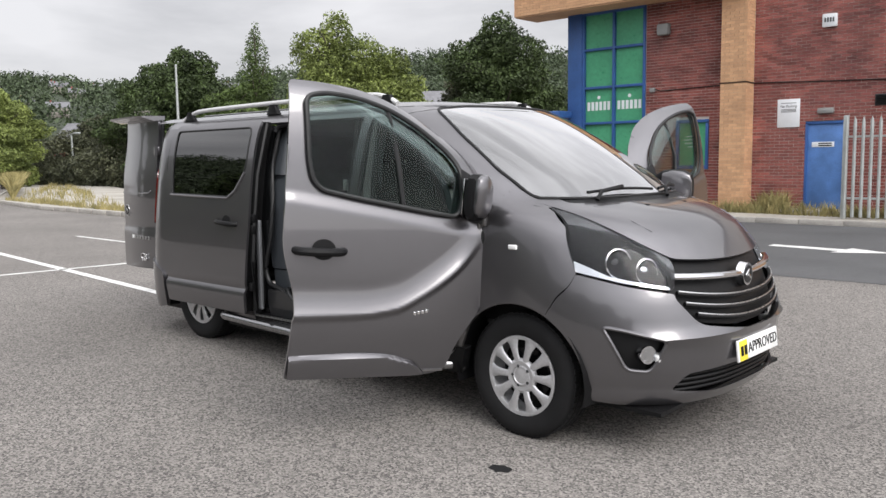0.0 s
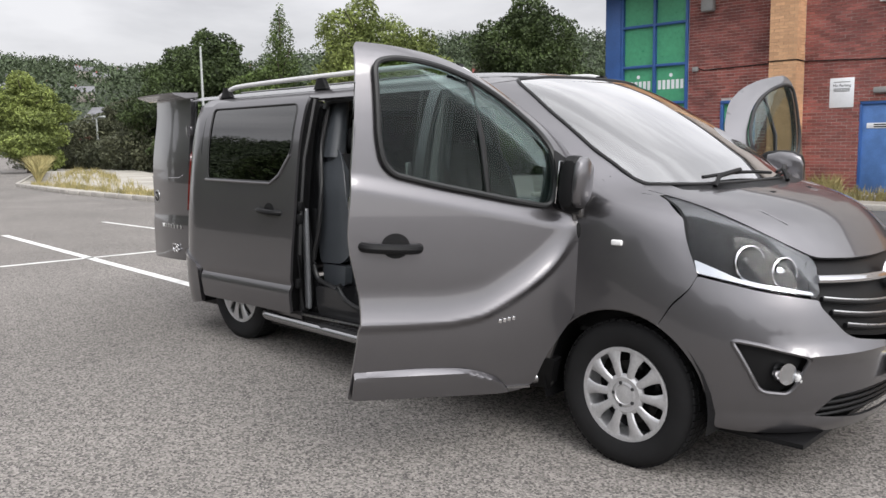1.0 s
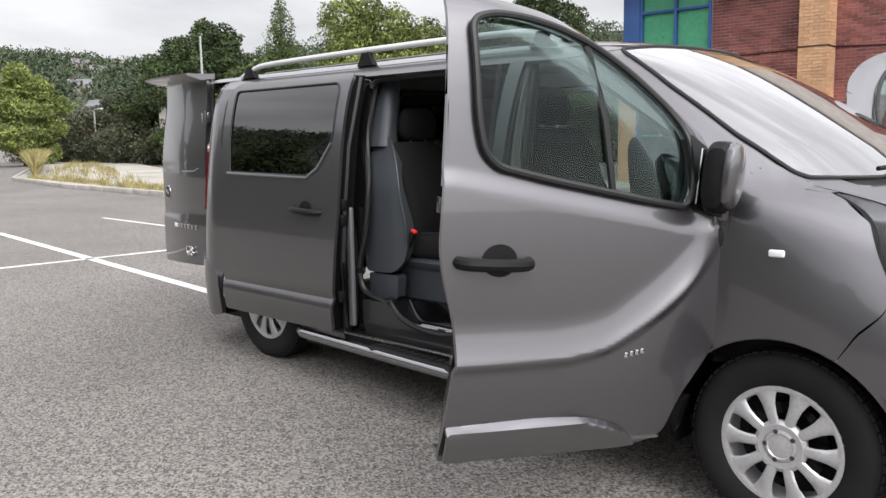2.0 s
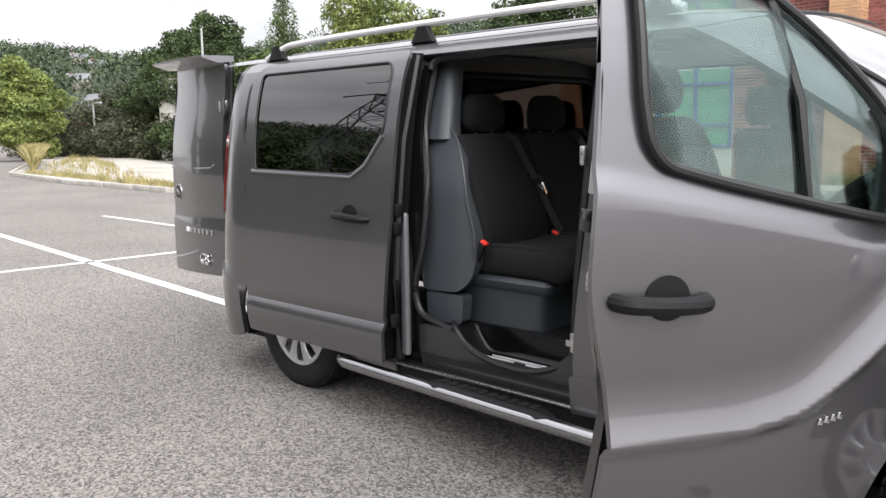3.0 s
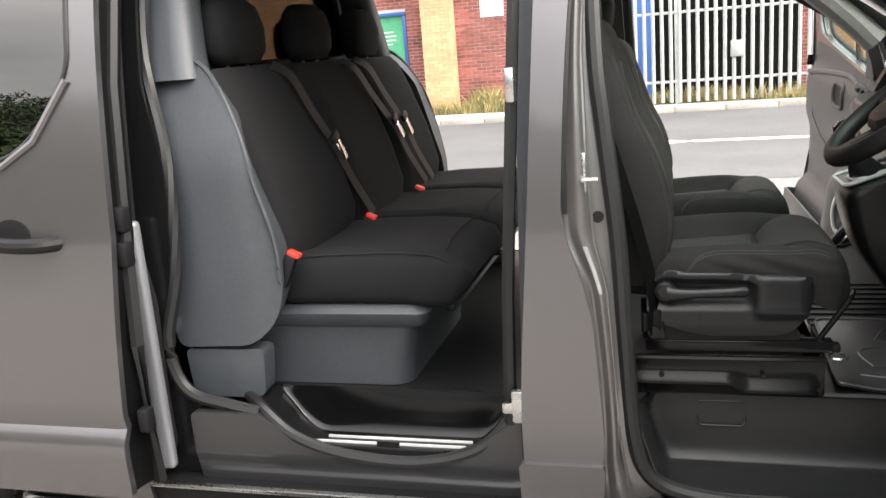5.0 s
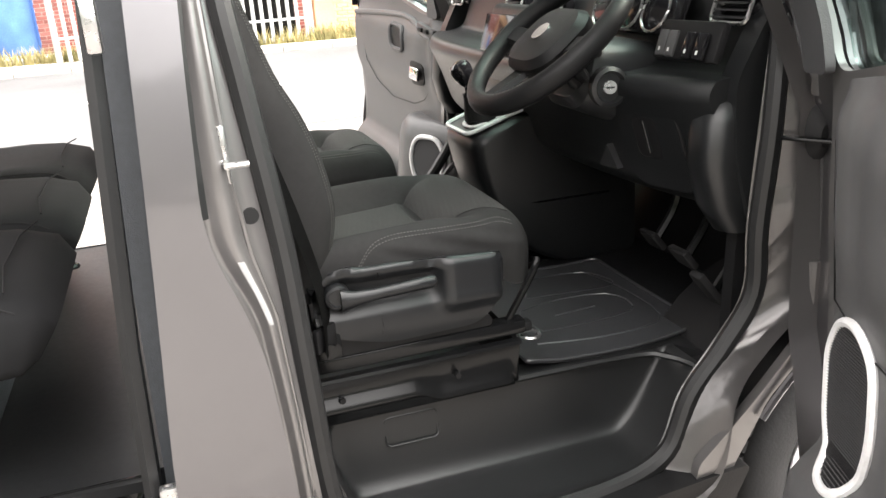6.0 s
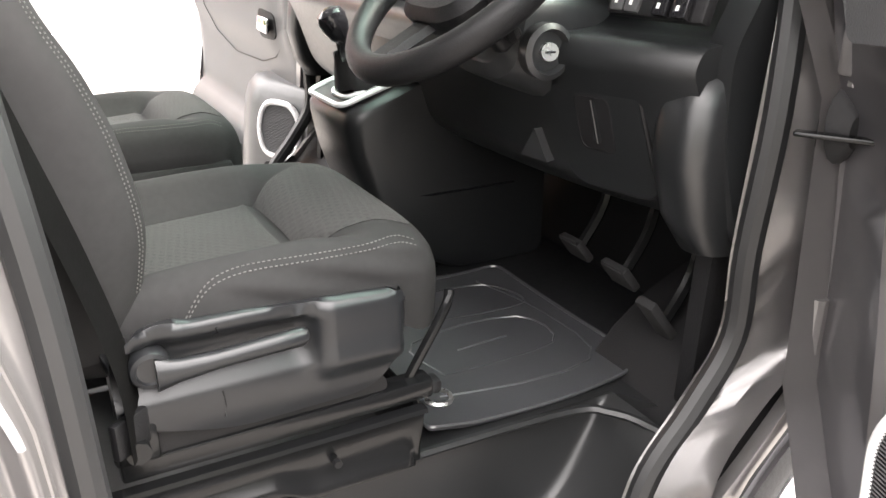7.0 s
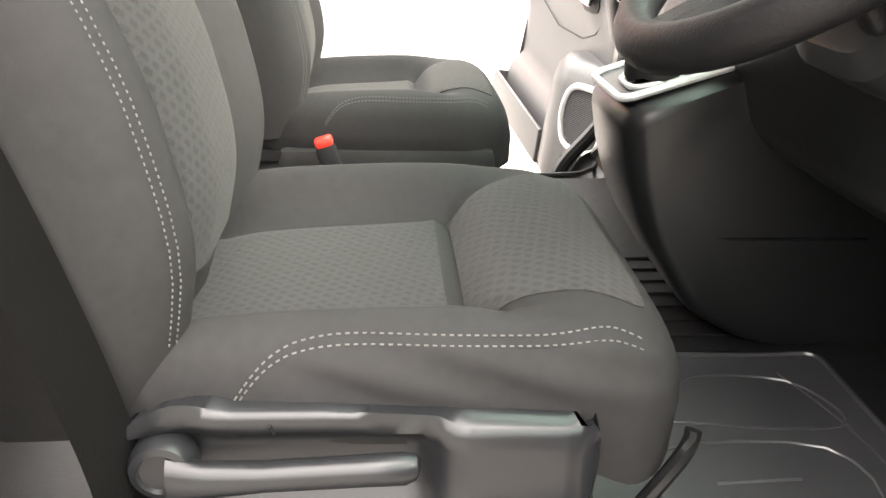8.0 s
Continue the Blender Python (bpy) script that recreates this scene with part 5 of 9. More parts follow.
def nose():
    f = front_fn()
    # bonnet
    half = [(-0.43, 1.252, 0.0), (-0.45, 1.274, 0.0), (-0.555, 1.277, 0.0), (-0.572, 1.255, 0.0), (-0.49, 1.14, 0.06), (-0.40, 1.055, 0.05), (-0.303, 0.979, 0.03), (-0.15, 0.962, 0.1), (-0.02, 0.953, 0.1)]
    o = fillet(mirrored(half), 0.02)
    bon = part("bonnet", sheet(o, f, 0.03, 0.015, centre=NOSE_C), PAINT, van)
    for s in (-1, 1):
        part("bonnet_crease", tube([front_point(s * u, z) for u, z in ((0.36, 1.235), (0.33, 1.16), (0.30, 1.11))], 0.006, 6, flat=0.5), PAINT, bon)
        part("washer_jet", box(0.36, s * 0.22, 1.224, 0.05, 0.03, 0.015, 0.005), BLACK_PLASTIC, bon)
    # cowl and wipers
    cowl = part("cowl", sheet(fillet([(-0.43, 1.24), (0.43, 1.24), (0.425, 1.274), (0.0, 1.285, 0.2), (-0.425, 1.274)], 0.01), front_fn(-0.008), 0.03, 0.02, centre=NOSE_C), BLACK_PLASTIC, van, "black plastic scuttle panel")
    for y0, y1 in ((-0.50, 0.10), (0.18, 0.66)):
        pts = []
        for k in range(9):
            y = y0 + (y1 - y0) * k / 8
            z = 1.285 + 0.012 * math.sin(k / 8 * math.pi)
            u = math.copysign(math.asin(min(1, (abs(y) / interp(WIDTH, z)) ** (POW / 2))) / (math.pi / 2), y)
            x, yy, zz = front_point(u, z)
            pts.append((x + 0.02, yy, zz + 0.018))
        w = part("wiper", tube(pts, 0.009, 6), BLACK_PLASTIC, van, "black windscreen wiper")
        part("wiper_arm", tube([(pts[4][0], pts[4][1], pts[4][2] + 0.012), (pts[1][0] + 0.03, pts[1][1], pts[1][2]), (pts[0][0] + 0.05, y0 + 0.02, 1.262)], 0.012, 6), BLACK_PLASTIC, w)
    # windscreen
    half = [(0.0, 1.272), (-0.3, 1.272), (-0.552, 1.28), (-0.60, 1.43), (-0.585, 1.63), (-0.535, 1.80), (-0.3, 1.818), (0.0, 1.824)]
    o = fillet(half + [(-p[0], p[1]) for p in reversed(half[1:-1])], 0.03)
    ws = part("windscreen", sheet(o, f, 0.05, 0.005, centre=NOSE_C), SCREEN, van, "clear curved windscreen")
    ws.visible_shadow = False
    part("screen_seal", rim(o, front_fn(0.001), 0.009, 0.03), SEAL, ws, "black windscreen seal")
    inner = fillet([(p[0] * 0.93, 1.545 + (p[1] - 1.545) * 0.90) for p in half] + [(-p[0] * 0.93, 1.545 + (p[1] - 1.545) * 0.90) for p in reversed(half[1:-1])], 0.05)
    part("frit_band", sheet(o, front_fn(-0.007), 0.04, 0.003, holes=[inner], centre=NOSE_C), BLACK_GLOSS, ws, "black printed glass border")
    # headlamps
    for s in (-1, 1):
        lamp = [(0.572, 1.245), (0.50, 1.14), (0.40, 1.052), (0.307, 0.972), (0.335, 0.90), (0.362, 0.822), (0.548, 0.86), (0.725, 0.915), (0.715, 1.03), (0.66, 1.13)]
        o = fillet([(s * u, z, 0.03) for u, z in lamp], 0.03)
        h = part("headlamp", sheet(fillet([(s * (0.53 + (u - 0.53) * 0.96), 1.0 + (z - 1.0) * 0.96, 0.03) for u, z in lamp], 0.03), front_fn(-0.035), 0.03, 0.02, centre=NOSE_C), BLACK_PLASTIC, van, "large swept-back headlamp")
        part("lens", sheet(o, front_fn(0.002), 0.03, 0.004, centre=NOSE_C), CLEAR_LENS, h)
        part("chrome_strip", sheet(fillet([(s * u, z) for u, z in ((0.368, 0.832), (0.55, 0.870), (0.718, 0.922), (0.708, 0.975), (0.66, 0.945), (0.60, 0.904), (0.50, 0.875), (0.37, 0.846))], 0.006), front_fn(-0.012), 0.012, 0.008, centre=NOSE_C), CHROME, h, "bright indicator reflector strip")
        for (u, z, r) in ((0.535, 0.965, 0.072), (0.435, 0.925, 0.062)):
            x, y, zz = front_point(s * u, z)
            d = Vector((0.85, s * 0.45, 0.1)).normalized()
            c = Vector((x, y, zz)) - d * 0.075
            prof = [(0.012, -0.02), (0.5, 0.0), (0.8, 0.022), (1.0, 0.055)]
            q = d.to_track_quat("Z", "Y").to_matrix()
            part("reflector", lofted([[c + q @ Vector((r * k * math.cos(a), r * k * math.sin(a), h2)) for a in (2 * math.pi * i / 20 for i in range(20))] for k, h2 in prof], cap=False), LAMP_CHROME, h, "chrome lamp reflector")
            part("reflector_rim", tube([c + d * 0.056 + q @ Vector((r * math.cos(a), r * math.sin(a), 0)) for a in (2 * math.pi * i / 24 for i in range(24))], 0.004, 6, True), CHROME, h)
            part("projector", lofted([[c + d * h2 + q @ Vector((k * math.cos(a), k * math.sin(a), 0)) for a in (2 * math.pi * i / 16 for i in range(16))] for k, h2 in ((0.030, -0.01), (0.030, 0.025), (0.026, 0.036), (0.015, 0.043), (0.004, 0.045))]), BLACK_GLOSS if r > 0.07 else CHROME, h)
    # grille
    gh = [(-0.30, 0.966), (-0.332, 0.917), (-0.362, 0.79), (-0.28, 0.668), (-0.046, 0.612)]
    o = fillet([(0.0, 0.948, 0.1)] + gh + [(-u, z) for u, z in reversed(gh)], 0.02)
    g = part("grille", sheet(o, front_fn(-0.045), 0.04, 0.02, centre=NOSE_C), BLACK_PLASTIC, van, "black slatted radiator grille")
    for k, (z, e) in enumerate(((0.80, 0.345), (0.745, 0.325), (0.69, 0.28))):
        pts = [Vector(front_point(-e + 2 * e * i / 24, z - 0.035 + 0.05 * (abs(-1 + 2 * i / 24)) ** 1.4)) + Vector((-0.012, 0, 0)) for i in range(25)]
        part("slat", tube(pts, 0.013, 8, flat=0.9), BLACK_PLASTIC, g)
        part("slat_trim", tube([p + Vector((0.008, 0, 0.011)) for p in pts], 0.0045, 6), STEEL, g, "thin bright grille strip")
    pts = [Vector(front_point(-0.345 + 0.69 * i / 24, 0.868 + 0.028 * abs(-1 + 2 * i / 24))) + Vector((0.002, 0, 0)) for i in range(25)]
    part("chrome_bar", tube(pts, 0.021, 10, flat=0.9), CHROME, g, "broad chrome grille bar")
    c = Vector((0.845, 0, 0.858))
    bd = part("emblem", cyl(c + Vector((-0.03, 0, 0)), c + Vector((0.012, 0, 0)), 0.066, 0.060, 28), CHROME, g, "round chrome maker's emblem")
    part("emblem_inset", cyl(c + Vector((0.010, 0, 0)), c + Vector((0.0145, 0, 0)), 0.048, 0.048, 28), BLACK_GLOSS, bd)
    part("emblem_figure", join(box(c.x + 0.015, -0.012, c.z + 0.008, 0.008, 0.05, 0.018, 0.004, m=pose(0, 0, 0, 35)), box(c.x + 0.015, 0.012, c.z - 0.012, 0.008, 0.045, 0.016, 0.004, m=pose(0, 0, 0, -30))), CHROME, bd)
    # bumper
    half = [(0.0, 0.24, 0), (-0.30, 0.245, 0.1), (-0.60, 0.255, 0.1), (-u_of(0.40, 0.28), 0.27, 0.02), (-u_of(0.405, 0.36), 0.36, 0.05), (-u_of(0.36, 0.53), 0.53, 0.05), (-u_of(0.28, 0.63), 0.63, 0.05), (-u_of(0.195, 0.69), 0.69, 0.01), (-u_of(0.25, 0.78), 0.78, 0.02), (-u_of(0.315, 0.85), 0.85, 0.02), (-0.727, 0.91, 0.01), (-0.548, 0.854, 0.03), (-0.366, 0.814, 0.01), (-0.366, 0.785, 0.02), (-0.285, 0.658, 0.05), (-0.046, 0.603, 0.1), (0.0, 0.602, 0)]
    o = fillet(half + [(-p[0], *p[1:]) for p in reversed(half[1:-1])], 0.02)
    fogs = [fillet([(s * u, z) for u, z in ((0.685, 0.662), (0.60, 0.645), (0.43, 0.592), (0.475, 0.475), (0.50, 0.437), (0.59, 0.447))], 0.03) for s in (-1, 1)]
    low = fillet([(-0.395, 0.33), (-0.33, 0.415), (-0.15, 0.425), (0.15, 0.425), (0.33, 0.415), (0.395, 0.33), (0.2, 0.30), (-0.2, 0.30)], 0.03)

    def bump(u, z):
        x, y, zz = front_point(u, z)
        lip = 0.018 * smooth(0.34, 0.29, z) + 0.02 * smooth(0.05, 0.0, abs(z - 0.60)) * smooth(0.75, 0.4, abs(u))
        return (x + lip, y * (1 + lip * 0.6), zz)
    bp = part("front_bumper", sheet(o, bump, 0.03, 0.015, holes=[*fogs, low], centre=NOSE_C), PAINT, van)
    li = part("lower_intake", sheet(low, front_fn(-0.05), 0.04, 0.02, centre=NOSE_C), BLACK_PLASTIC, bp, "black slatted lower air intake")
    for k in range(4):
        z = 0.325 + 0.028 * k
        part("slat", tube([Vector(front_point(-0.36 + 0.72 * i / 16, z)) + Vector((-0.02, 0, 0)) for i in range(17)], 0.008, 6), BLACK_PLASTIC, li)
    for s, hole in zip((-1, 1), fogs):
        fr = part("fog_recess", sheet(hole, front_fn(-0.035), 0.03, 0.02, centre=NOSE_C), BLACK_PLASTIC, bp, "black fog lamp surround")
        part("fog_rim", rim(hole, front_fn(0.0), 0.010), PAINT, bp)
        x, y, z = front_point(s * 0.51, 0.525)
        d = Vector((0.9, s * 0.42, 0)).normalized()
        c = Vector((x, y, z)) - d * 0.03
        part("fog_lamp", cyl(c, c + d * 0.035, 0.048, 0.045, 20), CHROME, fr, "round chrome fog lamp")
        part("fog_lens", cyl(c + d * 0.034, c + d * 0.040, 0.045, 0.03, 20), CLEAR_LENS, fr)
        part("fog_flap", box(*(c + Vector((0.045, -s * 0.055, -0.022))), 0.03, 0.085, 0.04, 0.012, 3, m=pose(0, 0, 0, 0, 0, -s * 28)), SATIN_SILVER, fr, "pale daytime lamp strip")
    # number plate panel: white card with a yellow badge
    pl = part("plate", box(0.918, 0, 0.487, 0.012, 0.525, 0.112, 0.004, m=pose(0, 0, 0, 0, -6, 0)), WHITE_PLASTIC, van, "white show plate with a yellow square")
    part("plate_badge", box(0.9255, -0.20, 0.487, 0.004, 0.095, 0.104, 0.001, m=pose(0, 0, 0, 0, -6, 0)), material("yellow_print", (0.85, 0.68, 0.05), 0.5, var=0.03), pl, "yellow square on the plate")
    for k in (-0.022, 0.022):
        part("badge_mark", box(0.929, -0.20 + k, 0.487, 0.003, 0.03, 0.05, 0.001, m=pose(0, 0, 0, 0, -6, 0)), BLACK_PLASTIC, pl)
    words("APPROVED", 0.078, BLACK_PLASTIC, pl, Matrix.Translation((0.926, 0.055, 0.487)) @ pose(0, 0, 0, 0, -6, 0) @ pose(0, 0, 0, 90, 0, 90), 0.001)
    part("undertray", box(0.2, 0, 0.235, 1.1, 1.5, 0.02), BLACK_PLASTIC, van)
    part("engine_bay_wall", box(0.25, 0, 0.62, 0.3, 1.1, 0.75), BLACK_PLASTIC, van)


def wheel(x, y, s, name_label):
    w = new("wheel")
    w.parent = van
    w.matrix_basis = pose(x, y, 0.335 + swell(x, y)) @ (pose(0, 0, 0, 0, 0, 180) if s > 0 else Matrix())
    w["label"] = name_label
    # tyre: profile turned about the y axis; the outside looks along -y
    prof = [(0.205, 0.07), (0.225, 0.088), (0.27, 0.100), (0.305, 0.098), (0.325, 0.086), (0.334, 0.066), (0.336, 0.03), (0.3365, 0.0)]
    full = [(r, -yy) for r, yy in prof] + [(r, yy) for r, yy in reversed(prof[:-1])]
    n = 48
    b = lofted([[Vector((r * math.cos(a), yy, r * math.sin(a))) for r, yy in full] for a in (2 * math.pi * k / n for k in range(n + 1))], cap=False, closed=False)
    bmesh.ops.remove_doubles(b, verts=b.verts, dist=0.0003)
    ty = part("tyre", b, RUBBER, w, "black road tyre")
    tread = bmesh.new()
    for k in range(60):
        a = 2 * math.pi * k / 60
        for yy in (-0.062, -0.022, 0.022, 0.062):
            box(0, 0, 0, 0.026, 0.03, 0.008, bm=tread, m=Matrix.Rotation(-a, 4, "Y") @ Matrix.Translation((0, yy, 0.3355)))
    tagged(part("tread_block", tread, RUBBER, w, smooth=False), "", "", "", "stuff")
    part("rim", lofted([[Vector((r * math.cos(a), yy, r * math.sin(a))) for a in (2 * math.pi * k / n for k in range(n))] for r, yy in ((0.20, 0.06), (0.20, -0.06), (0.212, -0.085), (0.218, -0.088), (0.214, -0.078), (0.205, -0.07))], cap=False), SILVER, w)
    part("brake_disc", cyl((0, -0.02, 0), (0, 0.0, 0), 0.145, seg=28), BLACK_METAL, w)
    part("backing", cyl((0, 0.03, 0), (0, 0.05, 0), 0.2, seg=28), BLACK_PLASTIC, w)
    # trim: ten paddle spokes
    for k in range(10):
        a = 2 * math.pi * k / 10
        q = Matrix.Rotation(-a, 4, "Y")
        secs = []
        for r, wd, yy in ((0.045, 0.020, -0.075), (0.08, 0.019, -0.082), (0.12, 0.020, -0.086), (0.155, 0.024, -0.085), (0.185, 0.034, -0.081), (0.200, 0.050, -0.079), (0.210, 0.060, -0.080)):
            secs.append([q @ Vector(p) for p in ((r, yy, -wd), (r, yy - 0.007, -wd * 0.7), (r, yy - 0.010, 0), (r, yy - 0.007, wd * 0.7), (r, yy, wd), (r, yy + 0.012, 0))])
        part("spoke", lofted(secs), SILVER, w)
    part("trim_ring", lofted([[Vector((r * math.cos(a), yy, r * math.sin(a))) for a in (2 * math.pi * k / n for k in range(n))] for r, yy in ((0.194, -0.076), (0.197, -0.086), (0.208, -0.09), (0.216, -0.088))], cap=False), SILVER, w)
    part("hub_disc", lofted([[Vector((r * math.cos(a), yy, r * math.sin(a))) for a in (2 * math.pi * k / 40 for k in range(40))] for r, yy in ((0.094, -0.070), (0.094, -0.084), (0.080, -0.0925), (0.060, -0.090))], cap=False), SILVER, w)
    part("hub_cap", lofted([[Vector((r * math.cos(a), yy, r * math.sin(a))) for a in (2 * math.pi * k / 24 for k in range(24))] for r, yy in ((0.066, -0.07), (0.062, -0.086), (0.05, -0.092), (0.046, -0.092), (0.043, -0.088), (0.03, -0.090), (0.0015, -0.092))]), SILVER, w)
    for k in range(5):
        a = 2 * math.pi * (k + 0.5) / 5
        part("wheel_nut", cyl((0.054 * math.cos(a), -0.084, 0.054 * math.sin(a)), (0.054 * math.cos(a), -0.093, 0.054 * math.sin(a)), 0.009, seg=6), DARK_PLASTIC, w)


for S in (-1, 1):
    side_shell(S)
    wheel(0.005, S * 0.80, S, "road wheel with a ten-spoke silver trim")
    wheel(-3.13, S * 0.80, S, "road wheel with a ten-spoke silver trim")
roof()
nose()
# solid black panel added for the darkness of the open load space
part("rear_panel", box(-3.99, 0, 1.1, 0.05, 1.24, 1.4, 0.04), BLACK_PLASTIC, van, "black panel standing in for the dark load space")
part("rear_sill", box(-3.97, 0, 0.42, 0.14, 1.22, 0.16, 0.05, 3), PAINT, van)
part("under_floor", box(-1.9, 0, 0.30, 4.0, 1.5, 0.05), BLACK_PLASTIC, van)


# ---- the van: doors ----
def door_pose(s, angle, tilt=5.1):
    """Pose of a front door turned open about its leaning hinge line."""
    h = Matrix.Translation((-0.235, s * 0.915, 0.9))
    axis = Vector((0, -s * math.sin(radians(tilt)), math.cos(radians(tilt))))
    return h @ Matrix.Rotation(-s * radians(angle), 4, axis) @ h.inverted()


def front_door(s):
    who = "driver's" if s < 0 else "passenger's"
    d = new("front_door")
    d.parent = van
    d["label"] = "open grey front door, dark trim inside"
    f = swage(s)
    # x, z outlines of the closed door
    o = fillet([(-1.317, 1.805, 0.03), (-1.142, 1.808, 0.1), (-0.911, 1.79, 0.15), (-0.731, 1.746, 0.12), (-0.543, 1.664, 0.12), (-0.349, 1.533, 0.12), (-0.238, 1.43, 0.03), (-0.238, 1.131, 0), (-0.242, 0.70, 0.05), (-0.30, 0.61, 0.06), (-0.375, 0.50, 0.06), (-0.42, 0.36, 0.03), (-0.50, 0.325, 0.04), (-1.301, 0.329, 0.015), (-1.278, 0.70, 0.05), (-1.285, 0.78, 0.06), (-1.33, 0.93, 0.1), (-1.345, 1.02, 0.1), (-1.335, 1.311, 0.1)], 0.03)
    win = fillet([(-1.243, 1.725, 0.05), (-1.16, 1.752, 0.06), (-1.05, 1.752, 0.08), (-0.912, 1.735, 0.1), (-0.763, 1.695, 0.1), (-0.608, 1.622, 0.1), (-0.449, 1.507, 0.08), (-0.385, 1.43, 0.05), (-0.372, 1.307, 0.06), (-0.405, 1.172, 0.05), (-0.55, 1.187, 0.1), (-0.985, 1.246, 0.15), (-1.158, 1.276, 0.08), (-1.205, 1.322, 0.06), (-1.228, 1.42, 0.1)], 0.04)
    skin = part("door_skin", sheet(o, f, 0.0125, 0.016, holes=[win]), PAINT, d, angle=80)
    # window: seal, two panes, divider
    part("window_seal", rim(win, side_fn(s, 0.001), 0.013, flat=0.8), SEAL, d, "black rubber window seal")
    gl = part("window_pane", sheet(win, side_fn(s, -0.02), 0.06, 0.004), PANE, d, "clear door glass")
    gl.visible_shadow = False
    part("window_divider", tube([side_fn(s, -0.012)(x, z) for x, z in ((-0.79, 1.70), (-0.755, 1.45), (-0.718, 1.21))], 0.013, 6), SEAL, d)
    # handle with its scoop
    hb = part("handle_scoop", sheet([(-1.14 + 0.062 * math.cos(a), 0.985 + 0.052 * math.sin(a)) for a in (2 * math.pi * k / 24 for k in range(24))], side_fn(s, 0.004), 0.02, 0.012), BLACK_PLASTIC, d, "dark recessed handle cup")
    hp = [(x, s * (side_y(x, 0.98) + o2), 0.978) for x, o2 in ((-1.285, -0.012), (-1.262, 0.03), (-1.20, 0.046), (-1.12, 0.048), (-1.055, 0.03), (-1.032, -0.012))]
    part("door_handle", tube(spline(hp, 4), 0.021, 10, flat=1.0), BLACK_PLASTIC, d, "black pull handle")
    # badge near the wheel: plain bright shapes
    for k in range(4):
        part("badge_mark", box(-0.635 + k * 0.022, s * (f(-0.635 + k * 0.022, 0.67)[1] * s + 0.003), 0.664 + 0.004 * k, 0.018, 0.004, 0.018, 0.003, m=pose(0, 0, 0, 0, 12, 0)), CHROME, d, "small bright badge")
    # lower moulding
    mo = fillet([(-1.29, 0.452, 0.01), (-0.95, 0.462, 0.1), (-0.76, 0.452, 0.08), (-0.61, 0.405, 0.08), (-0.535, 0.335, 0.02), (-0.62, 0.328, 0.02), (-1.29, 0.333, 0.01)], 0.02)
    crest = [(-1.29, 0.452), (-0.95, 0.462), (-0.80, 0.458), (-0.70, 0.435), (-0.61, 0.405), (-0.535, 0.335)]

    def bulge(x, z):
        return swage(s, 0.003 + 0.026 * smooth(0.0, 0.022, interp(crest, x) - z))(x, z)
    part("lower_moulding", sheet(mo, bulge, 0.012, 0.012), PAINT, d)
    # mirror
    # the driver's mirror is folded back against the door
    def fold(bm):
        if s < 0:
            bmesh.ops.rotate(bm, verts=bm.verts, cent=(-0.30, -0.965, 1.285), matrix=Matrix.Rotation(radians(-62), 3, "Z"))
        else:
            for v in bm.verts:
                v.co.y = 0.925 + (v.co.y - 0.925) * 1.75
        return bm
    m = part("door_mirror", fold(lofted([[Vector((-0.305 + px * d, s * y, 1.285 + pz * hgt)) for px, pz in rounded(2, 2, 0.7, 5)] for y, hgt, d in ((0.925, 0.08, 0.035), (0.95, 0.112, 0.05), (1.0, 0.125, 0.056), (1.04, 0.122, 0.052), (1.066, 0.10, 0.04), (1.075, 0.06, 0.018))])), BLACK_PLASTIC, d, "black door mirror with a grey cap")
    part("mirror_cap", fold(lofted([[Vector((-0.262 + px * dd, s * y, 1.295 + pz * hgt)) for px, pz in rounded(2, 2, 0.8, 5)] for y, hgt, dd in ((0.96, 0.09, 0.025), (1.0, 0.113, 0.034), (1.04, 0.11, 0.032), (1.068, 0.09, 0.022), (1.079, 0.05, 0.01))])), PAINT, m, "body-coloured mirror cap")
    part("mirror_glass", fold(box(-0.361, s * 1.005, 1.285, 0.006, 0.105, 0.19, 0.002)), CHROME, m)
    part("mirror_base", sheet(fillet([(-0.39, 1.17), (-0.25, 1.14), (-0.245, 1.36), (-0.385, 1.43)], 0.02), side_fn(s, 0.014), 0.03, 0.03), BLACK_PLASTIC, m)
    # inner frame: edge return of the door shell, then the trim
    dep = 0.05
    fx = -0.41 if s < 0 else -0.27      # front edge of the trim

    def inner(x, z):
        return (x, s * (side_y(x, z) - dep - 0.02 * smooth(1.2, 0.9, z)), z)
    ish = fillet([(-1.30, 1.785, 0.03), (-1.142, 1.79, 0.1), (-0.911, 1.77, 0.15), (-0.731, 1.726, 0.12), (-0.543, 1.644, 0.12), (-0.44, 1.57, 0.06), (-0.345, 1.43, 0.03), (fx - 0.03, 0.9, 0.05), (fx - 0.06, 0.52, 0.06), (fx - 0.12, 0.37, 0.03), (-1.27, 0.36, 0.02), (-1.25, 0.72, 0.05), (-1.31, 0.95, 0.1), (-1.31, 1.311, 0.1)], 0.03)
    part("door_frame", sheet(ish, inner, 0.04, 0.012, holes=[win], centre=(-0.8, s * 5, 1)), PAINT_DULL, d, "grey painted inner door frame")
    # shut faces between skin and frame, all round
    for nm, pts, mt in (("rear_shut_face", ((-1.312, 1.79), (-1.325, 1.45), (-1.33, 1.05), (-1.30, 0.86), (-1.275, 0.72), (-1.288, 0.345)), PAINT), ("front_shut_face", ((-0.25, 1.42), (-0.25, 1.1), (-0.255, 0.72), (-0.31, 0.62), (-0.39, 0.50), (-0.435, 0.36)), PAINT_DULL)):
        b = bmesh.new()
        A = [b.verts.new((x, s * (side_y(x, z) - 0.012), z)) for x, z in pts]
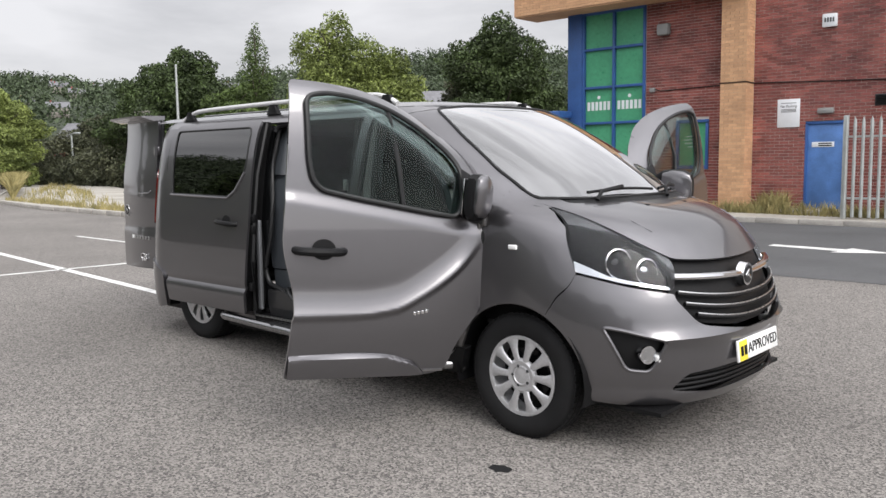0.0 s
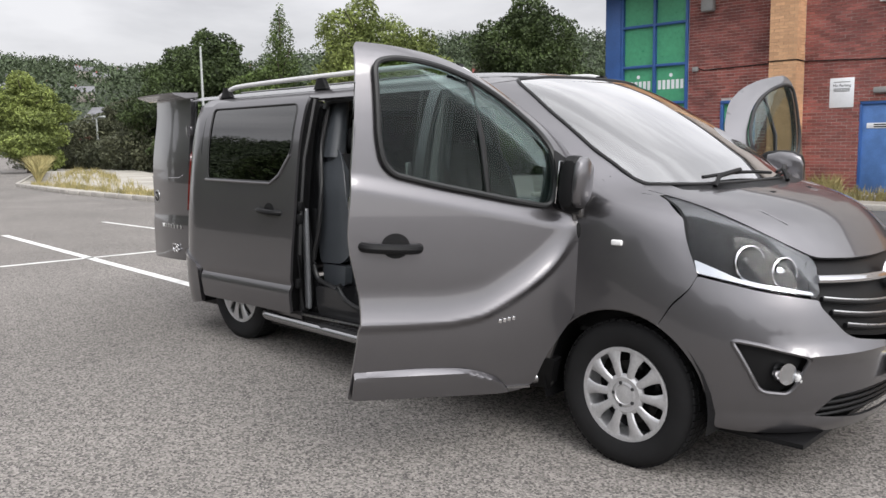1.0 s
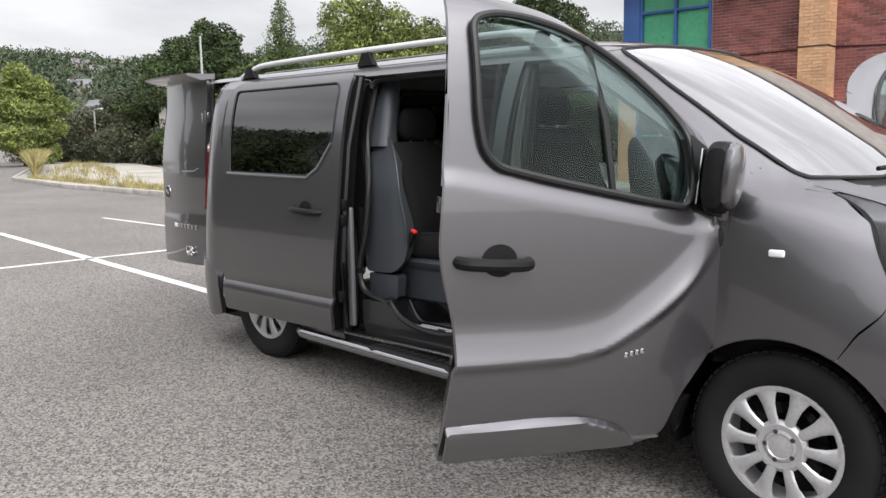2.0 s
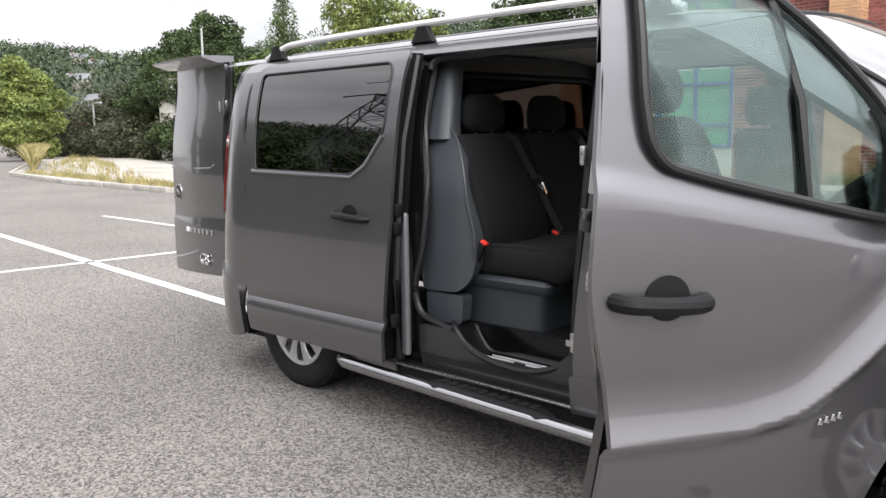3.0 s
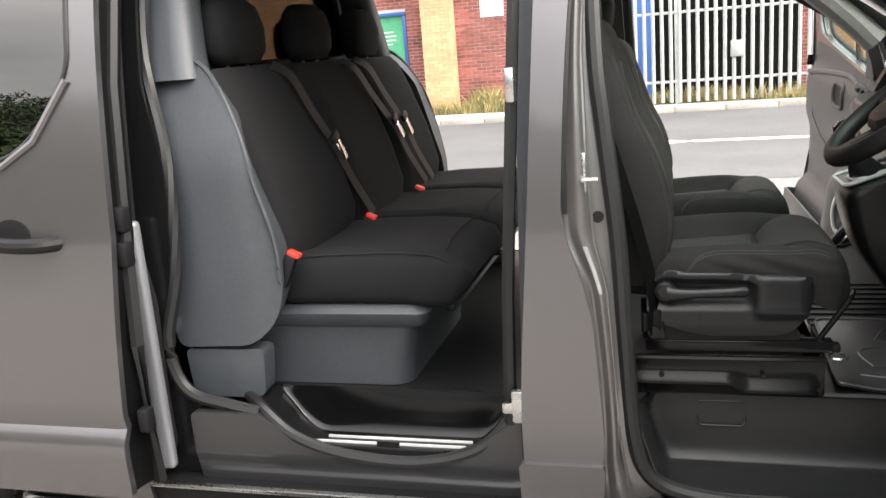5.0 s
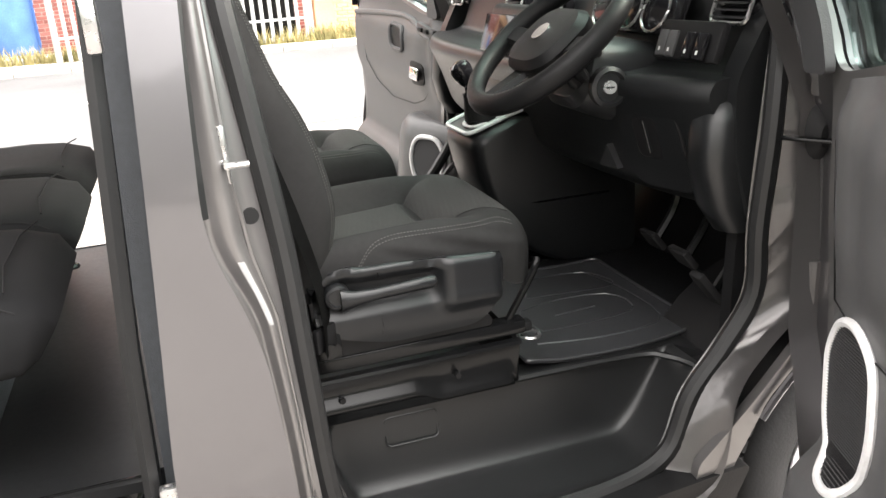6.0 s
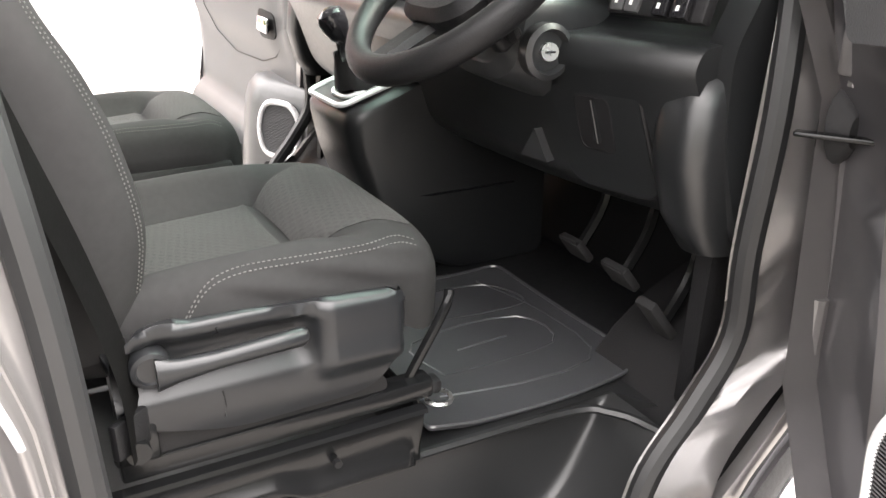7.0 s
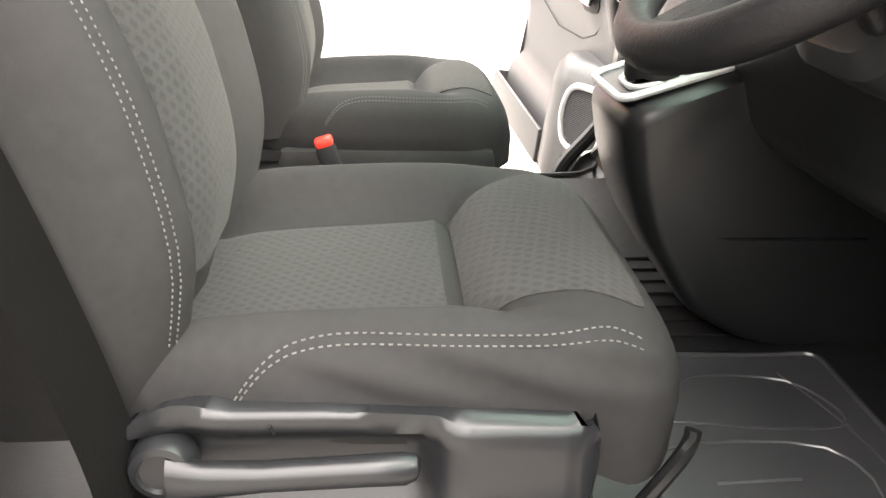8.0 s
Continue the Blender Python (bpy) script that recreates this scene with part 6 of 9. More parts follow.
        B = [b.verts.new(inner(x + (0.02 if nm[0] == "r" else -0.01), z)) for x, z in pts]
        for k in range(len(pts) - 1):
            b.faces.new((A[k], A[k + 1], B[k + 1], B[k]))
        bmesh.ops.solidify(b, geom=b.faces[:], thickness=0.006)
        sf = part(nm, b, mt, d)
        if nm[0] == "r":
            part("latch", join(box(-1.315, s * 0.895, 1.02, 0.016, 0.03, 0.06, 0.005), box(-1.325, s * 0.895, 1.02, 0.008, 0.014, 0.035, 0.003)), STEEL, d, "steel door latch")
            part("door_label", box(-1.325, s * 0.873, 1.24, 0.004, 0.03, 0.07, 0.001), LABEL, d, "white printed tyre label")
            part("door_label", box(-1.325, s * 0.86, 1.145, 0.006, 0.04, 0.05, 0.001), BLACK_GLOSS, d, "dark printed label")
    part("door_floor", sheet([(-1.28, 0.84), (-0.44, 0.84), (-0.44, 0.945), (-1.28, 0.945)], lambda x, y: (x, s * y, 0.345), 0.05, 0.008, centre=(-0.8, s * 0.9, 2)), PAINT_DULL, d)

    def trim(x, z):
        arm = 0.022 * smooth(1.14, 1.06, z) * smooth(0.80, 0.92, z) * smooth(fx - 0.1, fx - 0.25, x)
        bin_ = 0.05 * smooth(0.62, 0.53, z)
        roll = 0.028 * (1 - smooth(fx, fx - 0.07, x)) + 0.02 * smooth(1.10, 1.17, z)
        ridge = 0.018 * smooth(0.06, 0.0, abs(x - fx + 0.11)) * smooth(0.84, 0.95, z)
        return (x, s * (side_y(x, z) - dep - 0.022 - arm - bin_ + roll - ridge), z)
    to = fillet([(-1.25, 1.245, 0.04), (-0.985, 1.235, 0.1), (-0.55, 1.172, 0.05), (fx - 0.05, 1.165, 0.02), (fx - 0.02, 1.165, 0.015), (fx, 0.885, 0.02), (fx - 0.02, 0.86, 0.03), (fx - 0.035, 0.80, 0.05), (fx - 0.06, 0.45, 0.05), (fx - 0.13, 0.40, 0.04), (-1.22, 0.40, 0.05), (-1.22, 0.74, 0.06), (-1.28, 0.95, 0.1)], 0.03)
    tr = part("door_trim", sheet(to, trim, 0.025, 0.02, centre=(-0.8, s * 5, 1)), DOOR_TRIM, d, "moulded charcoal door trim panel")
    # upper sail cover in front of the glass
    part("sail_cover", sheet(fillet([(-0.43, 1.17), (-0.33, 1.17), (-0.32, 1.40), (-0.37, 1.46)], 0.02), lambda x, z: (x, s * (side_y(x, z) - dep - 0.024), z), 0.03, 0.015, centre=(-0.8, s * 5, 1)), DARK_PLASTIC, tr)
    # speaker with a bright ring
    up = lambda k: (lambda x, z: (lambda p: (p[0], p[1] - s * k, p[2]))(trim(x, z)))
    rx = fx - 0.14
    if s < 0:
        ring = fillet([(rx + px, 0.70 + pz, 0.06) for px, pz in ((0.035, 0.12), (-0.03, 0.13), (-0.085, 0.09), (-0.09, -0.03), (-0.05, -0.13), (0.02, -0.13), (0.07, -0.06), (0.075, 0.06))], 0.05)
        face, seat = up, tr
        z_low, z_high = 0.58, 0.83
    else:
        # slanted pod at the front of the door pocket, bottle recess marked under the speaker
        plan = ((0.0, 0.035), (0.025, 0.035), (0.185, 0.13), (0.22, 0.14), (0.30, 0.13), (0.345, 0.10), (0.345, 0.02))
        secs = []
        for z, k in ((0.40, 0.9), (0.43, 1.0), (0.60, 1.0), (0.70, 0.98), (0.745, 0.9), (0.77, 0.72), (0.78, 0.45)):
            secs.append([Vector((-0.235 - 0.17 - (a - 0.17) * (0.6 + 0.4 * k), s * (0.915 - 0.02 - (w - 0.02) * k), z)) for a, w in plan])
        seat = part("door_pod", lofted(secs), DOOR_TRIM, tr, "moulded speaker pod of the door pocket", angle=50)
        part("pocket_wall", join(box(-0.235 - 0.66, 0.915 - 0.128, 0.465, 0.66, 0.014, 0.11, 0.006), box(-0.235 - 0.66, 0.915 - 0.075, 0.415, 0.66, 0.11, 0.014, 0.005), box(-0.235 - 0.985, 0.915 - 0.075, 0.465, 0.014, 0.11, 0.11, 0.005)), DOOR_TRIM, tr, "open door pocket")

        def face(k):
            # u runs along the slanted face, z upwards
            return lambda u, z: (-0.235 - 0.025 - 0.86 * u + 0.51 * (0.002 + k), 0.915 - 0.035 - 0.51 * u - 0.86 * (0.002 + k), z)
        ring = fillet([(0.092 + pu, 0.635 + pz, 0.05) for pu, pz in ((-0.072, -0.088), (0.055, -0.095), (0.082, 0.0), (0.06, 0.085), (-0.04, 0.092), (-0.08, 0.04))], 0.05)
        # flat black patch: the recess's inner shade as colour, no hollow
        part("recess_shade", sheet(fillet([(0.02, 0.525), (0.02, 0.45), (0.15, 0.45), (0.15, 0.515)], 0.02), face(0.001), 0.03, 0.004, centre=(-0.6, 1.5, 0.5)), BLACK_PLASTIC, seat, "black patch for the shade of a bottle recess")
        z_low, z_high = 0.55, 0.72
    part("speaker_ring", rim(ring, face(0.004), 0.008 if s < 0 else 0.010, 0.012), SATIN_SILVER, seat, "satin silver speaker ring")
    part("speaker_grille", sheet(ring, face(0.006), 0.03, 0.01, centre=(-0.8, s * 5, 1)), BLACK_PLASTIC, seat, "fine black speaker grille")
    ribs = bmesh.new()
    for k in range(int((z_high - z_low) / 0.005)):
        z = z_low + k * 0.005
        xs_ = [p[0] for p in resample(ring, 0.004) if abs(p[1] - z) < 0.004]
        if len(xs_) > 1 and max(xs_) - min(xs_) > 0.03:
            tube([face(0.007)(x, z) for x in np.linspace(min(xs_) + 0.006, max(xs_) - 0.006, 6)], 0.0012, 4, bm=ribs)
    tagged(part("grille_rib", ribs, DARK_PLASTIC, seat), "", "", "", "stuff")
    k0 = -0.36 if s < 0 else 0.0
    # release handle, pull cup, window switches, bin lip
    rel = part("release_cup", sheet(fillet([(k0 - 0.58, 0.985), (k0 - 0.46, 0.985), (k0 - 0.45, 0.90), (k0 - 0.57, 0.89)], 0.03), up(0.003), 0.02, 0.01, centre=(-0.8, s * 5, 1)), BLACK_PLASTIC, tr)
    part("release_handle", box(k0 - 0.515, trim(k0 - 0.515, 0.94)[1] - s * 0.012, 0.94, 0.085, 0.012, 0.05, 0.006, 3), CHROME, tr, "bright door release handle")
    part("pull_cup", rim(fillet([(k0 - 0.80, 1.105), (k0 - 0.66, 1.10), (k0 - 0.645, 1.01), (k0 - 0.78, 1.005)], 0.03), up(0.002), 0.010, 0.02), DARK_PLASTIC, tr)
    part("pull_pocket", sheet(fillet([(k0 - 0.80, 1.105), (k0 - 0.66, 1.10), (k0 - 0.645, 1.01), (k0 - 0.78, 1.005)], 0.03), up(0.002), 0.02, 0.01, centre=(-0.8, s * 5, 1)), BLACK_PLASTIC, tr)
    part("switch_plate", box(k0 - 0.42, trim(k0 - 0.42, 1.12)[1] - s * 0.008, 1.12, 0.16, 0.02, 0.035, 0.006, 2, m=pose(0, 0, 0, 0, 6, 0)), DARK_PLASTIC, tr)
    for k in (0, 1):
        part("window_switch", box(k0 - 0.45 + k * 0.055, trim(k0 - 0.42, 1.12)[1] - s * 0.022, 1.12, 0.035, 0.012, 0.016, 0.003), BLACK_PLASTIC, tr)
    if s < 0:
        part("bin_lip", tube([up(0.012)(x, z) for x, z in ((rx - 0.11, 0.575), (-0.9, 0.60), (-1.19, 0.60))], 0.012, 6), DOOR_TRIM, tr)
    if s > 0:
        part("arm_ridge", tube(spline([up(0.004)(x, z) for x, z in ((-1.25, 1.10), (-1.0, 1.125), (-0.72, 1.145), (-0.58, 1.135), (-0.45, 1.10), (fx - 0.03, 1.085))], 5), 0.012, 8), DOOR_TRIM, tr)
    part("trim_seam", tube([up(0.002)(x, z) for x, z in ((-1.2, 1.09), (-1.13, 0.9), (-1.05, 0.82), (-0.85, 0.78), (-0.6, 0.80), (-0.48, 0.84), (fx - 0.06, 0.97), (fx - 0.06, 1.08))], 0.0014, 5), BLACK_PLASTIC, tr)
    d.matrix_basis = door_pose(s, 67.5 if s < 0 else 85)
    return d


def slide_door(s):
    d = new("sliding_door")
    d.parent = van
    d["label"] = "grey sliding door slid back, dark privacy window"
    off = 0.088
    f = side_fn(s, off)
    o = fillet([(-2.262, 1.785, 0.03), (-2.262, 1.06, 0), (-2.28, 0.84, 0.1), (-2.302, 0.43, 0.01), (-3.328, 0.43, 0.02), (-3.345, 0.61, 0), (-3.345, 0.98, 0.2), (-3.40, 1.5, 0.2), (-3.40, 1.72, 0.1), (-3.34, 1.785, 0.05)], 0.02)
    win = fillet([(-3.32, 1.735), (-2.365, 1.735, 0.05), (-2.335, 1.70, 0.03), (-2.335, 1.44, 0.05), (-2.44, 1.30, 0.08), (-2.53, 1.247, 0.06), (-3.285, 1.257, 0.02), (-3.31, 1.44, 0.1)], 0.03)

    def skin(x, z):
        g = 0.012 * smooth(0.60, 0.56, z) - 0.01 * smooth(0.03, 0.0, abs(z - 0.605))
        p = f(x, z)
        return (p[0], p[1] + s * g, p[2])
    part("door_skin", sheet(o, skin, 0.035, 0.018, holes=[win]), PAINT, d)
    part("window_pane", sheet(win, side_fn(s, off - 0.004), 0.05, 0.004), TINTED, d, "dark privacy glass")
    # opaque black backing, added so the pane looks into darkness
    part("window_backing", sheet(win, side_fn(s, off - 0.03), 0.08, 0.006), BLACK_PLASTIC, d, "black sheet added behind the privacy glass")
    part("window_seal", rim(win, side_fn(s, off + 0.001), 0.006, flat=0.8), SEAL, d)
    part("sill_trim", tube([side_fn(s, off + 0.002)(x, z) for x, z in ((-3.31, 1.25), (-2.9, 1.243), (-2.53, 1.238), (-2.44, 1.29), (-2.34, 1.42))], 0.010, 8), PAINT, d)
    # leading edge, dark with seals
    b = bmesh.new()
    pts = ((-2.268, 1.77), (-2.268, 1.4), (-2.268, 1.06), (-2.285, 0.84), (-2.305, 0.44))
    A = [b.verts.new((x, s * (side_y(x, z) + off - 0.01), z)) for x, z in pts]
    B = [b.verts.new((x + 0.012, s * (side_y(x, z) + off - 0.075), z)) for x, z in pts]
    for k in range(len(pts) - 1):
        b.faces.new((A[k], A[k + 1], B[k + 1], B[k]))
    bmesh.ops.solidify(b, geom=b.faces[:], thickness=0.006)
    part("leading_edge", b, BLACK_PLASTIC, d)
    part("edge_seal", tube([(-2.262, s * (side_y(-2.262, z) + off - 0.05), z) for z in (1.76, 1.4, 1.06, 0.8, 0.45)], 0.016, 6), SEAL, d)
    part("inner_skin", sheet(fillet([(-2.29, 1.77), (-2.32, 0.45), (-3.31, 0.45), (-3.37, 1.76)], 0.03), side_fn(s, off - 0.07), 0.08, 0.012), GREY_PLASTIC, d)
    for z, k in ((1.10, 0.0), (1.02, 0.0), (0.62, 0.0)):
        part("door_buffer", box(-2.258, s * (side_y(-2.26, z) + off - 0.04), z, 0.03, 0.035, 0.06, 0.008), BLACK_PLASTIC, d)
    hb = [(-2.53 + 0.052 * math.cos(a), 1.075 + 0.04 * math.sin(a)) for a in (2 * math.pi * k / 20 for k in range(20))]
    part("handle_scoop", sheet(hb, side_fn(s, off + 0.003), 0.02, 0.012), BLACK_PLASTIC, d, "dark recessed handle cup")
    hp = [(x, s * (side_y(x, 1.065) + off + o2), z) for x, o2, z in ((-2.64, -0.012, 1.068), (-2.615, 0.026, 1.067), (-2.55, 0.042, 1.065), (-2.48, 0.042, 1.06), (-2.43, 0.026, 1.057), (-2.405, -0.012, 1.055))]
    part("door_handle", tube(spline(hp, 4), 0.018, 10), BLACK_PLASTIC, d, "black pull handle")


def rear_door():
    """The right-hand load door, swung open past the corner."""
    d = new("rear_door")
    d.parent = van
    d["label"] = "open grey load door with bright badges"
    W = 0.77

    def f(x, z):
        # x: distance from the hinge; local plane x, z with y outwards (-y)
        tuck = 0.06 * smooth(1.25, 1.85, z)
        return (-x, -0.03 * math.sin(math.pi * x / W) - 0.0 + tuck, z)
    o = fillet([(0.0, 0.585, 0.03), (W, 0.55, 0.04), (W, 1.2, 0.2), (W - 0.03, 1.875, 0.04), (0.03, 1.875, 0.04), (0.0, 1.2, 0.2)], 0.04)

    def skin(x, z):
        p = f(x, z)
        pan = 0.004 * smooth(1.20, 1.26, z)
        low = 0.02 * smooth(0.93, 0.86, z) - 0.012 * smooth(0.0, 0.02, 0.02 - abs(z - 0.95))
        return (p[0], p[1] + pan - low * 0.6, p[2])
    part("door_skin", sheet(o, skin, 0.035, 0.03, centre=(-0.4, 5, 1)), PAINT, d)
    part("door_lining", sheet(fillet([(0.05, 0.62), (W - 0.05, 0.60), (W - 0.06, 1.78), (0.06, 1.78)], 0.05), lambda x, z: (-x, f(x, z)[1] + 0.07, z), 0.08, 0.02, centre=(-0.4, -5, 1)), DARK_PLASTIC, d)
    part("edge_seal", rim(o, lambda x, z: (-x, f(x, z)[1] + 0.045, z), 0.016, 0.05), SEAL, d)
    part("pressed_line", tube([skin(x, z) for x, z in ((0.10, 1.255), (0.14, 1.235), (0.3, 1.23), (0.78, 1.228))], 0.006, 6), PAINT, d)
    # top spoiler lip
    sp = lofted([[Vector((-x, f(x, 1.85)[1] + dy, 1.865 + dz)) for dy, dz in ((0.06, 0.0), (-0.04, -0.01), (-0.14, 0.018), (-0.148, 0.03), (-0.05, 0.032), (0.06, 0.034))] for x in (0.02, 0.2, 0.4, 0.6, 0.79)])
    part("roof_lip", sp, PAINT, d, "grey roof lip above the load door")
    c = Vector((-0.64, skin(0.64, 1.07)[1] - 0.002, 1.07))
    e = part("emblem", cyl(c + Vector((0, 0.01, 0)), c + Vector((0, -0.005, 0)), 0.056, 0.052, 24), STEEL, d, "round chrome maker's emblem")
    part("emblem_inset", cyl(c + Vector((0, -0.004, 0)), c + Vector((0, -0.0065, 0)), 0.044, 0.044, 24), BLACK_GLOSS, e)
    part("emblem_figure", box(c.x, c.y - 0.008, c.z, 0.055, 0.004, 0.018, 0.002, m=pose(0, 0, 0, 0, 30, 0)), STEEL, e)
    for k in range(7):
        x = 0.47 - k * 0.055
        part("badge_mark", box(-x, skin(x, 0.84)[1] - 0.002, 0.84, 0.045 if k == 0 else 0.034, 0.004, 0.030, 0.001), WHITE_PLASTIC if k == 0 else STEEL, d, "bright model badge")
    words("GB", 0.10, CHROME, d, pose(-0.24, skin(0.24, 0.66)[1] - 0.006, 0.665, 90, 0, 0), 0.004, "country_mark", "chrome GB country letters")
    for z in (0.75, 1.6):
        part("hinge", join(box(0.02, 0.02, z, 0.10, 0.03, 0.07, 0.01), cyl((0.05, 0.0, z - 0.05), (0.05, 0.0, z + 0.05), 0.016, seg=10)), PAINT, d)
    # hinge line and opening: closed it faces backwards; open it faces sideways
    d.matrix_basis = Matrix.Translation((-4.035, -0.725, 0)) @ Matrix.Rotation(radians(-6.8), 4, "Z")


for S in (-1, 1):
    front_door(S)
    slide_door(S)
rear_door()


# ---- the van: cabin ----
def fabric(name, base, dots, turn=0):
    """Woven black seat cloth with a fine pattern of paler dashes."""
    m = material(name, base, 0.95, var=0.12, scale=5, bump=0.0, spec=0.2)
    t = m.node_tree
    p = t.nodes["Principled BSDF"]
    tc = [n for n in t.nodes if n.type == "TEX_COORD"][0]
    mp = t.nodes.new("ShaderNodeMapping")
    mp.inputs["Rotation"].default_value = (0, radians(turn), radians(45))
    t.links.new(tc.outputs["Object"], mp.inputs[0])
    v = t.nodes.new("ShaderNodeTexBrick")
    v.inputs["Scale"].default_value = 1.0
    v.inputs["Brick Width"].default_value, v.inputs["Row Height"].default_value = 0.012, 0.0095
    v.inputs["Mortar Size"].default_value, v.inputs["Mortar Smooth"].default_value = 0.0028, 0.4
    t.links.new(mp.outputs[0], v.inputs["Vector"])
    old = p.inputs["Base Color"].links[0].from_socket
    mx = t.nodes.new("ShaderNodeMixRGB")
    mx.inputs[2].default_value = (*dots, 1)
    k = t.nodes.new("ShaderNodeMath")
    k.operation, k.inputs[1].default_value = "MULTIPLY", 0.5
    t.links.new(v.outputs["Fac"], k.inputs[0])
    t.links.new(k.outputs[0], mx.inputs[0])
    t.links.new(old, mx.inputs[1])
    t.links.new(mx.outputs[0], p.inputs["Base Color"])
    wv = t.nodes.new("ShaderNodeTexNoise")
    wv.inputs["Scale"].default_value = 900
    b = t.nodes.new("ShaderNodeBump")
    b.inputs["Strength"].default_value, b.inputs["Distance"].default_value = 0.35, 0.004
    t.links.new(tc.outputs["Object"], wv.inputs["Vector"])
    t.links.new(wv.outputs["Fac"], b.inputs["Height"])
    t.links.new(b.outputs[0], p.inputs["Normal"])
    p.inputs["Sheen Weight"].default_value = 0.03
    return m


CLOTH = material("black_seat_cloth", (0.0182, 0.0179, 0.0180), 0.8, var=0.1, scale=6, bump=0.08, bump_scale=1300, spec=0.12)
CLOTH_DOTS = fabric("dotted_seat_cloth", (0.0162, 0.0159, 0.0157), (0.030, 0.0295, 0.0285))
CLOTH_DOTS_UP = fabric("dotted_backrest_cloth", (0.0162, 0.0159, 0.0157), (0.030, 0.0295, 0.0285), 90)
BENCH_CLOTH = material("bench_seat_cloth", (0.0088, 0.0090, 0.0096), 0.95, var=0.12, scale=6, bump=0.08, bump_scale=1300, spec=0.2)
THREAD = material("pale_stitching", (0.075, 0.075, 0.07), 0.8, var=0.1, scale=30)
MAT_RUBBER = material("ribbed_rubber_mat", (0.031, 0.032, 0.034), 0.34, var=0.2, scale=5, spec=0.8, wear=0.04, fine=0.01)
FLOOR_RUBBER = material("cabin_floor_vinyl", (0.0095, 0.0099, 0.0104), 0.42, var=0.15, scale=5, bump=0.04, bump_scale=300, spec=0.26, fine=0.02)
WELL_PLASTIC = material("step_well_plastic", (0.0105, 0.011, 0.0115), 0.38, var=0.12, scale=6, bump=0.05, bump_scale=400, spec=0.42, fine=0.02)
GLOSS_WELL = material("glossy_step_plastic", (0.0035, 0.0036, 0.004), 0.15, var=0.2, scale=6, spec=0.3, wear=0.02, fine=0.01)
CURTAIN = material("brown_curtain_cloth", (0.03, 0.022, 0.019), 0.9, var=0.2, scale=3)


def pad(secs, across, n=28, e=3.2):
    """A cushion skinned over sections: (centre, thickness direction, half width, half thickness, bolster, bulge)."""
    A = Vector(across)
    rings = []
    for c, up, w, h, bol, bulge in secs:
        c, up = Vector(c), Vector(up).normalized()
        ring = []
        for k in range(n):
            a = 2 * math.pi * k / n
            ca, sa = math.cos(a), math.sin(a)
            r = w * math.copysign(abs(ca) ** (2 / e), ca)
            t = h * math.copysign(abs(sa) ** (2 / e), sa)
            if sa > 0:
                q = abs(r) / w
                t += bol * smooth(0.52, 0.80, q) * smooth(1.02, 0.86, q) + bulge * (1 - q * q)
            ring.append(c + A * r + up * t)
        rings.append(ring)
    return lofted(rings)


def stitches(pts, step=0.004, r=0.00075):
    """A row of short raised stitches along pts."""
    P = [Vector(p) for p in pts]
    b = bmesh.new()
    line = []
    for a, c in zip(P, P[1:]):
        n = max(1, int((c - a).length / 0.001))
        line += [a.lerp(c, k / n) for k in range(n)]
    k = max(2, int(step / 0.001))
    for i in range(0, len(line) - k, k + 2):
        tube([line[i], line[i + k - 1]], r, 5, bm=b)
    return b


def belt(pts, w, mat, parent, facing, name="belt_webbing", label="black seat belt webbing"):
    """Flat webbing along pts; facing: the way its flat looks."""
    b = bmesh.new()
    P = spline(pts, 6)
    rows = []
    for i, p in enumerate(P):
        d = (P[min(i + 1, len(P) - 1)] - P[max(i - 1, 0)]).normalized()
        side = d.cross(Vector(facing)).normalized() * (w / 2)
        rows.append((b.verts.new(p - side), b.verts.new(p + side)))
    for (a, c), (e, g) in zip(rows, rows[1:]):
        b.faces.new((a, c, g, e))
    bmesh.ops.solidify(b, geom=b.faces[:], thickness=0.002)
    return part(name, b, mat, parent, label)


